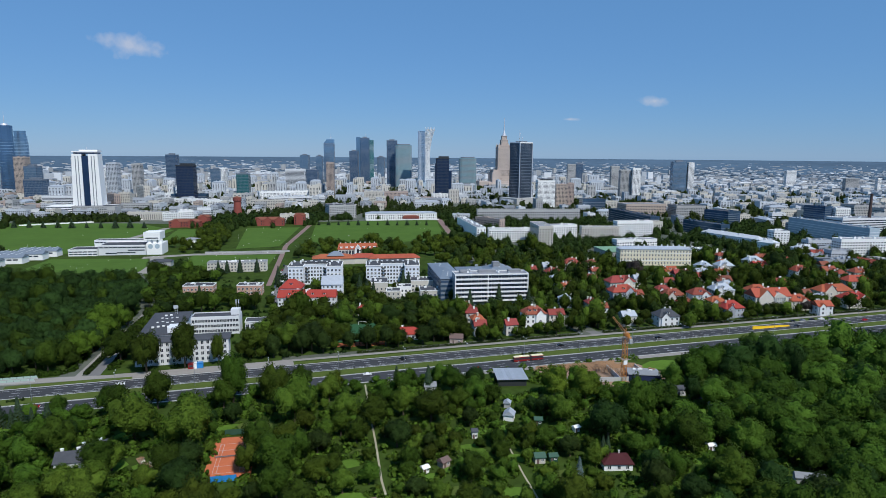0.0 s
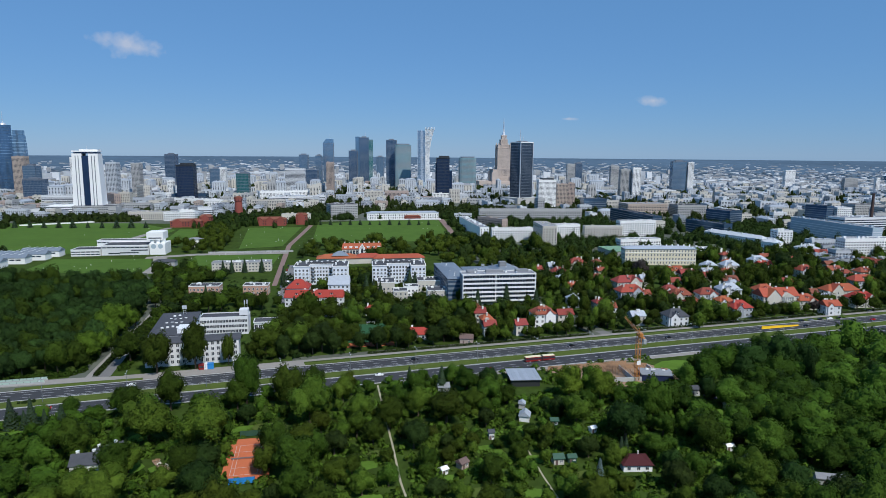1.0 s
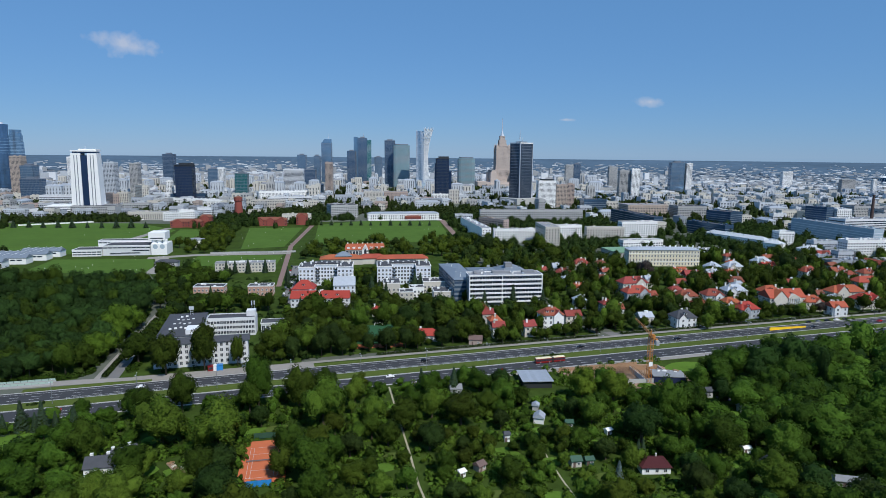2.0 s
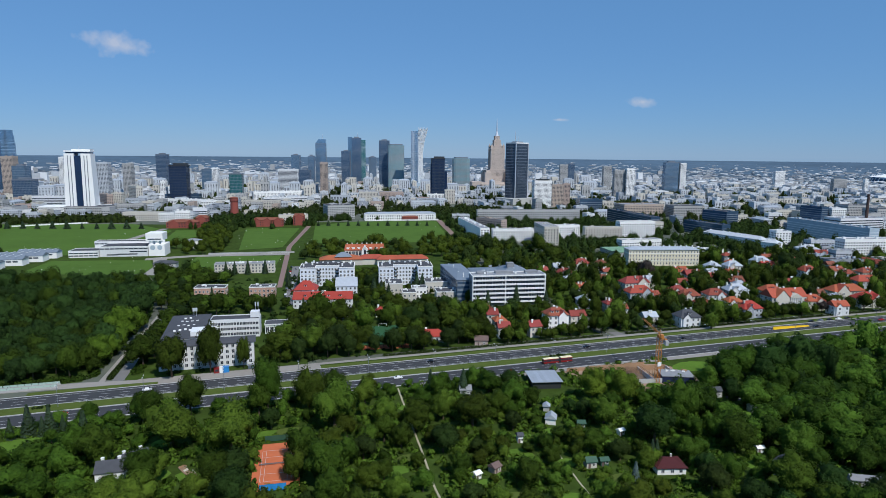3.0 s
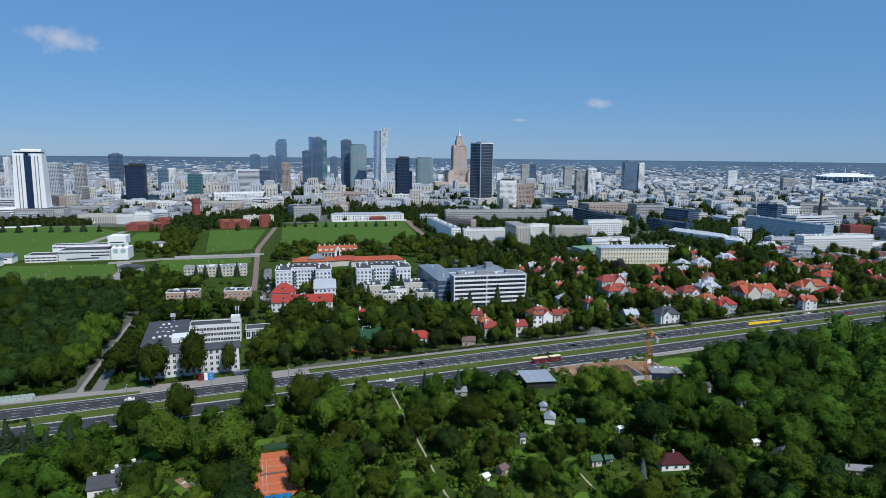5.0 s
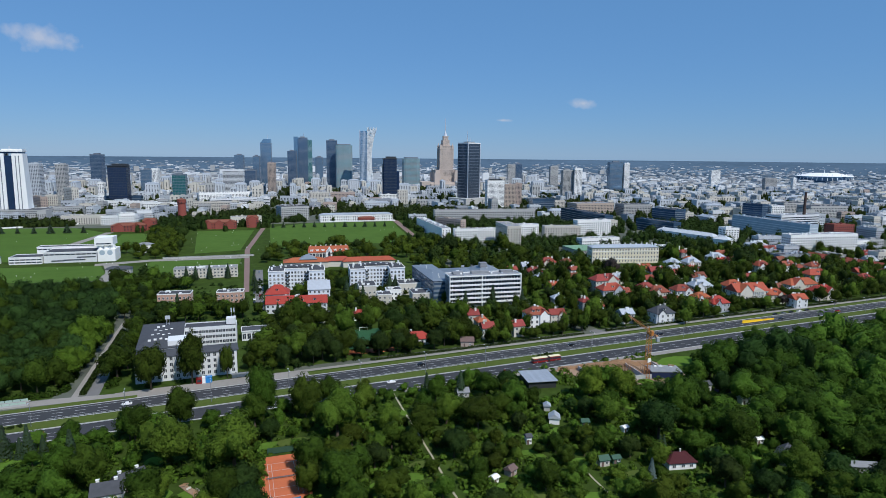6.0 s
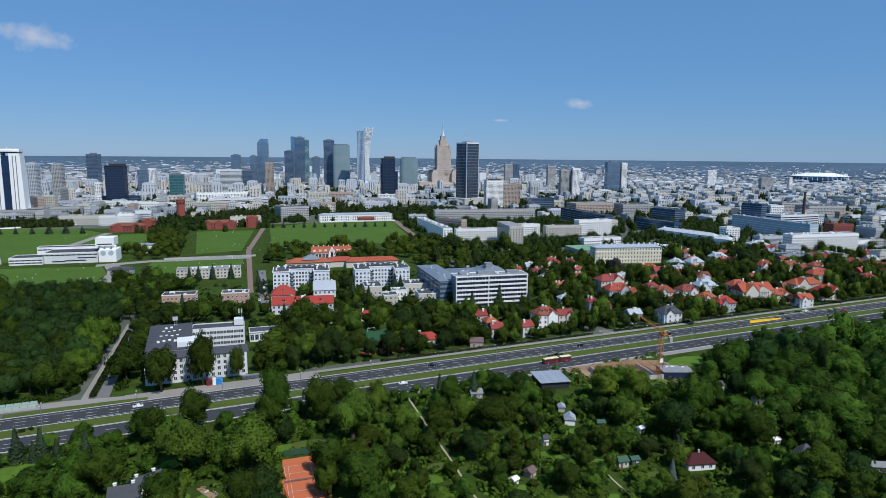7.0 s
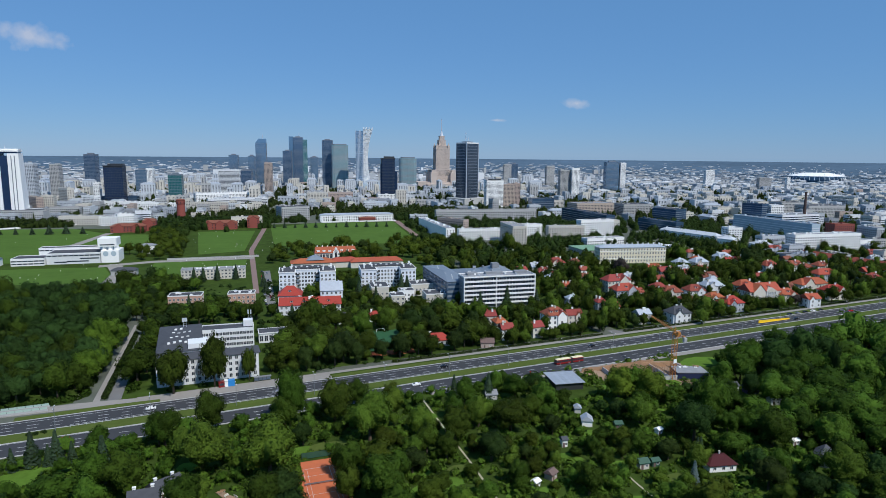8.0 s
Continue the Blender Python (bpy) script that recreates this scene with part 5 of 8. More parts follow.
def build_curved_tower():
    """The tall white and blue tower with a swept sail-like edge."""
    root = thing("curved_tower", 582, 2020, 0, -16, "tall blue and white tower with a swept wing", "skyscraper", "skyline towers")
    g, n = Geo(), 26
    for k in range(n):
        z0, z1 = 192 * k / n, 192 * (k + 1) / n
        g.box(-28, -2, -10, 12, z0, z1 - 0.7)
    part("shaft", g, GLASS_BLUE, root, kind="stuff")
    def edge(t0):
        return 22 - 13 * math.sin(t0 * 2.6) + 15 * t0 ** 3
    g, rows = Geo(), 40
    for k in range(rows):
        t0 = k / rows
        g.box(-2, edge(t0), -13 + 5 * math.sin(t0 * 3.1), 10, 198 * t0, 198 * (t0 + 1 / rows) - 0.3)
    part("wing", g, GLASS_PALE, root, "glazed wing with a swept edge", kind="stuff")
    g = Geo()
    for k in range(24):
        t0, t1 = k / 24, (k + 1) / 24
        for c in range(7):
            s0, s1 = (c + 0.5 * (k % 2)) / 6.5, (c + 0.5 * ((k + 1) % 2)) / 6.5
            p0 = (-3 + (edge(t0) + 3) * s0, -14.2 + 5 * math.sin(t0 * 3.1), 203 * t0)
            p1 = (-3 + (edge(t1) + 3) * s1, -14.2 + 5 * math.sin(t1 * 3.1), 203 * t1)
            g.bar(p0, p1, 0.95)
    part("lattice", g, BRIGHT, root, "white crossing ribs over the swept wing", kind="stuff")
    g = Geo()
    for c in range(7):
        g.box(-27.5 + 4.0 * c, -26.3 + 4.0 * c, -10.6, -9.9, 0, 194 - 3 * (c % 3))
    part("fin", g, MULLION_PALE, root, kind="stuff")
    g = Geo()
    g.box(-3, 6, -9, 9, 0, 190)
    part("core", g, GLASS_BLUE, root)
    g = Geo()
    g.cone(0, -20, 38, 34, -0.5, 22, 20, sx=1.6)
    part("podium", g, GLASS_PALE, root)
    keep(582, 2015, 90, 60, 0, 6)


def build_banded_towers():
    for x, y, w, d, h, label in ((536, 2150, 58, 26, 146, "broad grey-green tower with pale floor bands"), (666, 1845, 55, 34, 104, "rounded grey glass tower with pale floor bands")):
        root = thing("skyscraper", x, y, 0, -14, label, "skyscraper", "skyline towers")
        n = 16
        pts = [(w / 2 * math.copysign(abs(math.cos(6.283 * i / n)) ** 0.45, math.cos(6.283 * i / n)), d / 2 * math.copysign(abs(math.sin(6.283 * i / n)) ** 0.45, math.sin(6.283 * i / n))) for i in range(n)]
        g = Geo()
        g.prism(pts, -0.5, h)
        part("shaft", g, GLASS_SEA, root)
        g = Geo()
        z = 3.5
        while z < h - 2:
            g.prism([(a * 1.012, b * 1.012) for a, b in pts], z, z + 1.3)
            z += 3.7
        part("floor_band", g, FELT_PALE, root, kind="stuff")
        g = Geo()
        g.prism([(a * 0.8, b * 0.8) for a, b in pts], h, h + 4)
        part("roof_plant", g, MULLION, root)
        keep(x, y, w, d, -14, 8)


def build_spired_towers():
    # the tapering tower with a raised corner
    root = thing("skyscraper", 296, 2300, 0, -14, "slender blue glass tower with curved top and spire", "skyscraper", "skyline towers")
    curtain(root, 36, 30, -0.5, 150, GLASS_BLUE, MULLION, 4.0, 4.0)
    g = Geo()
    for k in range(5):
        g.box(-17 + 2.2 * k, 18, -14, 14, 151 + 3 * k, 154 + 3 * k)
    part("crown", g, GLASS_BLUE, root)
    mast(root, 6, 0, 160, 184, 0.8)
    keep(296, 2300, 36, 30, 0, 8)
    root = thing("skyscraper", 441, 2375, 0, -10, "twin-shafted green-blue glass skyscraper with mast", "skyscraper", "skyline towers")
    curtain(root, 34, 30, -0.5, 174, GLASS_NAVY, MULLION, 4.0, 3.4)
    g = Geo()
    g.box(17.2, 33, -13, 13, -0.5, 167)
    part("side_shaft", g, GLASS_TEAL, root)
    g = Geo()
    for k in range(41):
        g.box(17.1, 33.2, -13.2, 13.2, 3 + 4 * k, 3.7 + 4 * k)
    part("floor_band", g, MULLION_PALE, root, kind="stuff")
    g = Geo()
    g.box(-33, -17.2, -12, 12, -0.5, 178)
    part("side_shaft", g, GLASS_BLUE, root)
    mast(root, 4, 0, 176, 194, 0.8)
    keep(441, 2375, 68, 30, 0, 8)
    # western pair
    root = thing("skyscraper", -622, 2010, 0, -18, "tall blue glass tower with sloping edges and mast", "skyscraper", "skyline towers")
    g, n = Geo(), 18
    for k in range(24):
        t0 = k / 24
        r = 22 - 3.2 * t0 - 2.5 * math.sin(3.14 * t0)
        g.cone(0, 0, r, r - 0.15, 186 * t0, 186 * (t0 + 1 / 24) - 0.6, n)
    part("shaft", g, GLASS_NAVY, root, kind="stuff")
    g = Geo()
    g.cone(0, 0, 9, 7, 186, 191, 14)
    part("crown", g, MULLION_PALE, root)
    mast(root, 0, 0, 190, 222, 0.7)
    keep(-622, 2010, 44, 44, 0, 8)
    root = thing("skyscraper", -606, 2075, 0, -18, "rounded blue-grey glass tower with stepped top", "skyscraper", "skyline towers")
    g = Geo()
    for r, z0, z1 in ((19, -0.5, 140), (17.5, 140, 158), (15, 158, 174)):
        z = z0
        while z < z1 - 1:
            g.cone(0, 0, r, r, z, min(z + 3.4, z1), 18)
            z += 4.0
    part("shaft", g, GLASS_BLUE, root, kind="stuff")
    keep(-606, 2075, 40, 40, 0, 8)


def build_palace():
    root = thing("palace_tower", 862, 2018, 0, -12, "pale sandstone stepped tower with spire and corner turrets", "palace")
    tiers = [(64, 52, -0.5, 40), (54, 50, 40, 66), (48, 46, 66, 138), (40, 40, 138, 147), (24, 24, 147, 166), (17, 17, 166, 180)]
    for w, d, z0, z1 in tiers:
        g = Geo()
        g.box(-w / 2, w / 2, -d / 2, d / 2, z0, z1)
        for i in range(int(w / 4)):
            s = -w / 2 + 2 + 4.0 * i
            g.box(s - 0.7, s + 0.7, -d / 2 - 0.5, -d / 2 + 0.2, z0 + 1, z1 - 1)
            g.box(-w / 2 - 0.5, -w / 2 + 0.2, s - 0.7, s + 0.7, z0 + 1, z1 - 1)
            g.box(w / 2 - 0.2, w / 2 + 0.5, s - 0.7, s + 0.7, z0 + 1, z1 - 1)
        g.box(-w / 2 - 0.8, w / 2 + 0.8, -d / 2 - 0.8, d / 2 + 0.8, z1 - 1.6, z1 + 0.4)
        part("tier", g, STONE, root)
        part("glazing", window_grid(w, d, z0 + 2, z1 - 2, 4.2, 4.0, 2.0, 2.9), WINDOW, root, kind="stuff")
    for sx in (-1, 1):
        for sy in (-1, 1):
            g = Geo()
            g.box(-3.5, 3.5, -3.5, 3.5, 134, 148)
            g.cone(0, 0, 2.5, 0.2, 148, 156, 8)
            part("turret", g, STONE, root, at=pose(sx * 20.5, sy * 20, 0))
            g = Geo()
            g.box(-11, 11, -11, 11, -0.5, 56)
            g.box(-7, 7, -7, 7, 56, 64)
            part("corner_pavilion", g, STONE, root, at=pose(sx * 35, sy * 32, 0))
    g = Geo()
    g.cone(0, 0, 7, 5, 180, 188, 12)
    g.cone(0, 0, 4.4, 1.4, 188, 200, 12)
    g.cone(0, 0, 2.2, 0.7, 200, 240, 8)
    part("spire", g, MULLION_PALE, root)
    g = Geo()
    g.box(-90, 90, -40, 40, -0.5, 24)
    g.box(-60, 60, -52, -40, -0.5, 18)
    part("podium", g, STONE, root)
    keep(872, 2015, 184, 90, -12, 8)


def build_hotel_tower():
    root = thing("hotel_tower", 634, 1378, 0, 20, "dark glass tower with silver corner strip and masts", "skyscraper", "skyline towers")
    w, h = 42, 143
    curtain(root, w, w * 0.8, -0.5, h, GLASS_SMOKE, MULLION, 7.2, 3.4, 0.02, slim=0.2)
    g = Geo()
    for sx in (-1, 1):
        g.box(sx * w / 2 - 0.8, sx * w / 2 + 0.8, -w * 0.4 - 0.8, -w * 0.4 + 0.8, -0.5, h + 1)
    part("corner_strip", g, MULLION_PALE, root)
    g = Geo()
    g.box(-w / 2 - 0.4, w / 2 + 0.4, -w * 0.4 - 0.4, w * 0.4 + 0.4, h, h + 2.4)
    part("crown", g, BRIGHT, root)
    mast(root, -4, 2, h + 4, h + 31, 0.9)
    mast(root, 5, 2, h + 4, h + 17, 0.6)
    g = Geo()
    g.box(-40, 40, -30, 30, -0.5, 14)
    part("podium", g, CONCRETE, root)
    keep(634, 1378, 84, 64, 20, 6)
    root = thing("white_grid_tower", 640, 1258, 0, -10, "white office block with dense window grid", "office block")
    g = Geo()
    g.box(-20, 20, -9, 9, -0.5, 60)
    flat_roof(g, 40.4, 18.4, 61, 0, 1)
    part("wall", g, [BRIGHT, FELT_PALE], root)
    part("glazing", window_grid(40, 18, 2, 57, 2.7, 2.6, 1.5, 1.3), WINDOW, root, kind="stuff")
    g = Geo()
    g.box(-14, 14, -9.2, 3, 61, 64)
    part("roof_plant", g, DARK_METAL, root)
    keep(640, 1258, 42, 20, -10, 6)
    root = thing("teal_block", -4, 1706, 0, -14, "teal glass office block far off", "office block")
    curtain(root, 31, 22, -0.5, 62, GLASS_TEAL, MULLION, 3.8, 3.2)
    keep(-4, 1706, 31, 22, 0, 8)
    root = thing("brick_chimney", 897, 695, 0, 0, "tall dark brick factory chimney", "chimney")
    g = Geo()
    g.cone(0, 0, 3.0, 1.7, -0.5, 60, 14)
    g.cone(0, 0, 2.1, 2.1, 60, 62, 14)
    part("shaft", g, SOOT_BRICK, root)
    keep(897, 695, 8, 8)


def build_stadium():
    x, y = 2760, 1940
    z = rise(x, y)
    root = thing("stadium", x, y, z, -35, "distant oval stadium with white tensile roof", "stadium")
    g = Geo()
    g.cone(0, 0, 80, 96, -8, 24, 36, sx=1.25)
    part("bowl", g, GLASS_BLUE, root)
    g = Geo()
    g.cone(0, 0, 98, 46, 24, 38, 36, sx=1.25)
    part("roof", g, BRIGHT, root)
    for i in range(36):
        a = 6.283 * i / 36
        g = Geo()
        g.bar((1.25 * 98 * math.cos(a), 98 * math.sin(a), 6), (1.25 * 88 * math.cos(a), 88 * math.sin(a), 36), 0.9)
        part("strut", g, BRIGHT, root)
    g = Geo()
    g.cone(0, 0, 1.5, 0.5, 38, 60, 8)
    part("needle", g, BRIGHT, root)


for build in (build_white_tower, build_black_tower, build_curved_tower, build_banded_towers, build_spired_towers, build_palace, build_hotel_tower, build_stadium):
    build()


# ---------------------------------------------------------------- the filling city
GROVES = []             # stretches of trees between the blocks: x, y, width, depth
for x, y, w, d in ((-235, 1185, 90, 40), (20, 1062, 150, 50), (70, 1130, 230, 100), (-265, 1175, 180, 60), (280, 1140, 120, 60), (490, 920, 160, 60), (400, 1110, 150, 120), (560, 1090, 160, 70), (420, 1190, 200, 60), (150, 1235, 200, 50), (640, 700, 120, 60), (440, 690, 90, 60), (300, 930, 50, 120), (560, 850, 90, 60), (700, 700, 60, 90), (600, 620, 60, 60), (760, 800, 80, 60)):
    GROVES.append((x, y, w, d))


def build_city():
    kinds = []
    r2 = random.Random(5)
    for i in range(48):
        style = r2.choice(["pale", "blue", "blue", "cream", "concrete", "concrete", "pale", "tan", "office", "zinc", "zinc", "pale", "dark", "blue"])
        pitched = style == "zinc" or (style == "cream" and r2.random() < 0.5)
        h = r2.choice([8, 10, 11, 13, 14, 15, 16, 18, 20]) if i % 9 else r2.choice([30, 34, 38])
        w = (r2.uniform(18, 38) if i % 3 else r2.uniform(40, 72)) if h < 28 else r2.uniform(18, 34)
        kinds.append((style, round(w), round(r2.uniform(11, 15)), h, pitched))
    spots = []
    step = 29.0
    c, s = math.cos(radians(-13)), math.sin(radians(-13))
    for i in range(-90, 95):
        for j in range(8, 100):
            u, v = i * step + r2.uniform(-6, 6), j * step + r2.uniform(-6, 6)
            x, y = u * c - v * s, u * s + v * c
            r, az = math.hypot(x, y), math.degrees(math.atan2(x, y))
            if not (640 < r < 2550 and -37 < az < 67) or (r < 1060 and x < 560):
                continue
            if i % 5 == 0 or r2.random() > (0.60 if r < 1200 else 0.74):
                continue
            k = r2.randrange(len(kinds))
            # warm walls are mostly swapped eastwards; cool wall colours stand in for haze
            while kinds[k][0] in ("cream", "tan") and az > 20 and r2.random() < 0.8:
                k = r2.randrange(len(kinds))
            style, w, d, h, pitched = kinds[k]
            if (r < 1650 and h > (16 if az > 4 else 24) and r2.random() < 0.9) or (r < 1500 and az > 4 and r2.random() < 0.30):
                continue
            if az > 33 and (h > 23 or (w > 42 and r2.random() < 0.7)):
                continue
            if not is_free(x, y, max(w, d) * 0.36) or any(abs(x - a) < b / 2 + 8 and abs(y - e) < f / 2 + 8 for a, e, b, f in GROVES):
                continue
            yaw = -13 + r2.choice([0, 0, 90, -90]) + r2.uniform(-4, 4)
            spots.append((r, x, y, yaw, k))
            keep(x, y, w * 0.8, d * 0.8, yaw, 1)
    spots.sort()
    meshes = {}
    for n, (r, x, y, yaw, k) in enumerate(spots):
        style, w, d, h, pitched = kinds[k]
        if n < 280:
            slab(style, x, y, w, d, h, yaw, r2, group="blocks of the city", key=k, clutter=6, pitched=pitched)
        else:
            if k not in meshes:
                meshes[k] = slab_meshes(style, w, d, h, 6, r2, pitched, 2.0)
            CITY_REST.append((meshes[k], pose(x, y, 0, 0, 0, yaw)))


CITY_REST = []          # the blocks past the nearest, joined once the joining helper stands
build_city()


def build_far_city():
    """Thousands of distant houses and woods towards the horizon, too small to count."""
    r3 = random.Random(8)
    geos = [Geo() for _ in range(4)]
    for i in range(12000):
        r = 2450 + 2200 * r3.random() ** 0.9
        az = radians(r3.uniform(-40, 70))
        x, y = r * math.sin(az), r * math.cos(az)
        z = rise(x, y)
        s = max(0.28, (116 - z) / 116)
        kind = r3.choice([0, 0, 1, 1, 2, 2, 3])
        if r > 3100 and r3.random() < (r - 3100) / 1600:
            continue
        big = kind < 3 and r3.random() < 0.05 and r < 3700 and az < radians(40)
        w, d, h = r3.uniform(14, 60), r3.uniform(9, 15), r3.uniform(4, 12) * (1.0 if r < 3400 else 0.6)
        if big:
            w, h = r3.uniform(14, 34), r3.uniform(22, 40)
        w, d, h = w * s, d * s, h * s
        geos[kind].obox(x, y, w, d, z - 2 * s, z + h, r3.uniform(-40, 60))
    for g, m, label in zip(geos, (WHITE, PALE_WALL, CONCRETE, FELT_PALE), ("white", "pale", "grey", "metal-roofed")):
        tagged(part("distant_houses", g, m), f"{label} houses of the distant city", "distant city", kind="stuff")
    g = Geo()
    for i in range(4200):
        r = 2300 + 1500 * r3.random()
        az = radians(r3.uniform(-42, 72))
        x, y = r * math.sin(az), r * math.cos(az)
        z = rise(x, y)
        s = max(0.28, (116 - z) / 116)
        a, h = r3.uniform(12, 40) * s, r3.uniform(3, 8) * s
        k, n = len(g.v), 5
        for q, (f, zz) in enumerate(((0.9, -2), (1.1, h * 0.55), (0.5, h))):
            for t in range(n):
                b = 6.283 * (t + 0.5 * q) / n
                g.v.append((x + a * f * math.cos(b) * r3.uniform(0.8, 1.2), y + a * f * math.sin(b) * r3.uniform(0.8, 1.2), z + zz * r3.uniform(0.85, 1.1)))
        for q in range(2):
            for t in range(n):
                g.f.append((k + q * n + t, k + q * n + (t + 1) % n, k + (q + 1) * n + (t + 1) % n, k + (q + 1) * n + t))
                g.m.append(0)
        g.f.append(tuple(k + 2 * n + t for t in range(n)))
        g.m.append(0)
    tagged(part("distant_woods", g, HAZED_LEAF), "woods tinted haze blue on the distant plain", "woods", kind="stuff")


build_far_city()

# ---------------------------------------------------------------- trees
def leaf_quads(pts, nrm, size, rs):
    """A leaf spray at each point, roughly facing its normal."""
    n = len(pts)
    nrm = nrm + rs.normal(0, 0.35, (n, 3))
    nrm /= np.linalg.norm(nrm, axis=1)[:, None]
    other = rs.normal(0, 1, (n, 3))
    a = np.cross(nrm, other)
    a /= np.linalg.norm(a, axis=1)[:, None]
    b = np.cross(nrm, a)
    s = (size * rs.uniform(0.6, 1.25, n))[:, None]
    return np.stack([pts - a * s - b * s * 0.75, pts + a * s * 1.05 - b * s * 0.6, pts + b * s * 1.15 + nrm * s * 0.2], axis=1)


NORMALS = {}            # how the leaves of each crown mesh face the light, by the name of the mesh


def quads_mesh(name, quads, extra_v, extra_f, mats, facing=None):
    """Leaf sprays and a smooth inner body in one mesh; the leaves are shaded along the bough that they grow on."""
    n = len(quads)
    verts = np.concatenate([quads.reshape(-1, 3), np.array(extra_v).reshape(-1, 3)]) if len(extra_v) else quads.reshape(-1, 3)
    k = quads.shape[1]
    faces = [tuple(range(k * i, k * i + k)) for i in range(n)] + [tuple(k * n + i for i in f) for f in extra_f]
    me = bpy.data.meshes.new(name)
    me.from_pydata(verts.tolist(), [], faces)
    for m in mats:
        me.materials.append(m)
    me.polygons.foreach_set("material_index", [0] * n + [1] * len(extra_f))
    me.polygons.foreach_set("use_smooth", np.ones(n + len(extra_f), dtype=bool))
    me.update()
    if facing is not None:
        turned = np.zeros((len(verts), 3))
        turned[:k * n] = np.repeat(facing / np.linalg.norm(facing, axis=1)[:, None], k, axis=0)
        me.normals_split_custom_set_from_vertices(turned.tolist())
        NORMALS[me.name] = turned
    return me


def ico(sub):
    bm = bmesh.new()
    bmesh.ops.create_icosphere(bm, subdivisions=sub, radius=1.0)
    v = np.array([tuple(p.co) for p in bm.verts])
    f = [tuple(p.index for p in q.verts) for q in bm.faces]
    bm.free()
    return v / np.linalg.norm(v, axis=1)[:, None], f


ICO = {k: ico(k) for k in (1, 2, 3)}


def broad_crown(seed, count, leaf, lobes, tall, mats, sub=2):
    """A crown of unit radius: many small lobes bulging out of one mass, covered with leaf sprays."""
    rs = np.random.RandomState(seed)
    stretch = np.array((1.0, 1.0, 0.9 * tall))
    d = rs.normal(0, 1, (lobes, 3))
    d[:, 2] = d[:, 2] * 0.9 + 0.25
    d /= np.linalg.norm(d, axis=1)[:, None]
    lean = rs.uniform(0.78, 1.12, 3)
    centres = d * (0.40 + 0.46 * rs.rand(lobes, 1) ** 1.3) * stretch * lean
    size = 0.24 + 0.75 / math.sqrt(lobes)
    radii = rs.uniform(0.20, 0.46, lobes) * size / 0.46

    def surface(n):
        base = 0.54 / np.linalg.norm(n / stretch, axis=1)
        b = n @ centres.T
        disc = b * b - ((centres ** 2).sum(axis=1) - radii ** 2)[None]
        far = np.where(disc > 0, b + np.sqrt(np.maximum(disc, 0)), 0)
        k = far.argmax(axis=1)
        top = far[np.arange(len(n)), k]
        r = np.maximum(base, top)
        r *= np.where(n[:, 2] < -0.3, 1 + 0.45 * (n[:, 2] + 0.3), 1.0)
        p = n * r[:, None]
        face = np.where((top > base)[:, None], (p - centres[k]) / radii[k][:, None], n / stretch)
        return p, face * 0.75 + n * 0.35 + np.array((0, 0, 0.15))

    n = rs.normal(0, 1, (int(count * 1.5), 3))
    n /= np.linalg.norm(n, axis=1)[:, None]
    n = n[(n[:, 2] > -0.5) | (rs.rand(len(n)) < 0.25)][:count]
    p, face = surface(n)
    quads = leaf_quads(p * rs.uniform(0.94, 1.06, (len(p), 1)), face, leaf, rs)
    iv, jf = ICO[sub]
    q, _ = surface(iv)
    return quads_mesh("crown", quads, (q * rs.uniform(0.82, 0.95, (len(q), 1))).tolist(), jf, mats, face + rs.normal(0, 0.32, face.shape))


def spruce_crown(seed, count, mats):
    """A narrow cone of drooping branch tiers, one unit high."""
    rs = np.random.RandomState(seed)
    h = rs.uniform(0, 1, count) ** 1.35
    a = rs.uniform(0, 6.283, count)
    tier = 0.85 + 0.22 * np.sin(h * 58 + 2 * np.sin(a * 3))
    r = 0.24 * (1 - h) * tier * rs.uniform(0.75, 1.05, count) + 0.012
    pts = np.stack([r * np.cos(a), r * np.sin(a), 0.06 + 0.94 * h - 0.10 * r], axis=1)
    nrm = np.stack([np.cos(a), np.sin(a), np.full(count, 0.7)], axis=1)
    quads = leaf_quads(pts, nrm, 0.030, rs)
    g = Geo()
    g.cone(0, 0, 0.19, 0.01, 0.07, 0.97, 9)
    return quads_mesh("crown", quads, g.v, g.f, mats, nrm + rs.normal(0, 0.3, nrm.shape))


def trunk_mesh(seed, unit):
    """A tapered trunk with a few limbs, reaching from the ground into the crown."""
    r4 = random.Random(seed)
    g = Geo()
    g.cone(0, 0, 0.075 * unit, 0.045 * unit, -0.1, 0.75, 7)
    for i in range(5):
        a = r4.uniform(0, 6.283)
        g.bar((0, 0, 0.55 + 0.04 * i), (0.4 * math.cos(a), 0.4 * math.sin(a), 1.0 + 0.1 * i), 0.022 * unit, n=5)
    return g.mesh("trunk", [BARK])


KINDS = [LEAF, LEAF, LEAF_LIGHT, LEAF, LEAF_DARK, LEAF, LEAF_LIGHT, LEAF]
BROAD = "broad leafy tree in full summer leaf"
FINE = [broad_crown(20 + i, 3300, 0.036, 34 + 5 * (i % 4), 1.0 if i % 3 else 1.25, [KINDS[i], KINDS[i]], 3) for i in range(8)]
MEDIUM = [broad_crown(20 + i, 1600, 0.049, 32, 1.0 if i % 3 else 1.25, [KINDS[i], KINDS[i]], 3) for i in range(8)]
SMALL = [broad_crown(40 + i, 700, 0.066, 20, 1.0, [(LEAF, LEAF_LIGHT, LEAF, LEAF_LIGHT)[i]] * 2) for i in range(4)]
COARSE = [broad_crown(60 + i, 660, 0.068, 24, 1.0 if i % 2 else 1.3, [(LEAF, LEAF_DARK, LEAF, LEAF, LEAF_LIGHT, LEAF)[i]] * 2) for i in range(6)]
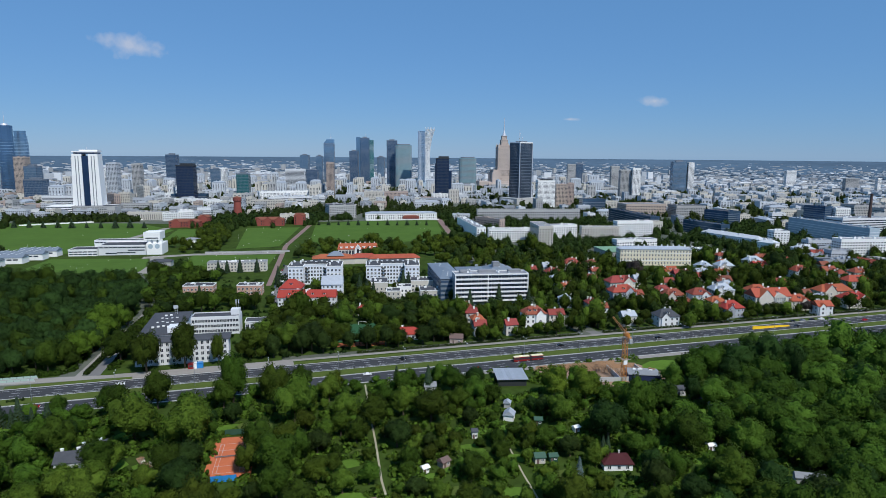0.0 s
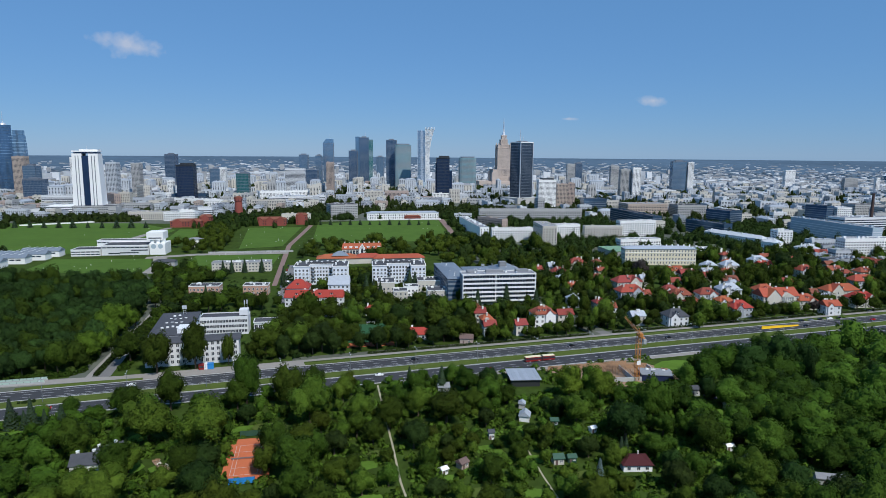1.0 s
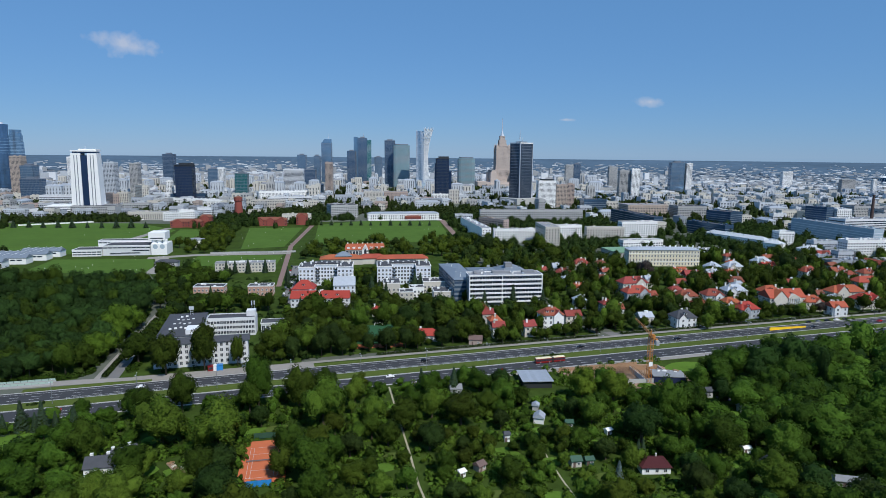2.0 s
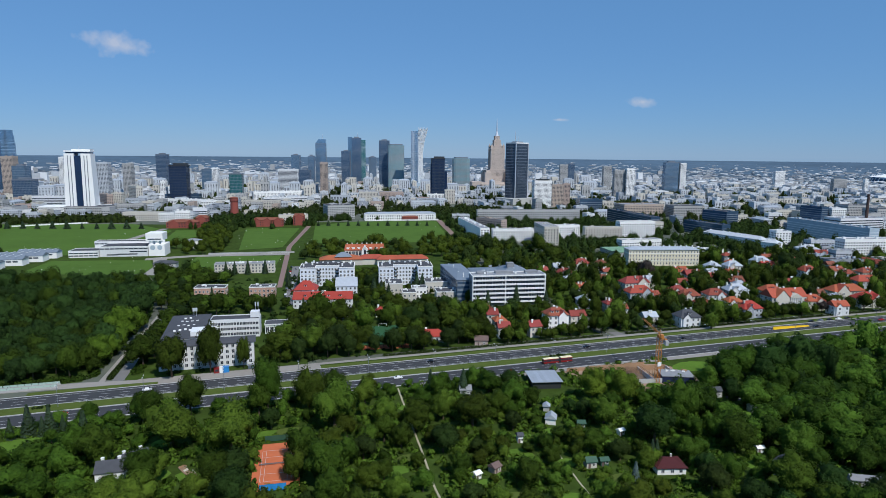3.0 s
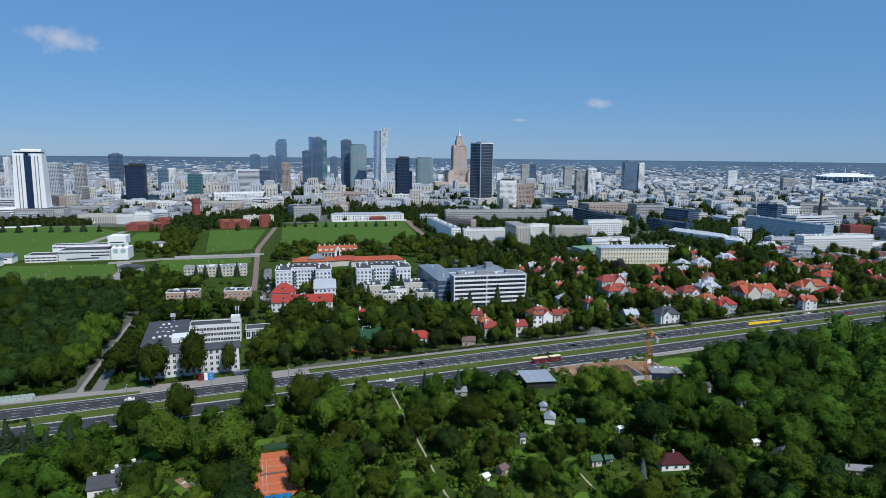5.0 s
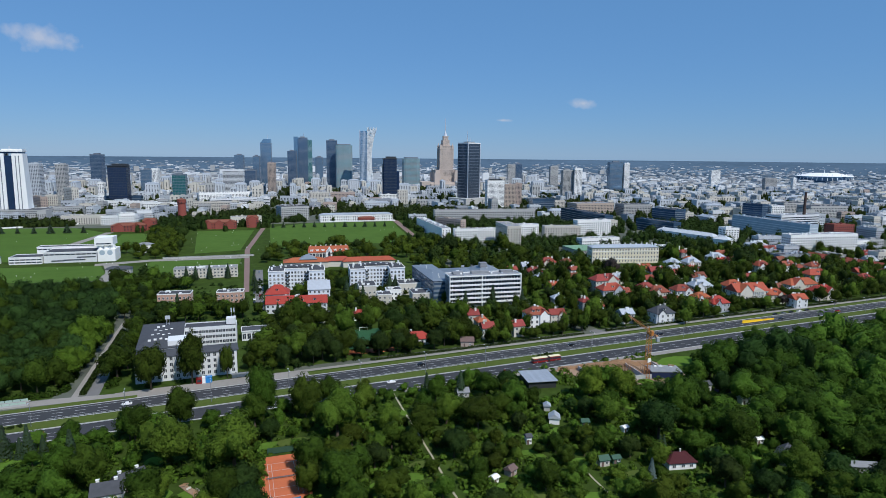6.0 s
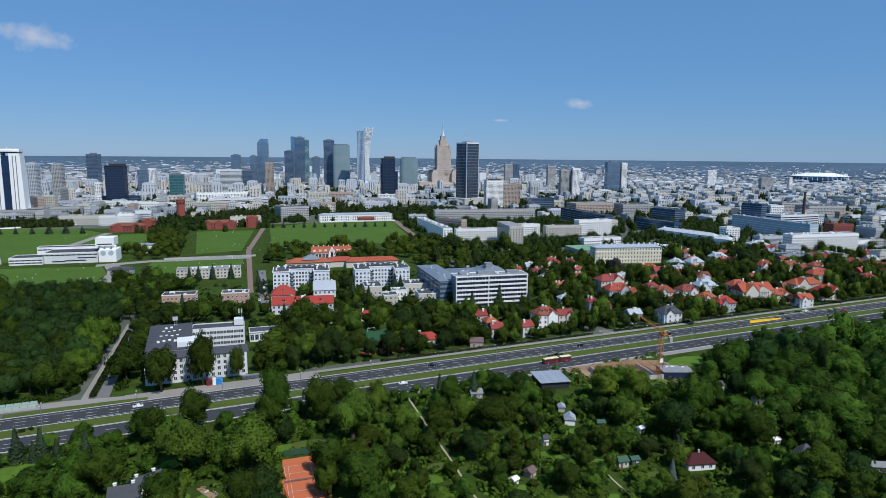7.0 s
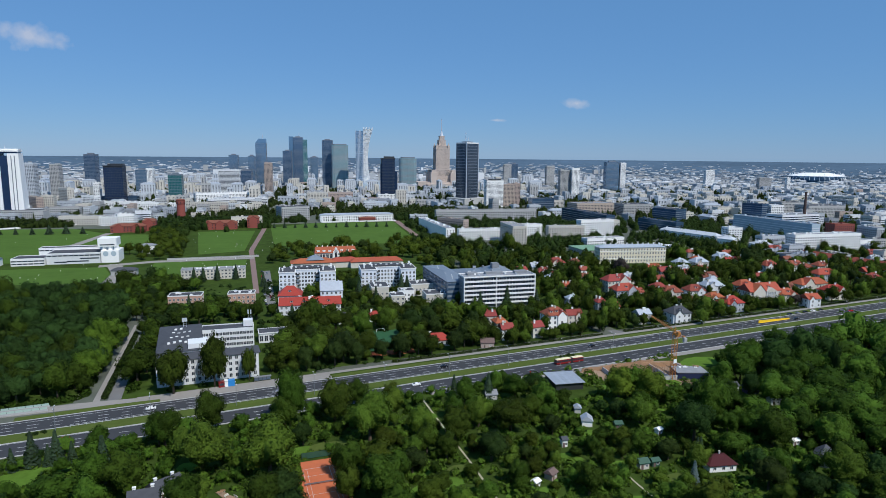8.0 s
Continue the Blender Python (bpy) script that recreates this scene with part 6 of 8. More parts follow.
SPARSE = [broad_crown(70 + i, 340, 0.090, 18, 1.0 if i % 2 else 1.3, [(LEAF, LEAF_DARK, LEAF, LEAF_LIGHT)[i]] * 2) for i in range(4)]
PARK_CROWNS = [broad_crown(100 + i, 1100, 0.050, 30 + 4 * i, 1.0 if i % 2 else 1.2, [(LEAF_PARK, LEAF_PARK, LEAF, LEAF_PARK)[i]] * 2, 3 if i < 2 else 2) for i in range(4)]
COPPER = broad_crown(90, 1200, 0.055, 24, 1.2, [LEAF_COPPER, LEAF_COPPER], 3)
LINDEN_CROWN = broad_crown(33, 2400, 0.040, 36, 1.15, [LINDEN, LINDEN], 3)
SPRUCE = [spruce_crown(i, 1500, [NEEDLE, SHADED_INNER]) for i in range(3)]
SPRUCE_BLUE = spruce_crown(9, 1500, [NEEDLE_BLUE, SHADED_INNER])
TRUNKS = [trunk_mesh(i, 1.0) for i in range(4)]
BARE_TRUNK = Geo()
BARE_TRUNK.cone(0, 0, 0.075, 0.04, -0.1, 0.9, 6)
BARE_TRUNK = BARE_TRUNK.mesh("trunk", [BARK])
SPRUCE_TRUNK = Geo()
SPRUCE_TRUNK.cone(0, 0, 0.022, 0.006, -0.02, 0.9, 7)
SPRUCE_TRUNK = SPRUCE_TRUNK.mesh("trunk", [BARK])
rt = random.Random(3)
TREES = collections.defaultdict(list)        # where trees stand, in 20 m cells


PLACED = []                                  # every tree: place, size, crown, trunk, turn, height, words, group


def place_tree(x, y, r, crown, label, group, tall=1.0):
    """A broad tree of crown radius r at (x, y): the trunk carries the crown about a radius above the ground."""
    PLACED.append((x, y, r, crown, rt.choice(TRUNKS), rt.uniform(0, 360), tall, label, group))
    TREES[int(x // 20), int(y // 20)].append((x, y, r))


def place_spruce(x, y, h, crown, label, wide=1.0):
    root = new("spruce")
    root.empty_display_size = 0.5
    root.matrix_basis = Matrix.LocRotScale((x, y, 0), Euler((0, 0, rt.uniform(0, 6))), (h * wide, h * wide, h))
    tagged(root, label, "tree", "spruces")
    part("trunk", SPRUCE_TRUNK, [], root)
    part("crown", crown, [], root)
    TREES[int(x // 20), int(y // 20)].append((x, y, h * 0.2))


MESH_ARRAYS = {}


def arrays(me):
    """Corners, face sizes, corner indices and material slots of a mesh."""
    if me.name not in MESH_ARRAYS:
        v = np.empty(len(me.vertices) * 3)
        me.vertices.foreach_get("co", v)
        sizes = np.empty(len(me.polygons), dtype=np.int32)
        me.polygons.foreach_get("loop_total", sizes)
        idx = np.empty(len(me.loops), dtype=np.int32)
        me.loops.foreach_get("vertex_index", idx)
        slot = np.empty(len(me.polygons), dtype=np.int32)
        me.polygons.foreach_get("material_index", slot)
        MESH_ARRAYS[me.name] = (v.reshape(-1, 3), sizes, idx, slot, [m.name for m in me.materials])
    return MESH_ARRAYS[me.name]


def joined(name, items, label, category):
    """One mesh of kind stuff out of many placed copies; items are (mesh, matrix, shade)."""
    mats, vs, szs, ids, sls, sh, ns, base = [], [], [], [], [], [], [], 0
    leafy = any(me.name in NORMALS for me, _, _ in items)
    for me, m, shade in items:
        v, sizes, idx, slot, names = arrays(me)
        for nm in names:
            if nm not in mats:
                mats.append(nm)
        table = np.array([mats.index(nm) for nm in names], dtype=np.int32)
        a = np.array(m)
        vs.append(v @ a[:3, :3].T + a[:3, 3])
        if leafy:
            turned = NORMALS[me.name] @ np.linalg.inv(a[:3, :3]) if me.name in NORMALS else np.zeros((len(v), 3))
            ns.append(turned / np.maximum(np.linalg.norm(turned, axis=1), 1e-9)[:, None])
        szs.append(sizes)
        ids.append(idx + base)
        sls.append(table[slot])
        sh.append(np.full(len(v), shade, dtype=np.float32))
        base += len(v)
    v, sizes, idx, slot, sh = np.concatenate(vs), np.concatenate(szs), np.concatenate(ids), np.concatenate(sls), np.concatenate(sh)
    me = bpy.data.meshes.new(name)
    me.vertices.add(len(v))
    me.vertices.foreach_set("co", v.ravel())
    me.loops.add(len(idx))
    me.loops.foreach_set("vertex_index", idx)
    me.polygons.add(len(sizes))
    me.polygons.foreach_set("loop_start", np.concatenate([[0], np.cumsum(sizes)[:-1]]).astype(np.int32))
    for nm in mats:
        me.materials.append(bpy.data.materials[nm])
    me.polygons.foreach_set("material_index", slot)
    me.polygons.foreach_set("use_smooth", np.full(len(sizes), leafy))
    me.attributes.new("shade", 'FLOAT', 'POINT').data.foreach_set("value", sh)
    me.update(calc_edges=True)
    if leafy:
        me.normals_split_custom_set_from_vertices(np.concatenate(ns).tolist())
    return tagged(new(name, me), label, category, kind="stuff")


def height_limit(x, y, r):
    """Keeps trees below the camera's sight lines to the houses and plots behind them."""
    limit = 99.0
    for hx, hy, w, base, reach in VIEW_CORRIDORS:
        if 0 < hy - y < reach and abs(x - hx - (y - hy) * hx / hy * 0.9) < w / 2 + 0.6 * r:
            limit = min(limit, base + max(0.0, hy - y - 0.5 * r) * 112 / hy)
    return limit


def finish_trees(single):
    """The trees nearest to the avenue's south side become things of their own, the rest is joined wood by wood."""
    grown = []
    for x, y, r, crown, trunk, yaw, tall, label, group in PLACED:
        limit = 99.0 if group == "tall yard trees" else height_limit(x, y, r)
        if limit < 2.0:
            continue
        if limit < 2.15 * r * tall:
            tall = limit / (2.15 * r)
            if tall < 0.75:
                r, tall = r * tall / 0.75, 0.75
        if r > 0.9:
            grown.append((x, y, r, crown, trunk, yaw, tall, label, group))
    order = sorted(grown, key=lambda p: math.hypot(p[0] - 40, p[1] - 200) - 12 * p[2])
    for x, y, r, crown, trunk, yaw, tall, label, group in order[:single]:
        root = new("tree")
        root.empty_display_size = 0.5
        root.matrix_basis = Matrix.LocRotScale((x, y, 0), Euler((0, 0, radians(yaw))), (r, r, r * tall))
        tagged(root, label, "tree", group)
        part("trunk", trunk, [], root)
        part("crown", crown, [], root, at=pose(0, 0, 1.0))
    rest = collections.defaultdict(list)
    for x, y, r, crown, trunk, yaw, tall, label, group in order[single:]:
        m = Matrix.LocRotScale((x, y, 0), Euler((0, 0, radians(yaw))), (r * rt.uniform(0.82, 1.12), r, r * tall))
        if y > 460 and crown in COARSE:
            crown = SPARSE[(0, 1, 2, 0, 3, 2)[COARSE.index(crown)]]
        if crown in FINE and math.hypot(x - 60, y - 160) > 260:
            crown = COARSE[(0, 2, 4, 3, 1, 5, 4, 0)[FINE.index(crown)]]
        elif crown in FINE:
            crown = MEDIUM[FINE.index(crown)]
        rest[group].append((crown, m @ pose(0, 0, 1.0), rt.uniform(-1, 1)))
        rest[group].append((BARE_TRUNK, m, 0.0))
    for group, items in rest.items():
        joined(group.replace(" ", "_"), items, "broad leafy " + group + " in full summer leaf", "trees")


def crowded(x, y, r, share=0.75):
    cx, cy = int(x // 20), int(y // 20)
    for i in (cx - 1, cx, cx + 1):
        for j in (cy - 1, cy, cy + 1):
            for tx, ty, tr in TREES[i, j]:
                if (tx - x) ** 2 + (ty - y) ** 2 < (share * (r + tr)) ** 2:
                    return True
    return False


def inside(x, y, pts):
    hit = False
    for (x0, y0), (x1, y1) in zip(pts, pts[1:] + pts[:1]):
        if (y0 > y) != (y1 > y) and x < (x1 - x0) * (y - y0) / (y1 - y0) + x0:
            hit = not hit
    return hit


GARDEN_WEST = [(-82, 280, 3.6), (-78, 288, 4.6), (-71, 291, 5.1), (9, 288, 8.6), (17, 264, 10.4), (-59, 293, 7.4), (12, 240, 7.0), (34, 283, 6.4), (38, 261, 6.4),
               (-54, 238, 7.4), (-62, 226, 6.2), (-31, 228, 7.0), (-24, 232, 7.0), (-93, 259, 8.0), (-77, 240, 5.0), (-94, 244, 7.2), (6, 218, 9.0), (15, 229, 6.4), (6, 204, 6.1), (23, 233, 5.8), (27, 216, 4.7), (28, 201, 5.0)]
GARDEN_MID = [(49, 250, 7.4), (58, 270, 4.9), (54, 229, 6.4), (74, 248, 9.2), (94, 277, 7.0), (128, 257, 7.4), (138, 255, 8.4), (150, 247, 9.2), (128, 230, 8.0), (139, 210, 9.6), (161, 222, 8.8), (188, 240, 7.0), (38, 204, 4.6), (73, 194, 5.4), (59, 186, 5.0),
              (63, 213, 4.2), (86, 219, 4.2), (90, 206, 4.4), (110, 210, 5.2), (117, 202, 4.8), (95, 176, 5.8), (164, 193, 7.6), (142, 194, 5.6), (133, 171, 6.2), (141, 160, 6.0), (157, 160, 7.6)]
GARDEN_EAST = [(231, 260, 9.4), (245, 255, 10.4), (203, 224, 8.6), (260, 250, 10.6), (293, 258, 10.3), (225, 212, 9.5), (322, 259, 11.0), (267, 220, 10.3), (317, 239, 10.6), (241, 188, 10.1), (205, 181, 9.0), (186, 200, 8.0), (160, 146, 7.6), (174, 140, 8.6)]
for x, y, r, tall in ((-61, 293, 6.6, 1.15), (-42, 297, 7.4, 1.35), (-9, 293, 7.6, 1.75), (-13, 286, 6.4, 1.3), (22, 298, 6.6, 1.1), (-47, 264, 10.6, 1.0), (-25, 251, 11.6, 1.0)):
    place_tree(x, y, r, FINE[1 if tall > 1.5 else 6 if tall == 1.0 else 5], "tall leafy tree beside the avenue", "garden trees", tall)
for rows in (GARDEN_WEST, GARDEN_MID, GARDEN_EAST):
    for x, y, r in rows:
        i = rt.randrange(8) if not (120 < x < 156 and y > 235) else 2 + 4 * rt.randrange(2)
        place_tree(x, y, r, LINDEN_CROWN if 120 < x < 156 and y > 235 else FINE[i], "broad leafy tree in full summer leaf among garden plots", "garden trees", rt.uniform(0.85, 1.15))
AVENUE_NORTH = [(-100, 420, 9.0), (13, 402, 7.5), (48, 369, 6.6), (28, 430, 10.3), (2, 366, 8.4), (21, 368, 8.2), (34, 362, 8.4), (45, 372, 6.4), (67, 362, 6.0), (83, 366, 5.9), (112, 386, 10.0), (116, 362, 8.6),
                (128, 358, 6.4), (147, 352, 5.0), (89, 500, 7.6), (121, 440, 9.5), (184, 428, 7.6), (198, 418, 6.0), (180, 358, 5.0), (225, 358, 7.0), (232, 372, 7.6), (286, 340.5, 5.6), (300, 352, 8.0)]
AVENUE_EAST = [(312, 349, 6.0), (319, 345, 4.5), (378, 350, 6.9), (446, 340, 5.8), (392, 448, 9.4), (445, 459, 10.3), (500, 476, 12.7), (480, 485, 9.5), (356, 492, 9.5), (285, 486, 9.6), (339, 534, 9.9), (302, 590, 12.3), (318, 654, 13.1), (300, 700, 13.0), (255, 675, 13.1), (262, 690, 10.0), (230, 650, 10.0)]
for rows in (AVENUE_NORTH, AVENUE_EAST):
    for x, y, r in rows:
        place_tree(x, y, r, rt.choice(FINE if y < 375 else COARSE), "broad leafy tree beside houses along the avenue", "trees north of the avenue", rt.uniform(1.35, 1.5) if x < 0 and y < 356 else rt.uniform(0.9, 1.2))
for x, y, r in ((-93, 383, 8.6), (-89, 396, 6.4), (-89, 426, 11.5), (-83, 444, 8.4), (-87, 410, 7.0)):
    place_tree(x, y, r, LINDEN_CROWN, "large bright green linden at the park edge", "park trees", 1.1)
for x, y, r, tall in ((-54, 350.5, 8.2, 1.5), (-35, 351.5, 7.0, 2.1), (-18, 353.5, 4.2, 2.3), (1, 240, 6.8, 1.0), (-3, 226, 5.4, 1.0)):
    place_tree(x, y, r, FINE[0], "slim leafy tree in front of a white wall", "trees north of the avenue", tall)
for x, y, r in ((-70, 372, 9.6), (-66, 388, 7.0), (-67, 404, 7.0), (-63, 420, 7.0), (-62, 440, 7.4), (-93, 369, 4.6), (-86, 408, 5.4), (-79.5, 455, 6.0)):
    place_tree(x, y, r, FINE[5], BROAD + " beside the park lane", "park trees", 1.1)
place_tree(259, 230, 3.6, FINE[4], "tall columnar dark poplar in the wood", "wood trees", 3.1)
for x, y, r in ((66, 357, 6.4), (78, 358, 5.6), (101, 357, 5.4), (56, 359, 5.0), (109, 360, 6.6), (88, 360, 4.6), (40, 357, 6.0), (28, 358, 6.4), (12, 357, 6.0)):
    place_tree(x, y, r, FINE[4], "dark leafy tree beside the footpath", "trees north of the avenue", 1.15)
for x, y, r in ((-62, 223, 7.5), (-51, 241, 6.6), (-55, 231, 6.0), (-76, 236, 5.2)):
    place_tree(x, y, r, FINE[2], "light green tree beside a white house", "garden trees", 0.9)
for x, y, r, kind, tall in ((34, 430, 9.8, 5, 1.3), (58.5, 405, 6.6, 6, 1.3), (90.5, 526, 7.0, 4, 1.3), (89, 395, 7.4, 4, 1.25), (77, 414, 6.4, 5, 1.2), (140, 402, 7.6, 3, 1.25), (124, 432, 7.4, 4, 1.2), (153, 456, 5.4, 5, 1.2), (171, 460, 4.6, 4, 1.1), (236, 457, 8.0, 5, 1.2), (106, 410, 6.4, 4, 1.2), (238, 617, 9.0, 5, 1.1), (314, 616, 9.5, 5, 1.1)):
    place_tree(x, y, r, FINE[kind], BROAD + " standing tall before houses", "tall yard trees", tall)
place_tree(352, 500, 9.0, COPPER, "dark copper beech among villas", "trees north of the avenue", 1.1)
place_tree(400, 352, 5.0, COPPER, "dark copper-leaved tree beside villas", "trees north of the avenue", 1.0)


def scatter(area, tries, sizes, crowns, label, group, share=0.75, tall=(0.85, 1.2), limit=400):
    xs, ys = [p[0] for p in area], [p[1] for p in area]
    done = 0
    for _ in range(tries):
        if done >= limit:
            break
        x, y = rt.uniform(min(xs), max(xs)), rt.uniform(min(ys), max(ys))
        r = rt.uniform(*sizes)
        if not inside(x, y, area) or not is_free(x, y, r * 0.45) or crowded(x, y, r, share):
            continue
        place_tree(x, y, r, rt.choice(crowns), label, group, rt.uniform(*tall))
        done += 1
    return done

# ---------------------------------------------------------------- garden sheds, court, kiosks
def shed(x, y, w, d, h, yaw, roof, wall, label, category="garden shed", gable=True, name="garden_shed", group="garden sheds"):
    root = thing(name, x, y, 0, yaw, label, category, group)
    g = Geo()
    g.box(-w / 2, w / 2, -d / 2, d / 2, -0.3, h)
    part("wall", g, wall, root)
    g = Geo()
    if gable:
        g.hip(w, d, h, d * 0.48, 0.4, 0, ridge=w + 0.5)
    else:
        g.box(-w / 2 - 0.3, w / 2 + 0.3, -d / 2 - 0.3, d / 2 + 0.3, h, h + 0.25)
    part("roof", g, roof, root)
    part("window", window_mesh(0.9, 0.9), [], root, at=pose(w * 0.22, -d / 2, 1.0))
    g = Geo()
    g.box(-0.45, 0.45, -0.08, 0.05, 0, 1.95)
    part("door", g, SHINGLE, root, at=pose(-w * 0.22, -d / 2, 0))
    if "house" in label and wall is BRIGHT and roof is FELT:
        for sx in (-0.3, 0.28):
            g = Geo()
            g.box(-0.5, 0.5, -0.4, 0.4, h - 0.5, h + d * 0.48 + 0.5)
            g.box(-0.6, 0.6, -0.5, 0.5, h + d * 0.48 + 0.5, h + d * 0.48 + 0.7)
            part("chimney", g, BRIGHT, root, at=pose(sx * w, 0.1 * d, 0))
    keep(x, y - 1.2, w, d + 2.4, yaw, 0.5)
    if "under" not in label and "among" not in label and "long" not in label and x > -50 and y < 345:
        VIEW_CORRIDORS.append((x, y - d / 2, w - 0.4, 1.6, 14))
    return root


def build_garden_house():
    house = thing("garden_house", 129.8, 190.5, 0, -16, "garden house with dark maroon hipped roof and white walls", "garden house")
    g = Geo()
    g.box(-5.4, 5.4, -4.2, 4.2, -0.3, 2.6)
    part("wall", g, BRIGHT, house)
    g = Geo()
    g.hip(10.8, 8.4, 2.6, 2.3, 0.5, 0, ridge=3.4)
    part("roof", g, MAROON, house)
    for x in (-3.4, 0.2, 3.4):
        part("window", window_mesh(1.1, 1.1), [], house, at=pose(x, -4.2, 0.9))
    g = Geo()
    g.box(-0.25, 0.25, -0.25, 0.25, 3.4, 5.5)
    g.box(-0.33, 0.33, -0.33, 0.33, 5.5, 5.65)
    part("chimney", g, CREAM, house, at=pose(1.6, 1.2, 0))
    keep(129.8, 189, 11, 12, -16, 0.5)
    VIEW_CORRIDORS.append((129.8, 186.5, 11, 1.4, 22))


build_garden_house()
for x, y, w, d, h, yaw, roof, wall, label in (
        (103.4, 201.5, 4.0, 3.4, 2.4, -10, GREEN_PAINT, CREAM, "small green-roofed garden shed"), (109.0, 201, 3.2, 2.6, 2.0, -10, GREEN_PAINT, GREEN_PAINT, "dark green shed in a garden"),
        (108, 240.5, 4.8, 4.4, 2.6, 58, ZINC, BRIGHT, "tall white garden cottage with grey gable roof"), (112.5, 253, 3.0, 2.8, 2.4, 60, ZINC, CONCRETE, "small grey garden shed beside a cottage"),
        (86.8, 228, 2.2, 2.6, 3.0, -10, FELT, BRIGHT, "narrow white cottage in a garden"), (59.2, 206.5, 2.6, 2.2, 2.0, 20, BRIGHT, BRIGHT, "white sheet-clad garden shed"),
        (67.4, 209, 3.6, 3.2, 2.2, 25, SHINGLE, TAN, "brown-roofed garden shed beside a plot"), (-66, 249, 9.5, 7, 3.0, -4, FELT, BRIGHT, "white house with dark grey gable roof"),
        (-59.5, 254.5, 10, 6, 3.2, 24, FELT, BRIGHT, "white house wing with dark grey roof"),
        (190, 159, 10, 3.6, 2.3, -30, FELT_PALE, CONCRETE, "long shed with pale felt roof"), (170, 176, 10, 6, 2.8, 25, FELT, CONCRETE, "dark flat-roofed shed among trees"),
        (130.4, 221, 2.6, 2.0, 2.0, 10, BRIGHT, BRIGHT, "tiny white hut in a garden"), (174, 190.5, 3.0, 2.2, 2.0, -10, BRIGHT, BRIGHT, "tiny white hut in a garden"),
        (203.8, 222.8, 5, 3.4, 2.6, -10, FELT_PALE, CONCRETE, "grey garden shed with lean-to"), (206.5, 237.5, 6, 4.6, 3.0, -10, FELT, NAVY, "dark garden shed under tall trees"), (200, 243, 5, 4, 3.0, -10, FELT, CONCRETE, "dark garden shed under tall trees"),
        (84, 283, 5.5, 4.5, 2.6, -14, FELT_PALE, CONCRETE, "low grey workshop beside the road"), (92, 370, 6, 4.4, 3.0, -10, FELT_PALE, CONCRETE, "small grey shed by the villas"), (122.5, 355.5, 8, 5.5, 3.0, -25, SHINGLE, TAN, "brown-roofed shed by the footpath"),
        (118, 232, 3.2, 2.8, 2.3, -20, GREEN_PAINT, GREEN_PAINT, "small dark green garden shed"), (36, 190, 3.0, 2.4, 2.1, 0, SHINGLE, TAN, "small timber shed in a garden")):
    shed(x, y, w, d, h, yaw, roof, wall, label)


def build_roadside():
    kiosk = thing("kiosk", -29.5, 350.6, 0.15, -2, "roadside kiosk with maroon and bright blue halves", "kiosk")
    for x0, x1, h, m in ((-3.8, -1.0, 2.7, BUS_RED), (-0.98, 0.6, 3.0, BRIGHT), (0.62, 3.8, 2.9, BLUE_PAINT)):
        g = Geo()
        g.box(x0, x1, -1.3, 1.3, -0.1, h)
        g.box(x0 - 0.1 if x0 < -3 else x0, x1 + 0.1 if x1 > 3 else x1, -1.5, 1.4, h, h + 0.14)
        part("cabin", g, m, kiosk)
    g = Geo()
    g.box(-3.4, -1.4, -1.36, -1.28, 1.0, 2.1)
    part("hatch", g, WINDOW, kiosk)
    keep(-29.5, 350, 9, 5)
    shelter = thing("bus_shelter", -12, 350.2, 0.15, -2, "grey framed glass bus shelter by the kerb", "bus shelter")
    for i in range(5):
        g = Geo()
        g.box(-0.06, 0.06, -0.06, 0.06, 0, 2.5)
        part("post", g, MULLION, shelter, at=pose(-4 + 2.0 * i, 0.8, 0))
    for i in range(4):
        g = Geo()
        g.box(-0.9, 0.9, -0.03, 0.03, 0.3, 2.2)
        part("pane", g, GLASS_PALE, shelter, at=pose(-3 + 2.0 * i, 0.8, 0))
    g = Geo()
    g.box(-4.3, 4.3, -1.0, 1.1, 2.5, 2.66)
    part("roof", g, FELT_PALE, shelter)
    keep(-12, 350, 10, 4)


build_roadside()


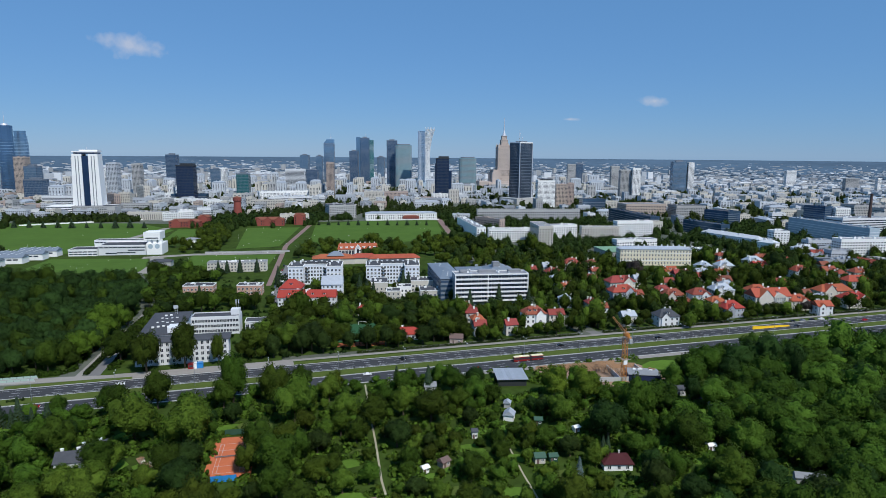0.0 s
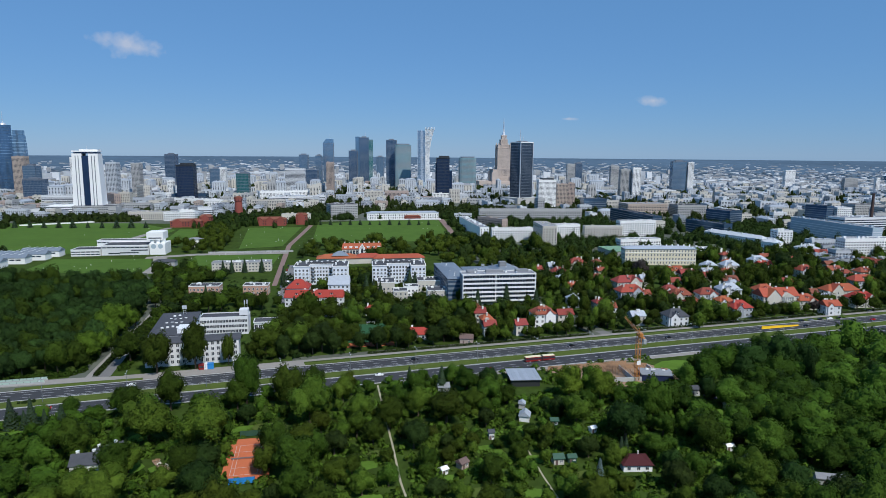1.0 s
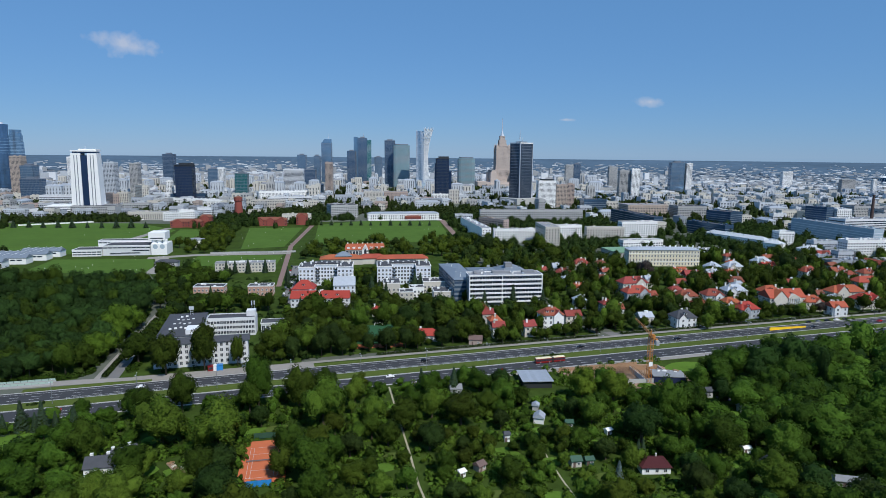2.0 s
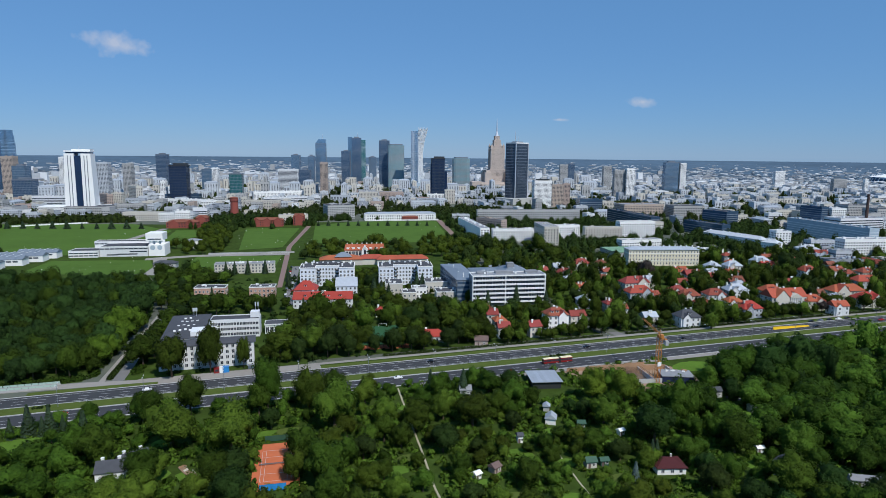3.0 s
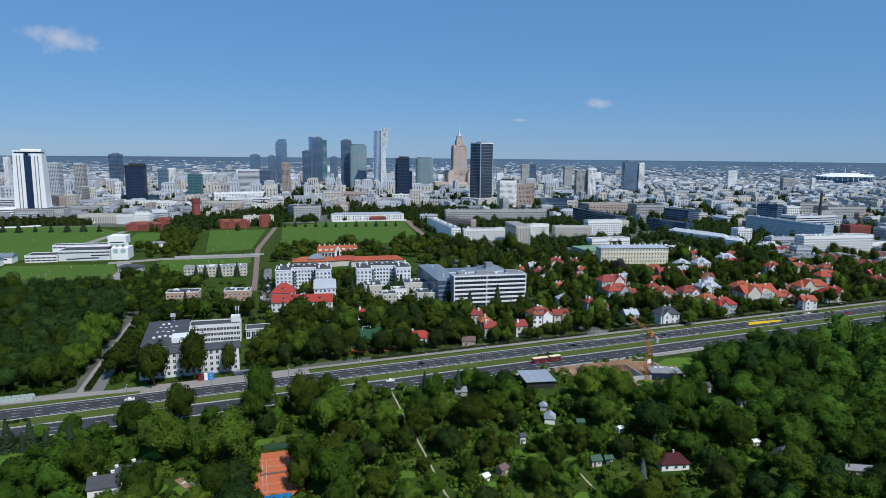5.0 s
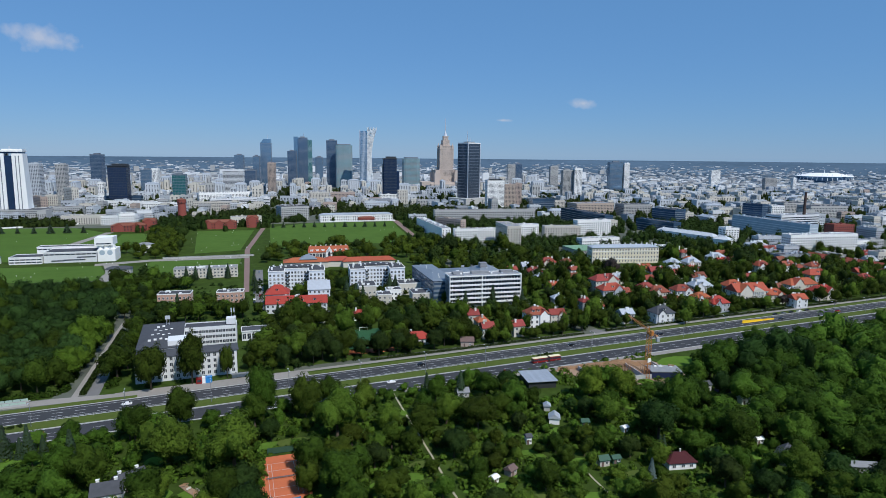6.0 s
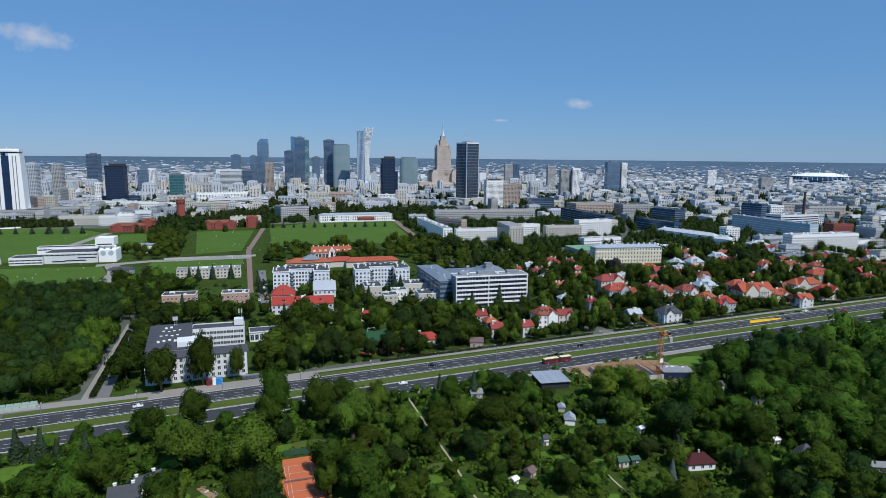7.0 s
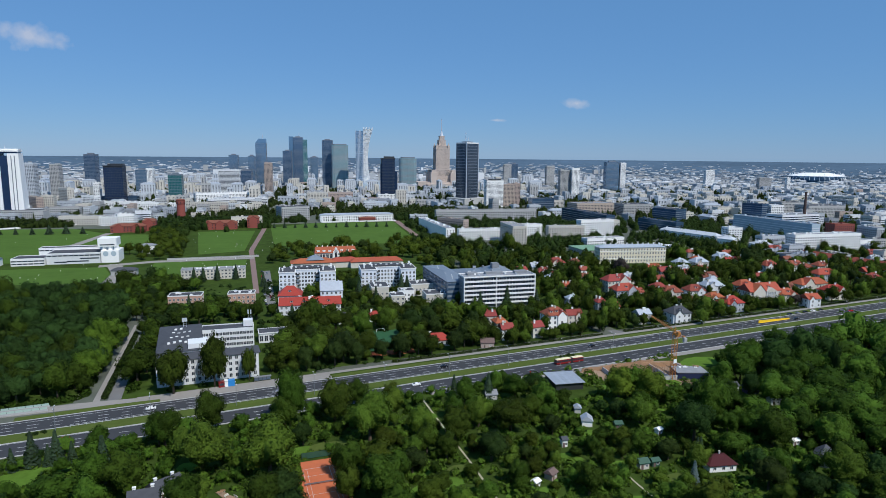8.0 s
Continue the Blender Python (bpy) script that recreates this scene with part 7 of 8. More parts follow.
def build_court():
    g = Geo()
    g.prism([(-8.5, -18), (8.5, -18), (8.5, 18), (-8.5, 18)], -0.1, 0.08)
    ob = setting("tennis_court", g, CLAY, "orange clay tennis court with white lines", "tennis court")
    ob.matrix_basis = pose(-9, 239, 0, 0, 0, -6)
    g = Geo()
    for x in (-5.5, -4.1, 4.1, 5.5):
        g.box(x - 0.06, x + 0.06, -11.9, 11.9, 0.08, 0.10)
    for y in (-11.9, -6.4, 6.4, 11.9):
        g.box(-5.5, 5.5, y - 0.06, y + 0.06, 0.10, 0.115)
    lines = setting("court_line", g, MARKING, "white tennis court lines", "court lines")
    lines.matrix_basis = pose(-9, 239, 0, 0, 0, -6)
    keep(-9, 240, 14, 36, -6, -1.0)
    VIEW_CORRIDORS.append((-11, 221, 13, 0.5, 22))
    net = thing("tennis_net", -9, 239, 0.08, -6, "low dark tennis net on two posts", "tennis net")
    for s in (-1, 1):
        g = Geo()
        g.cone(0, 0, 0.05, 0.05, 0, 1.1, 6)
        part("post", g, DARK_METAL, net, at=pose(s * 6.2, 0, 0))
    g = Geo()
    g.box(-6.2, 6.2, -0.01, 0.01, 0.45, 0.95)
    part("mesh", g, MULLION, net)
    for x, y, m, label, w in ((-4.5, 258.5, GREEN_PAINT, "dark green windscreen at the court end", 15), (-11.5, 220.5, BLUE_PAINT, "blue tarpaulin windscreen at the court end", 9)):
        root = thing("windscreen", x, y, 0, -6, label, "windscreen", "windscreens")
        for i in range(5):
            g = Geo()
            g.cone(0, 0, 0.06, 0.06, -0.2, 2.8, 6)
            part("post", g, DARK_METAL, root, at=pose(-w / 2 + w * i / 4, 0.1, 0))
        g = Geo()
        for i in range(12):
            a, b = -w / 2 + w * i / 12, -w / 2 + w * (i + 1) / 12
            s0, s1 = 0.12 * math.sin(i * 1.7), 0.12 * math.sin((i + 1) * 1.7)
            g.face([(a, s0 - 0.1, 0.3), (b, s1 - 0.1, 0.3), (b, s1 * 0.4 - 0.05, 2.7), (a, s0 * 0.4 - 0.05, 2.7)])
        part("sheet", g, m, root)
    # school pitch with goal and red run-up
    g = Geo()
    g.prism([(50, 376), (80, 372), (90, 412), (60, 416)], -0.1, 0.08)
    setting("sports_pitch", g, TURF, "dark green school sports pitch", "sports pitch")
    g = Geo()
    g.prism([(48, 366), (78, 362), (79.6, 370), (49.6, 374)], -0.1, 0.09)
    setting("running_strip", g, CLAY, "red run-up strip beside the pitch", "sports pitch")
    keep(69, 392, 22, 44, -8, -2)
    goal = thing("goal", 73, 411, 0, -8, "white football goal at the pitch end", "goal")
    for s in (-1, 1):
        g = Geo()
        g.cone(0, 0, 0.10, 0.10, 0, 2.2, 6)
        part("post", g, BRIGHT, goal, at=pose(s * 2.6, 0, 0))
    g = Geo()
    g.bar((-2.7, 0, 2.25), (2.7, 0, 2.25), 0.10)
    part("crossbar", g, BRIGHT, goal)


build_court()

# garage with a flat metal roof beside the avenue
root = thing("roadside_hall", 127.5, 284, 0, -14, "low roadside hall with flat pale metal roof", "hall")
g = Geo()
g.box(-7.2, 7.2, -7.6, 7.6, -0.3, 3.7)
part("wall", g, DARK_METAL, root)
for i in range(8):
    g = Geo()
    g.box(-8 + 2.0 * i, -8 + 2.0 * i + 1.94, -8.6, 8.6, 3.7, 3.95)
    part("roof_sheet", g, ZINC, root)
g = Geo()
g.box(-8.1, 8.1, 8.6, 8.9, 3.5, 4.2)
part("fascia", g, DARK_METAL, root)
keep(127.5, 280, 17, 26, -14, 0.5)
VIEW_CORRIDORS.append((127, 268, 18, 1.5, 40))


# ---------------------------------------------------------------- building site and crane
def build_site():
    g = Geo()
    pts = [(146, 297), (170, 298), (196, 294), (206, 290), (212, 274), (206, 258), (176, 256), (158, 268), (148, 284)]
    g.prism(pts, -0.1, 0.08)
    setting("site_ground", g, SAND, "bare sandy earth of a building site", "ground")
    keep(186, 280, 70, 32, -6, -1)
    VIEW_CORRIDORS.append((190, 264, 34, 2.0, 30))
    root = thing("foundation", 178, 276, 0, -12, "concrete basement walls with raw timber formwork", "foundation")
    for x, y, w, d in ((0, 12, 44, 0.5), (0, -8, 44, 0.5), (-22, 2, 0.5, 20), (22, 2, 0.5, 20), (6, 2, 0.4, 20)):
        g = Geo()
        g.box(x - w / 2, x + w / 2, y - d / 2, y + d / 2, -0.1, 2.4)
        part("wall", g, CONCRETE, root)
    for i in range(40):
        g = Geo()
        g.box(-0.55, 0.55, -0.09, 0.09, 0, rng.uniform(2.6, 3.4))
        part("plank", g, TIMBER, root, at=pose(-21.5 + 1.1 * i, 11.5, 0, 0, 0, rng.uniform(-3, 3)))
    for i in range(22):
        g = Geo()
        g.box(-0.12, 0.12, -0.12, 0.12, 0, 3.2)
        part("prop", g, TIMBER, root, at=pose(6.8 + 1.4 * (i % 11), -2 + 6 * (i // 11), 0))
    for i in range(0, 12, 4):
        g = Geo()
        g.box(-0.15, 0.15, -7, 7, 3.2, 3.5)
        part("beam", g, TIMBER, root, at=pose(6.8 + 1.4 * i, 2, 0))
    root = thing("site_hoarding", 196, 267, 0, -24, "navy sheeted basement wall with cluttered grey slab on top", "hoarding")
    g = Geo()
    g.box(-8, 8, -5, 5, -0.1, 3.6)
    part("wall", g, NAVY, root)
    g = Geo()
    g.box(-8.3, 8.3, -5.3, 5.3, 3.6, 3.95)
    part("slab", g, FELT_PALE, root)
    for i in range(9):
        g = Geo()
        g.box(-rng.uniform(0.5, 1.5), rng.uniform(0.4, 1.2), -0.3, 0.3, 0, rng.uniform(0.3, 0.9))
        part("formwork_panel", g, rng.choice([TIMBER, CONCRETE, BRIGHT]), root, at=pose(rng.uniform(-7, 7), rng.uniform(1, 4.6), 3.95, 0, 0, rng.uniform(0, 180)))
    for i in range(7):
        pile = thing("plank_pile", 152 + 6.5 * i, 294 - 1.2 * i + rng.uniform(-1, 1), 0.08, rng.uniform(-30, 30), "small pile of raw planks on bare earth", "plank pile", "plank piles")
        for k in range(4):
            g = Geo()
            g.box(-1.6, 1.6, -0.15, 0.15, 0, 0.18)
            part("plank", g, TIMBER, pile, at=pose(rng.uniform(-0.2, 0.2), -0.6 + 0.4 * k, 0.0, 0, 0, rng.uniform(-4, 4)))
    fence = thing("formwork_fence", 172, 293.5, 0, -4, "raw timber board fence along the building site", "fence")
    for i in range(44):
        g = Geo()
        g.box(-0.5, 0.5, -0.05, 0.05, 0, rng.uniform(1.8, 2.3))
        part("board", g, TIMBER, fence, at=pose(-24 + 1.08 * i, 0.3 * math.sin(i * 0.4), 0, 0, 0, rng.uniform(-4, 4)))
    for i in range(9):
        rack = thing("timber_frame", 172 + 1.6 * i, 283 - 0.4 * i, 0.05, -12, "raw timber shoring frame in a basement pit", "timber frame", "timber frames")
        for q in (-2.4, 0, 2.4):
            g = Geo()
            g.box(-0.12, 0.12, q - 0.12, q + 0.12, 0, 3.0)
            part("post", g, TIMBER, rack)
        g = Geo()
        g.box(-0.1, 0.1, -3.0, 3.0, 3.0, 3.25)
        part("beam", g, TIMBER, rack)
    # tower crane
    crane = thing("tower_crane", 184, 266.5, 0, 0, "small orange lattice tower crane with its jib", "crane")
    top = 24.6
    for sx in (-0.95, 0.95):
        for sy in (-0.95, 0.95):
            g = Geo()
            g.bar((sx, sy, -0.2), (sx, sy, top), 0.17)
            part("mast_chord", g, CRANE_PAINT, crane)
    k = 0
    z = 0.0
    while z < top - 1.4:
        a, b = (-0.95, 0.95) if k % 2 else (0.95, -0.95)
        for p, q in (((a, -0.95, z), (b, -0.95, z + 1.5)), ((a, 0.95, z), (b, 0.95, z + 1.5)), ((-0.95, a, z), (-0.95, b, z + 1.5)), ((0.95, a, z), (0.95, b, z + 1.5))):
            g = Geo()
            g.bar(p, q, 0.085)
            part("brace", g, CRANE_PAINT, crane)
        z += 1.5
        k += 1
    way = Vector((0.36, 0.93, 0.0)).normalized()
    side = Vector((way.y, -way.x, 0))
    base = Vector((0, 0, top + 1.0))
    tip = base + way * 31 + Vector((0, 0, 0.6))
    tail = base - way * 11
    for off, up in ((0.6, 0), (-0.6, 0), (0, 1.3)):
        g = Geo()
        g.bar(base + side * off + Vector((0, 0, up)), tip + side * off * 0.6 + Vector((0, 0, up * 0.3)), 0.16)
        part("jib_chord", g, CRANE_PAINT, crane)
    for i in range(18):
        p = base.lerp(tip, i / 18)
        q = base.lerp(tip, (i + 1) / 18)
        s = 0.6 if i % 2 else -0.6
        g = Geo()
        g.bar(p + side * s, (p + q) / 2 + Vector((0, 0, 1.25 * (1 - i / 24))), 0.08)
        g.bar((p + q) / 2 + Vector((0, 0, 1.25 * (1 - i / 24))), q + side * s, 0.08)
        part("jib_brace", g, CRANE_PAINT, crane)
    g = Geo()
    g.bar(base + side * 0.6, tail + side * 0.6, 0.14)
    g.bar(base - side * 0.6, tail - side * 0.6, 0.14)
    part("counter_jib", g, CRANE_PAINT, crane)
    g = Geo()
    g.box(-0.5, 0.5, 0.8, 2.2, 0.1, 1.0)
    g.box(-0.7, 0.7, 6.5, 8.6, 0.1, 1.5)
    part("winch_housing", g, CRANE_PAINT, crane, at=Matrix.Translation(tail) @ pose(0, 0, 0, 0, 0, -21))
    g = Geo()
    g.box(-0.7, 0.7, -1.0, 1.0, -1.8, 0.5)
    part("counterweight", g, CONCRETE, crane, "grey concrete counterweight blocks", at=Matrix.Translation(tail) @ pose(0, 0, 0, 0, 0, -21))
    g = Geo()
    g.box(-0.9, 0.9, -0.9, 0.9, top - 0.2, top + 1.2)
    g.bar((0, 0, top + 1), (0, 0, top + 4.0), 0.25)
    part("slewing_head", g, CRANE_PAINT, crane)
    g = Geo()
    g.box(0.9, 2.2, -0.7, 0.9, top - 1.2, top + 0.9)
    part("cab", g, CRANE_PAINT, crane)
    for end in (tip, tail):
        g = Geo()
        g.bar(Vector((0, 0, top + 3.9)), base.lerp(end, 0.8) + Vector((0, 0, 0.6)), 0.05)
        part("tie_bar", g, CRANE_PAINT, crane)
    g = Geo()
    g.box(-1.1, 1.1, -1.15, -1.0, 9.4, 11.6)
    part("sign_board", g, BRIGHT, crane, "white board on the mast")


build_site()


# ---------------------------------------------------------------- along the avenue
def avenue(x, v):
    return v + SLOPE * x


def build_lamp():
    lamp = thing("street_lamp", -100, avenue(-100, 322.2), 0.15, -1.3, "tall grey street lamp with two arms on the median", "street lamp", "street lamps")
    g = Geo()
    g.cone(0, 0, 0.13, 0.08, 0, 10.5, 8)
    part("pole", g, MULLION, lamp)
    for s in (-1, 1):
        g = Geo()
        g.bar((0, 0, 10.3), (0, s * 2.0, 10.9), 0.06, n=6)
        part("arm", g, MULLION, lamp)
        g = Geo()
        g.box(-0.2, 0.2, s * 2.0 - 0.45, s * 2.0 + 0.45, 10.82, 11.0)
        part("lamp_head", g, MULLION_PALE, lamp)
    return lamp


lamp = build_lamp()
for i in range(1, 19):
    x = -100 + 36.0 * i
    copy_thing(lamp, pose(x, avenue(x, 322.2), 0.15, 0, 0, -1.3))


def build_fence():
    root = thing("median_fence", 100, avenue(100, 325.6), 0.16, -1.26, "low pale metal fence along the grass median", "fence")
    post = Geo()
    post.box(-0.04, 0.04, -0.04, 0.04, -0.1, 1.1)
    pm = post.mesh("post", [MULLION_PALE])
    for i in range(131):
        part("post", pm, [], root, at=pose(-195 + 3.0 * i, 0, 0))
    for z in (0.5, 1.02):
        g = Geo()
        g.box(-195, 195, -0.03, 0.03, z, z + 0.07)
        part("rail", g, MULLION_PALE, root)


build_fence()


def wheel(parent, x, y, r=0.33, w=0.22):
    g = Geo()
    n = 12
    g.v.extend([(x + r * math.cos(6.283 * i / n), y + s * w / 2, r + r * math.sin(6.283 * i / n)) for s in (-1, 1) for i in range(n)])
    g.f.extend([(i, (i + 1) % n, n + (i + 1) % n, n + i) for i in range(n)] + [tuple(range(n)), tuple(range(2 * n - 1, n - 1, -1))])
    g.m.extend([0] * (n + 2))
    tyre = part("wheel", g, RUBBER, parent)
    side = 1 if y > 0 else -1
    g = Geo()
    g.v.extend([(x + 0.6 * r * math.cos(6.283 * i / 8), y + side * (w / 2 + 0.012), r + 0.6 * r * math.sin(6.283 * i / 8)) for i in range(8)] + [(x, y + side * (w / 2 + 0.03), r)])
    g.f.extend([(i, (i + 1) % 8, 8) for i in range(8)])
    g.m.extend([0] * 8)
    part("rim", g, MULLION_PALE, tyre)


def car(x, y, yaw, paint, label, tall=1.0):
    root = thing("car", x, y, 0.055, yaw, label, "car", "cars")
    side = [(-2.15, 0.35), (-2.2, 0.75), (-1.95, 0.92), (-1.45, 0.98), (-0.75, 1.42 * tall), (0.75, 1.45 * tall), (1.45, 0.98), (2.1, 0.85), (2.2, 0.5), (2.15, 0.35)]
    g = Geo()
    n = len(side)
    for s, f in ((-1, 1.0), (1, 1.0)):
        g.v.extend([(a, s * (0.88 if z < 1.0 else 0.68), z) for a, z in side])
    g.f.extend([(i, n + i, n + (i + 1) % n, (i + 1) % n) for i in range(n)] + [tuple(range(n)), tuple(range(2 * n - 1, n - 1, -1))])
    g.m.extend([0] * (n + 2))
    part("body", g, paint, root)
    top = 1.42 * tall
    for s in (-1, 1):
        g = Geo()
        g.face([(-1.3, s * 0.87, 1.0), (1.3, s * 0.87, 1.0), (0.72, s * 0.70, top - 0.06), (-0.72, s * 0.70, top - 0.06)])
        part("side_window", g, WINDOW, root)
    for a, b in ((1.46, 0.80), (-1.46, -0.80)):
        g = Geo()
        g.face([(a * 1.02, -0.72, 1.0), (a * 1.02, 0.72, 1.0), (b * 1.02, 0.62, top), (b * 1.02, -0.62, top)])
        part("windscreen", g, WINDOW, root)
    for px in (-1.35, 1.35):
        for py in (-0.82, 0.82):
            wheel(root, px, py)
    for py in (-0.6, 0.6):
        g = Geo()
        g.box(2.14, 2.22, py - 0.2, py + 0.2, 0.58, 0.74)
        part("headlight", g, BRIGHT, root)
    return root


CARS = [(82, 331.8, 180, CAR_BLACK, "black estate car driving on the avenue", 1.15), (58, 313.2, 0, CAR_WHITE, "white hatchback driving on the avenue", 1.0), (181, 329.4, 180, CAR_BLACK, "dark saloon car driving on the avenue", 1.0),
        (360, 322.6, 180, CAR_BLACK, "dark saloon car driving on the avenue", 1.0), (398, 301.0, 0, CAR_BLACK, "dark hatchback driving on the avenue", 1.0), (421, 321.5, 180, CAR_RED, "red hatchback driving on the avenue", 1.0),
        (-64, 334.5, 180, CAR_WHITE, "white saloon car driving on the avenue", 1.0), (-96, 314.4, 0, CAR_RED, "small red car driving on the avenue", 1.0), (250, 326.5, 180, CAR_BLACK, "dark saloon car driving on the avenue", 1.0),
        (-8, 331.4, 180, CAR_SILVER, "silver saloon car driving on the avenue", 1.0), (300, 303.2, 0, CAR_SILVER, "silver hatchback driving on the avenue", 1.0)]
for x, y, yaw, paint, label, tall in CARS:
    car(x, y, yaw - 1.3, paint, label, tall)
for i in range(14):
    car(15.6 + 0.131 * 11.5 * i + (0 if i % 3 else 4.6), 505 + 11.5 * i, 82, (CAR_SILVER, CAR_BLACK, CAR_WHITE, CAR_RED)[i % 4], "parked car in the residential street")
for i in range(5):
    car(368 + 8.5 * i, avenue(368, 341.5) - 0.19 * i, -1.3, (CAR_BLACK, CAR_SILVER, CAR_BLACK, CAR_WHITE, CAR_BLACK)[i], "parked car beside the villas")


def build_bus():
    root = thing("articulated_bus", 150.5, avenue(150.5, 314.1), 0.055, -1.3, "red articulated city bus with cream roof", "bus")
    for x0, x1, nm in ((-9.0, 0.6, "rear_section"), (1.8, 9.0, "front_section")):
        g = Geo()
        g.box(x0, x1, -1.26, 1.26, 0.35, 1.25, 0)
        g.box(x0 + 0.02, x1 - 0.02, -1.24, 1.24, 1.25, 2.3, 1)
        g.box(x0, x1, -1.26, 1.26, 2.3, 2.75, 0)
        g.box(x0 + 0.1, x1 - 0.1, -1.2, 1.2, 2.75, 3.0, 2)
        n = part(nm, g, [BUS_RED, WINDOW, BUS_CREAM], root)
        for i in range(int((x1 - x0) / 1.5)):
            for s in (-1, 1):
                gp = Geo()
                gp.box(x0 + 1.5 * i, x0 + 1.5 * i + 0.14, s * 1.25 - 0.02, s * 1.25 + 0.02, 1.25, 2.3)
                part("pillar", gp, BUS_RED, n)
        gp = Geo()
        gp.box((x0 + x1) / 2 - 1.2, (x0 + x1) / 2 + 1.2, -0.8, 0.8, 3.0, 3.25)
        part("roof_unit", gp, BUS_CREAM, n)
    g = Geo()
    for i in range(6):
        e = 0.06 * (i % 2)
        g.box(0.6 + 0.2 * i, 0.8 + 0.2 * i, -1.18 - e, 1.18 + e, 0.5, 2.85 + e)
    part("bellows", g, RUBBER, root)
    for px in (-6.4, -0.8, 6.0):
        for py in (-1.1, 1.1):
            wheel(root, px, py, 0.48, 0.3)


build_bus()
root = thing("yellow_screen", 341, avenue(341, 333.6), 0.05, -1.3, "long bright yellow screen beside the carriageway", "screen")
for i in range(13):
    g = Geo()
    g.box(-1.18, 1.18, -0.12, 0.12, 0, 1.9 - 0.09 * i, 0)
    g.box(-1.2, 1.2, -0.7, 0.7, -0.05, 0.2, 0)
    part("panel", g, YELLOW, root, at=pose(-14.4 + 2.4 * i, 0, 0))
root = thing("underpass_ramp", -118, 354, 0, -2, "underpass ramp with pale green glass parapet", "ramp")
g = Geo()
g.box(-16, 12, -2.4, -2.0, -0.2, 1.0)
g.box(-16, 12, 2.0, 2.4, -0.2, 1.0)
part("parapet", g, CONCRETE, root)
for i in range(9):
    for s in (-1, 1):
        g = Geo()
        g.box(-1.45, 1.45, -0.04, 0.04, 0, 1.0)
        part("glass_panel", g, GREEN_PANEL, root, at=pose(-14.5 + 3.1 * i, 2.2 * s, 1.0))
g = Geo()
g.box(-16, 10, -1.9, 1.9, 0.0, 0.2)
part("deck", g, DARK_METAL, root)
keep(-118, 354, 32, 6)

root = thing("banner_pillar", 113.4, 293.6, 0, -10, "slim red roadside sign on a post", "sign")
g = Geo()
g.box(-0.07, 0.07, -0.07, 0.07, -0.2, 6.2)
part("post", g, DARK_METAL, root)
g = Geo()
g.box(-0.35, 0.35, -0.12, 0.12, 3.4, 6.0)
part("panel", g, CAR_RED, root)
g = Geo()
g.prism([(-44, 248), (-42, 248.5), (-39.6, 244), (-37.2, 241), (-36.2, 237.5), (-37, 234), (-39.4, 235), (-39.6, 239), (-41.8, 243)], -0.1, 0.31)
setting("play_ground", g, SAND, "trodden sandy play area between trees", "ground")
keep(-41, 242, 9, 18, 25, 0)
for i, (x, y) in enumerate(((-42.6, 246.4), (-40.8, 243.6), (-39.2, 239.8), (-38.0, 242.0), (-41.6, 247.4), (-38.4, 236.6))):
    bench = thing("garden_bench", x, y, 0.31, 40 * i, "weathered pale wooden bench on sandy ground", "bench", "benches")
    for sx in (-0.6, 0.6):
        g = Geo()
        g.box(sx - 0.06, sx + 0.06, -0.2, 0.2, 0, 0.42)
        part("leg", g, CONCRETE, bench)
    g = Geo()
    g.box(-0.9, 0.9, -0.25, 0.25, 0.42, 0.5)
    part("seat", g, CREAM if i % 2 else TIMBER, bench)
    g = Geo()
    g.box(-0.9, 0.9, 0.22, 0.27, 0.55, 0.9)
    part("backrest", g, CREAM if i % 2 else TIMBER, bench)
root = thing("play_slide", -37.6, 235.6, 0.3, 30, "small red and blue play slide on sand", "slide")
for s in (-0.5, 0.5):
    g = Geo()
    g.bar((s, 0, 0), (s, 0, 2.2), 0.07)
    part("post", g, CAR_RED, root)
g = Geo()
g.face([(-0.5, 0, 1.7), (0.5, 0, 1.7), (0.5, -3, 0.2), (-0.5, -3, 0.2)])
g.face([(-0.5, 0, 1.6), (-0.5, -3, 0.1), (0.5, -3, 0.1), (0.5, 0, 1.6)])
part("chute", g, BLUE_PAINT, root)
g = Geo()
g.box(-0.6, 0.6, 0, 1.2, 1.6, 1.75)
part("platform", g, CAR_RED, root)

# ---------------------------------------------------------------- scattered trees, shrubs and woods
EAST_WOOD = [(178, 246), (205, 268), (232, 275), (262, 279), (430, 268), (430, 200), (230, 110), (150, 120), (170, 180)]
GARDENS = [(-125, 225), (-125, 303), (100, 299), (116, 272), (160, 262), (180, 245), (175, 180), (150, 120), (40, 160)]
PARK = [(-185, 359), (-95, 360), (-80, 470), (-84, 560), (-110, 600), (-200, 625), (-280, 650)]
PARK_EDGE = [(-70, 395), (-62, 380), (-62, 470), (20, 470), (10, 500), (-60, 560), (-20, 600), (-60, 640), (-88, 640), (-78, 500)]
SCHOOLS = [(-8, 355), (140, 352), (150, 420), (148, 520), (160, 600), (170, 680), (50, 640), (22, 500), (14, 440)]
VILLAGE = [(140, 352), (770, 339), (770, 500), (640, 560), (470, 620), (440, 550), (370, 560), (360, 640), (250, 620), (218, 500), (214, 420), (150, 425)]
BELT = [(50, 700), (180, 650), (180, 540), (260, 540), (330, 640), (350, 720), (300, 790), (66, 792)]
BELT_WEST = [(-110, 770), (-30, 765), (-20, 1000), (-60, 1010), (-60, 860), (-90, 840)]
scatter(EAST_WOOD, 6000, (5.0, 9.0), FINE, BROAD + " in a dense wood", "wood trees", 0.52, (0.85, 1.2), 300)
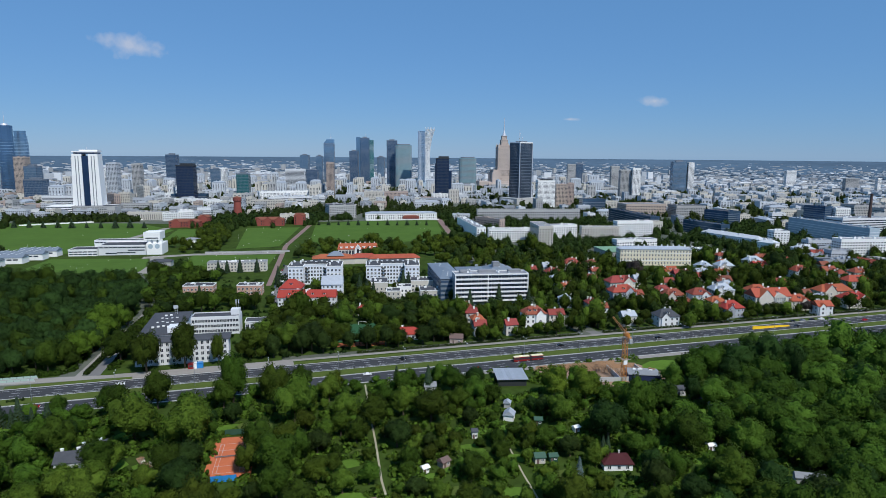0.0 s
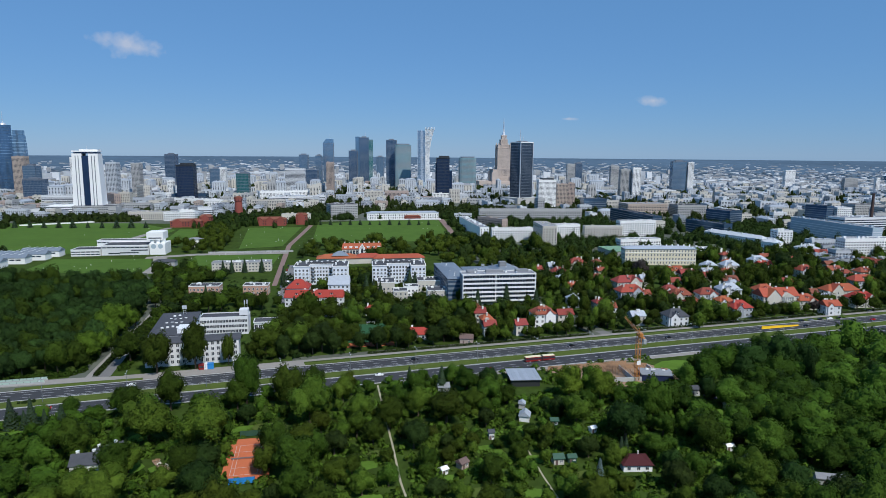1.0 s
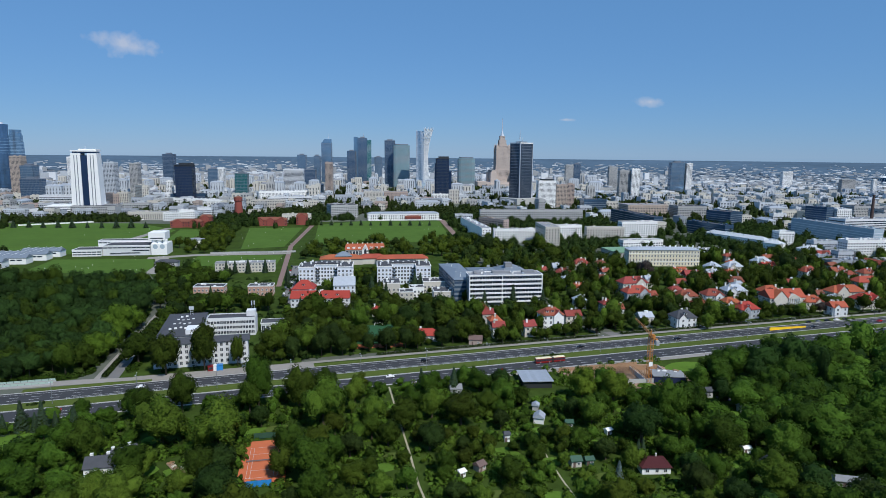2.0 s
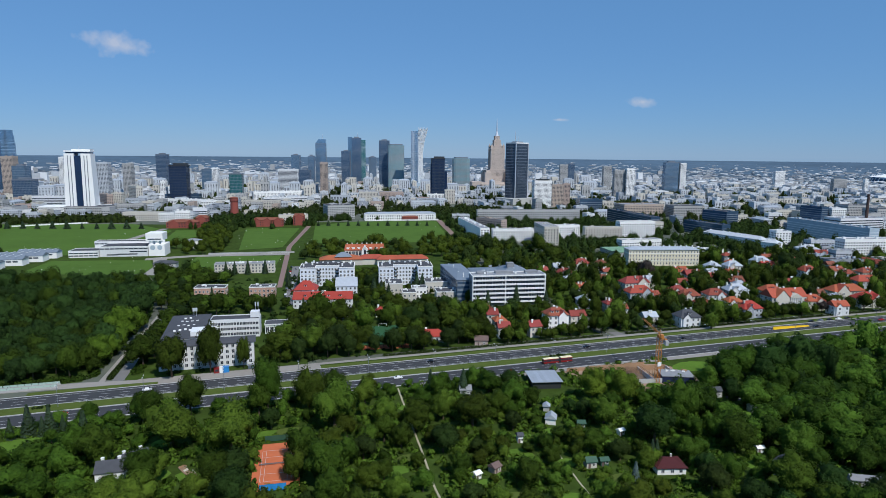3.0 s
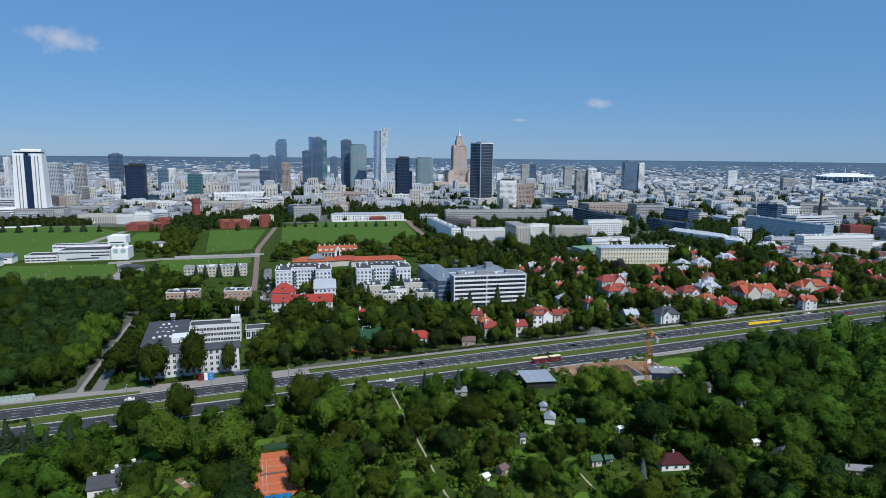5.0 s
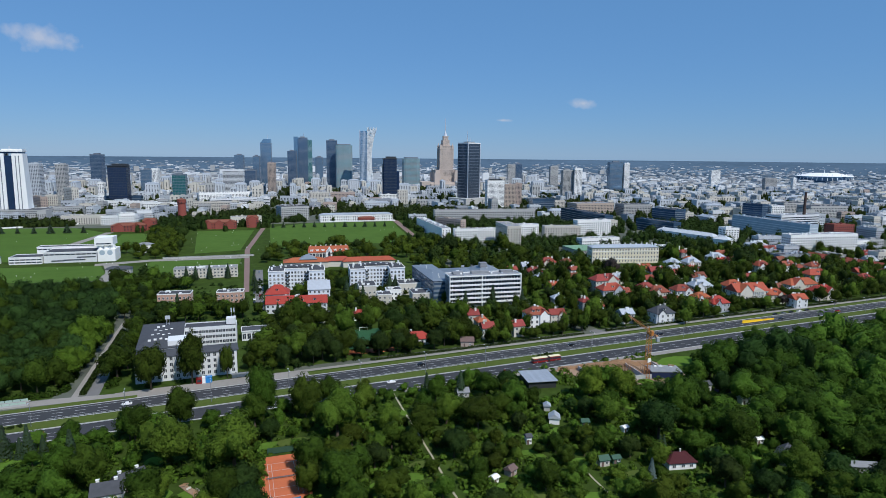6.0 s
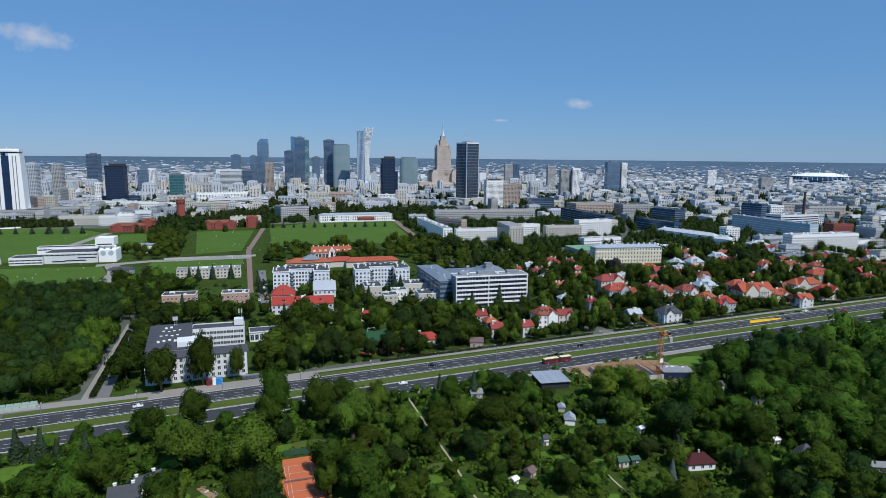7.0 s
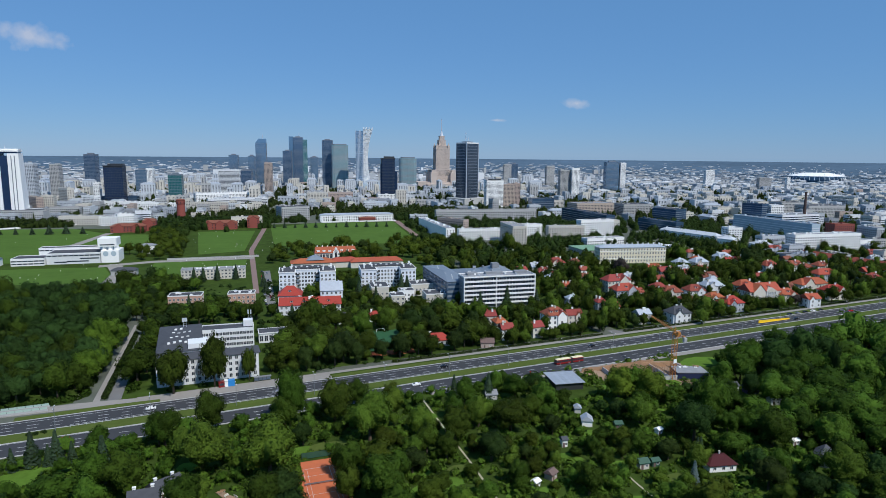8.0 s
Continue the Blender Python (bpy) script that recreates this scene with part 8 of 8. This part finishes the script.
scatter(GARDENS, 900, (4.5, 7.5), FINE, "broad garden tree in leaf", "garden trees", 0.78, (0.9, 1.25), 30)
scatter(GARDENS, 4000, (3.0, 5.6), FINE, "leafy fruit tree among garden plots", "garden trees", 0.62, (0.85, 1.2), 130)
scatter(GARDENS, 9000, (1.2, 3.4), SMALL, "small garden tree in leaf", "garden trees", 0.70, (0.75, 1.3), 430)
scatter(PARK, 9000, (4.5, 8.5), PARK_CROWNS, BROAD + " in the park", "park trees", 0.48, (1.0, 1.4), 380)
scatter(PARK_EDGE, 2500, (4.0, 7.5), COARSE, BROAD + " beside the school", "park trees", 0.58, (0.9, 1.3), 90)
scatter(SCHOOLS[:3] + [(140, 432), (16, 436)], 1500, (4.2, 7.2), FINE, BROAD + " along the footpath", "trees north of the avenue", 0.6, (0.9, 1.3), 45)
scatter(SCHOOLS, 4500, (2.4, 6.0), COARSE, BROAD + " between the houses", "trees north of the avenue", 0.60, (0.9, 1.3), 230)
scatter(VILLAGE, 11000, (2.8, 6.4), COARSE, BROAD + " between the villas", "trees north of the avenue", 0.48, (1.15, 1.75), 820)
scatter(VILLAGE, 3000, (3.0, 5.6), COARSE[:4] + COARSE[5:], BROAD + " standing tall before houses", "tall yard trees", 0.40, (1.2, 1.6), 130)
scatter(BELT, 2500, (3.0, 8.5), COARSE[:4] + COARSE[5:], BROAD + " behind the school", "belt trees", 0.62, (0.8, 1.3), 190)
scatter(BELT_WEST, 1500, (4.5, 8.0), COARSE[:4] + COARSE[5:], BROAD + " beside the waterworks", "belt trees", 0.58, (0.9, 1.3), 70)
for i in range(48):
    x = 128 + 9.0 * i + rt.uniform(-2.5, 2.5)
    y, r = avenue(x, 357.5) + rt.uniform(-2.0, 4.0), rt.uniform(3.0, 5.0)
    if is_free(x, y, 1.5) and not crowded(x, y, r, 0.5):
        place_tree(x, y, r, rt.choice(COARSE), BROAD + " along the footpath", "trees north of the avenue", rt.uniform(0.9, 1.3))
finish_trees(300)
for x, y, h, kind in ((-110, 293.5, 9, 0), (-104, 295.4, 13.5, 1), (-98.5, 293.4, 8.5, 2), (-96, 294, 13, 0), (-79, 272.5, 17, 2), (-97, 269, 9, 1), (131, 201, 7, 1), (133.5, 201.5, 6.5, 2), (-90.8, 292.6, 8.5, 2), (83, 283.5, 13, 0), (69, 292.4, 11, 1), (110, 183, 10, 3), (185, 437, 17, 0), (92, 494, 15, 1), (96, 487, 14, 2), (127, 512, 17, 0), (131, 509, 16, 1), (160, 434, 15, 2), (206, 428, 14, 0), (26, 462, 12, 1), (88, 505, 16, 1), (-38, 520, 12, 0), (-20, 632, 13, 0), (-8, 630, 14, 1), (8, 628, 14, 2), (-28, 632, 13, 2), (24, 560, 12, 1), (26, 585, 13, 0)):
    place_spruce(x, y, h, SPRUCE_BLUE if kind == 3 else SPRUCE[kind], "blue-grey spruce among garden plots" if kind == 3 else "slender dark spruce among leafy trees")
for i in range(10):
    place_spruce(-340 + 21 * i, 1100 - 6.0 * i + rt.uniform(-3, 3), rt.uniform(9, 15), SPRUCE[i % 3], "dark spruce at the field edge", rt.uniform(1.4, 2.0))
for i in range(12):
    place_spruce(112 + 15.5 * i, 1022 - 4.0 * i, rt.uniform(6, 10), SPRUCE[i % 3], "small dark spruce at the field edge", rt.uniform(1.3, 1.8))


def clumps(name, spots, count, leaf, mats, label, category, body=False):
    """Joined foliage that nobody could count: each spot is x, y, base height, radius, height; body adds a lumpy inner mass."""
    rs = np.random.RandomState(17)
    n = len(spots)
    spots = np.array(spots)
    d = rs.normal(0, 1, (n, count, 3))
    d[:, :, 2] = np.abs(d[:, :, 2]) * 0.9
    d /= np.linalg.norm(d, axis=2)[:, :, None]
    scale = np.stack([spots[:, 3], spots[:, 3], spots[:, 4]], axis=1)[:, None, :]
    pts = spots[:, None, :3] + d * scale * rs.uniform(0.75, 1.1, (n, count, 1))
    size = np.repeat(spots[:, 3] * leaf, count)
    d = d.reshape(-1, 3)
    quads = leaf_quads(pts.reshape(-1, 3), d, size, rs)
    extra_v, extra_f = [], []
    if body:
        iv, jf = ICO[1]
        lump = rs.uniform(0.72, 1.05, (n, len(iv), 1))
        extra_v = (spots[:, None, :3] + iv[None] * scale * lump).reshape(-1, 3)
        extra_f = [(a + k, b + k, c + k) for k in range(0, n * len(iv), len(iv)) for a, b, c in jf]
    me = quads_mesh(name, quads, extra_v, extra_f, mats, d + rs.normal(0, 0.3, d.shape))
    return tagged(new(name, me), label, category, kind="stuff")


joined("city_blocks", [(me, m, 0.0) for pair, m in CITY_REST for me in pair], "white, cream and grey blocks of the wide city", "city blocks")


def build_undergrowth():
    spots = []
    while len(spots) < 2600:
        x, y = rt.uniform(-60, 560), rt.uniform(354, 600)
        if is_free(x, y, 0.6):
            r = rt.uniform(0.7, 2.2)
            spots.append((x, y, 0.0, r, r * rt.uniform(0.8, 1.6)))
    clumps("yard_shrubs", spots, 30, 0.36, [LEAF_DARK, SHADED_INNER], "shrubs and hedges in the yards of the houses", "shrubs")
    spots = []
    while len(spots) < 4200:
        x, y = rt.uniform(-120, 215), rt.uniform(150, 303)
        if is_free(x, y, 0.5):
            r = rt.uniform(0.6, 2.1)
            spots.append((x, y, 0.0, r, r * rt.uniform(0.8, 1.5)))
    clumps("shrubs", spots, 34, 0.34, [LEAF_LIGHT, SHADED_INNER], "garden shrubs, beds and hedges between the plots", "shrubs")
    rows = []
    for x, y, yaw, n in ((92, 205, 80, 5), (80, 216, 80, 5), (28, 224, -8, 4), (66, 248, 70, 4), (190, 217, 10, 5), (104, 222, 75, 5), (118, 196, 80, 4), (56, 196, 80, 5), (70, 222, -10, 4), (34, 208, 80, 4)):
        c, sn = math.cos(radians(yaw)), math.sin(radians(yaw))
        for k in range(n):
            for q in range(9):
                u, v = (q - 4) * 0.7, (k - n / 2) * 1.25
                rows.append((x + u * c - v * sn, y + u * sn + v * c, 0.05, 0.42, rt.uniform(0.3, 0.7)))
    clumps("vegetable_beds", rows, 18, 0.42, [LEAF_LIGHT, SHADED_INNER], "rows of vegetables and berry bushes in garden plots", "garden beds")
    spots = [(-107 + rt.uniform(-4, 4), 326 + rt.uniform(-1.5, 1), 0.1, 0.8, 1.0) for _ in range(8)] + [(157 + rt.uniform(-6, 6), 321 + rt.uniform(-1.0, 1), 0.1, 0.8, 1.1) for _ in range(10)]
    clumps("median_shrubs", spots, 60, 0.30, [LEAF_DARK, SHADED_INNER], "dark low shrubs on the grass median", "shrubs")
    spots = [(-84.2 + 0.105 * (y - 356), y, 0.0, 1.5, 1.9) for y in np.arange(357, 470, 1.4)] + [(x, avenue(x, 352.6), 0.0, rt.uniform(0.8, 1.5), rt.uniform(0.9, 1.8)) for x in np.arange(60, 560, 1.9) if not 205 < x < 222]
    clumps("hedge", spots, 60, 0.28, [LEAF_DARK, SHADED_INNER], "clipped dark green hedge beside a path", "hedge")
    spots = [(x, 361.5 - 0.02 * x + rt.uniform(-1.5, 1.5) - 4, 0.0, rt.uniform(1.2, 2.8), rt.uniform(1.6, 3.6)) for x in np.arange(-190, -97, 1.5)]
    spots += [(-93.5 + 0.105 * (y - 356) + rt.uniform(-3.5, 0.5), y, 0.0, rt.uniform(1.2, 2.6), rt.uniform(1.2, 3.2)) for y in np.arange(362, 490, 1.5)]
    spots += [(-74.5 + 0.09 * (y - 356) + rt.uniform(0, 3.0), y, 0.0, rt.uniform(1.0, 2.4), rt.uniform(1.2, 3.0)) for y in np.arange(360, 470, 1.7)]
    clumps("park_shrubs", spots, 70, 0.26, [LEAF, SHADED_INNER], "leafy shrubs along the edges of the park", "shrubs")
    spots = []
    for _ in range(40000):
        if len(spots) >= 6600:
            break
        r = 560 + 1900 * rt.random() ** 1.1
        az = radians(rt.uniform(-38, 68))
        x, y = r * math.sin(az), r * math.cos(az)
        if y < 560 or (r < 1000 and x < 260 and not (-400 < x < -240)) or not is_free(x, y, 3.5):
            continue
        for k in range(rt.choice([1, 2, 3])):
            a = rt.uniform(3.0, 6.0)
            spots.append((x + rt.uniform(-8, 8), y + rt.uniform(-8, 8), 2.0, a, a * rt.uniform(1.6, 2.6)))
    for gx, gy, w, d in GROVES:
        for _ in range(int(w * d / 75)):
            x, y = gx + rt.uniform(-w / 2, w / 2), gy + rt.uniform(-d / 2, d / 2)
            if is_free(x, y, 2):
                a = rt.uniform(3.5, 6.5)
                spots.append((x, y, 2.0, a, a * rt.uniform(1.3, 1.9)))
    near = [p for p in spots if math.hypot(p[0], p[1]) < 1150]
    clumps("yard_trees", near, 60, 0.24, [LEAF_DARK, LEAF_DARK], "dark yard trees between the nearer city blocks", "city trees", True)
    clumps("city_trees", [p for p in spots if math.hypot(p[0], p[1]) >= 1150], 14, 0.40, [LEAF_DARK, LEAF_DARK], "dark street and yard trees between the city blocks", "city trees", True)


build_undergrowth()


# ---------------------------------------------------------------- small clouds in the far sky
def build_clouds():
    m = bpy.data.materials.new("thin_cloud")
    m.use_nodes = True
    nt = m.node_tree
    n, link = nt.nodes, nt.links.new
    n.remove(n["Principled BSDF"])
    co, sub, length, noi = n.new("ShaderNodeTexCoord"), n.new("ShaderNodeVectorMath"), n.new("ShaderNodeVectorMath"), n.new("ShaderNodeTexNoise")
    sub.operation, length.operation = 'MULTIPLY_ADD', 'LENGTH'
    sub.inputs[1].default_value, sub.inputs[2].default_value = (2, 2, 0), (-1, -1, 0)
    link(co.outputs["Generated"], sub.inputs[0])
    link(sub.outputs[0], length.inputs[0])
    noi.inputs["Scale"].default_value, noi.inputs["Detail"].default_value = 0.012, 6
    geo = n.new("ShaderNodeNewGeometry")
    link(geo.outputs["Position"], noi.inputs["Vector"])
    add = n.new("ShaderNodeMath")
    add.operation = 'MULTIPLY_ADD'
    link(noi.outputs["Fac"], add.inputs[0])
    add.inputs[1].default_value = 1.5
    link(length.outputs["Value"], add.inputs[2])
    ramp = n.new("ShaderNodeMapRange")
    link(add.outputs[0], ramp.inputs["Value"])
    ramp.inputs["From Min"].default_value, ramp.inputs["From Max"].default_value = 0.75, 1.55
    ramp.inputs["To Min"].default_value, ramp.inputs["To Max"].default_value = 0.62, 0.0
    em, tr, mix = n.new("ShaderNodeEmission"), n.new("ShaderNodeBsdfTransparent"), n.new("ShaderNodeMixShader")
    em.inputs["Color"].default_value, em.inputs["Strength"].default_value = (0.80, 0.80, 0.86, 1), 0.75
    link(ramp.outputs[0], mix.inputs[0])
    link(tr.outputs[0], mix.inputs[1])
    link(em.outputs[0], mix.inputs[2])
    link(mix.outputs[0], n["Material Output"].inputs["Surface"])
    for x, y, z, w, h in ((-636, 4276, 752, 480, 190), (2523, 3476, 462, 280, 90), (2079, 3764, 351, 150, 30)):
        g = Geo()
        for i in range(12):
            for j in range(6):
                a, b, c, d = i / 12 - 0.5, (i + 1) / 12 - 0.5, j / 6 - 0.5, (j + 1) / 6 - 0.5
                g.face([(a * w, c * h, 0), (b * w, c * h, 0), (b * w, d * h, 0), (a * w, d * h, 0)])
        ob = tagged(part("cloud", g, m), "small thin white cloud in blue sky", "cloud", kind="structure")
        ob.matrix_basis = look((x, y, z), (2 * x + 30, 2 * y - 20, 2 * z - 116))
        ob.visible_shadow = False


build_clouds()
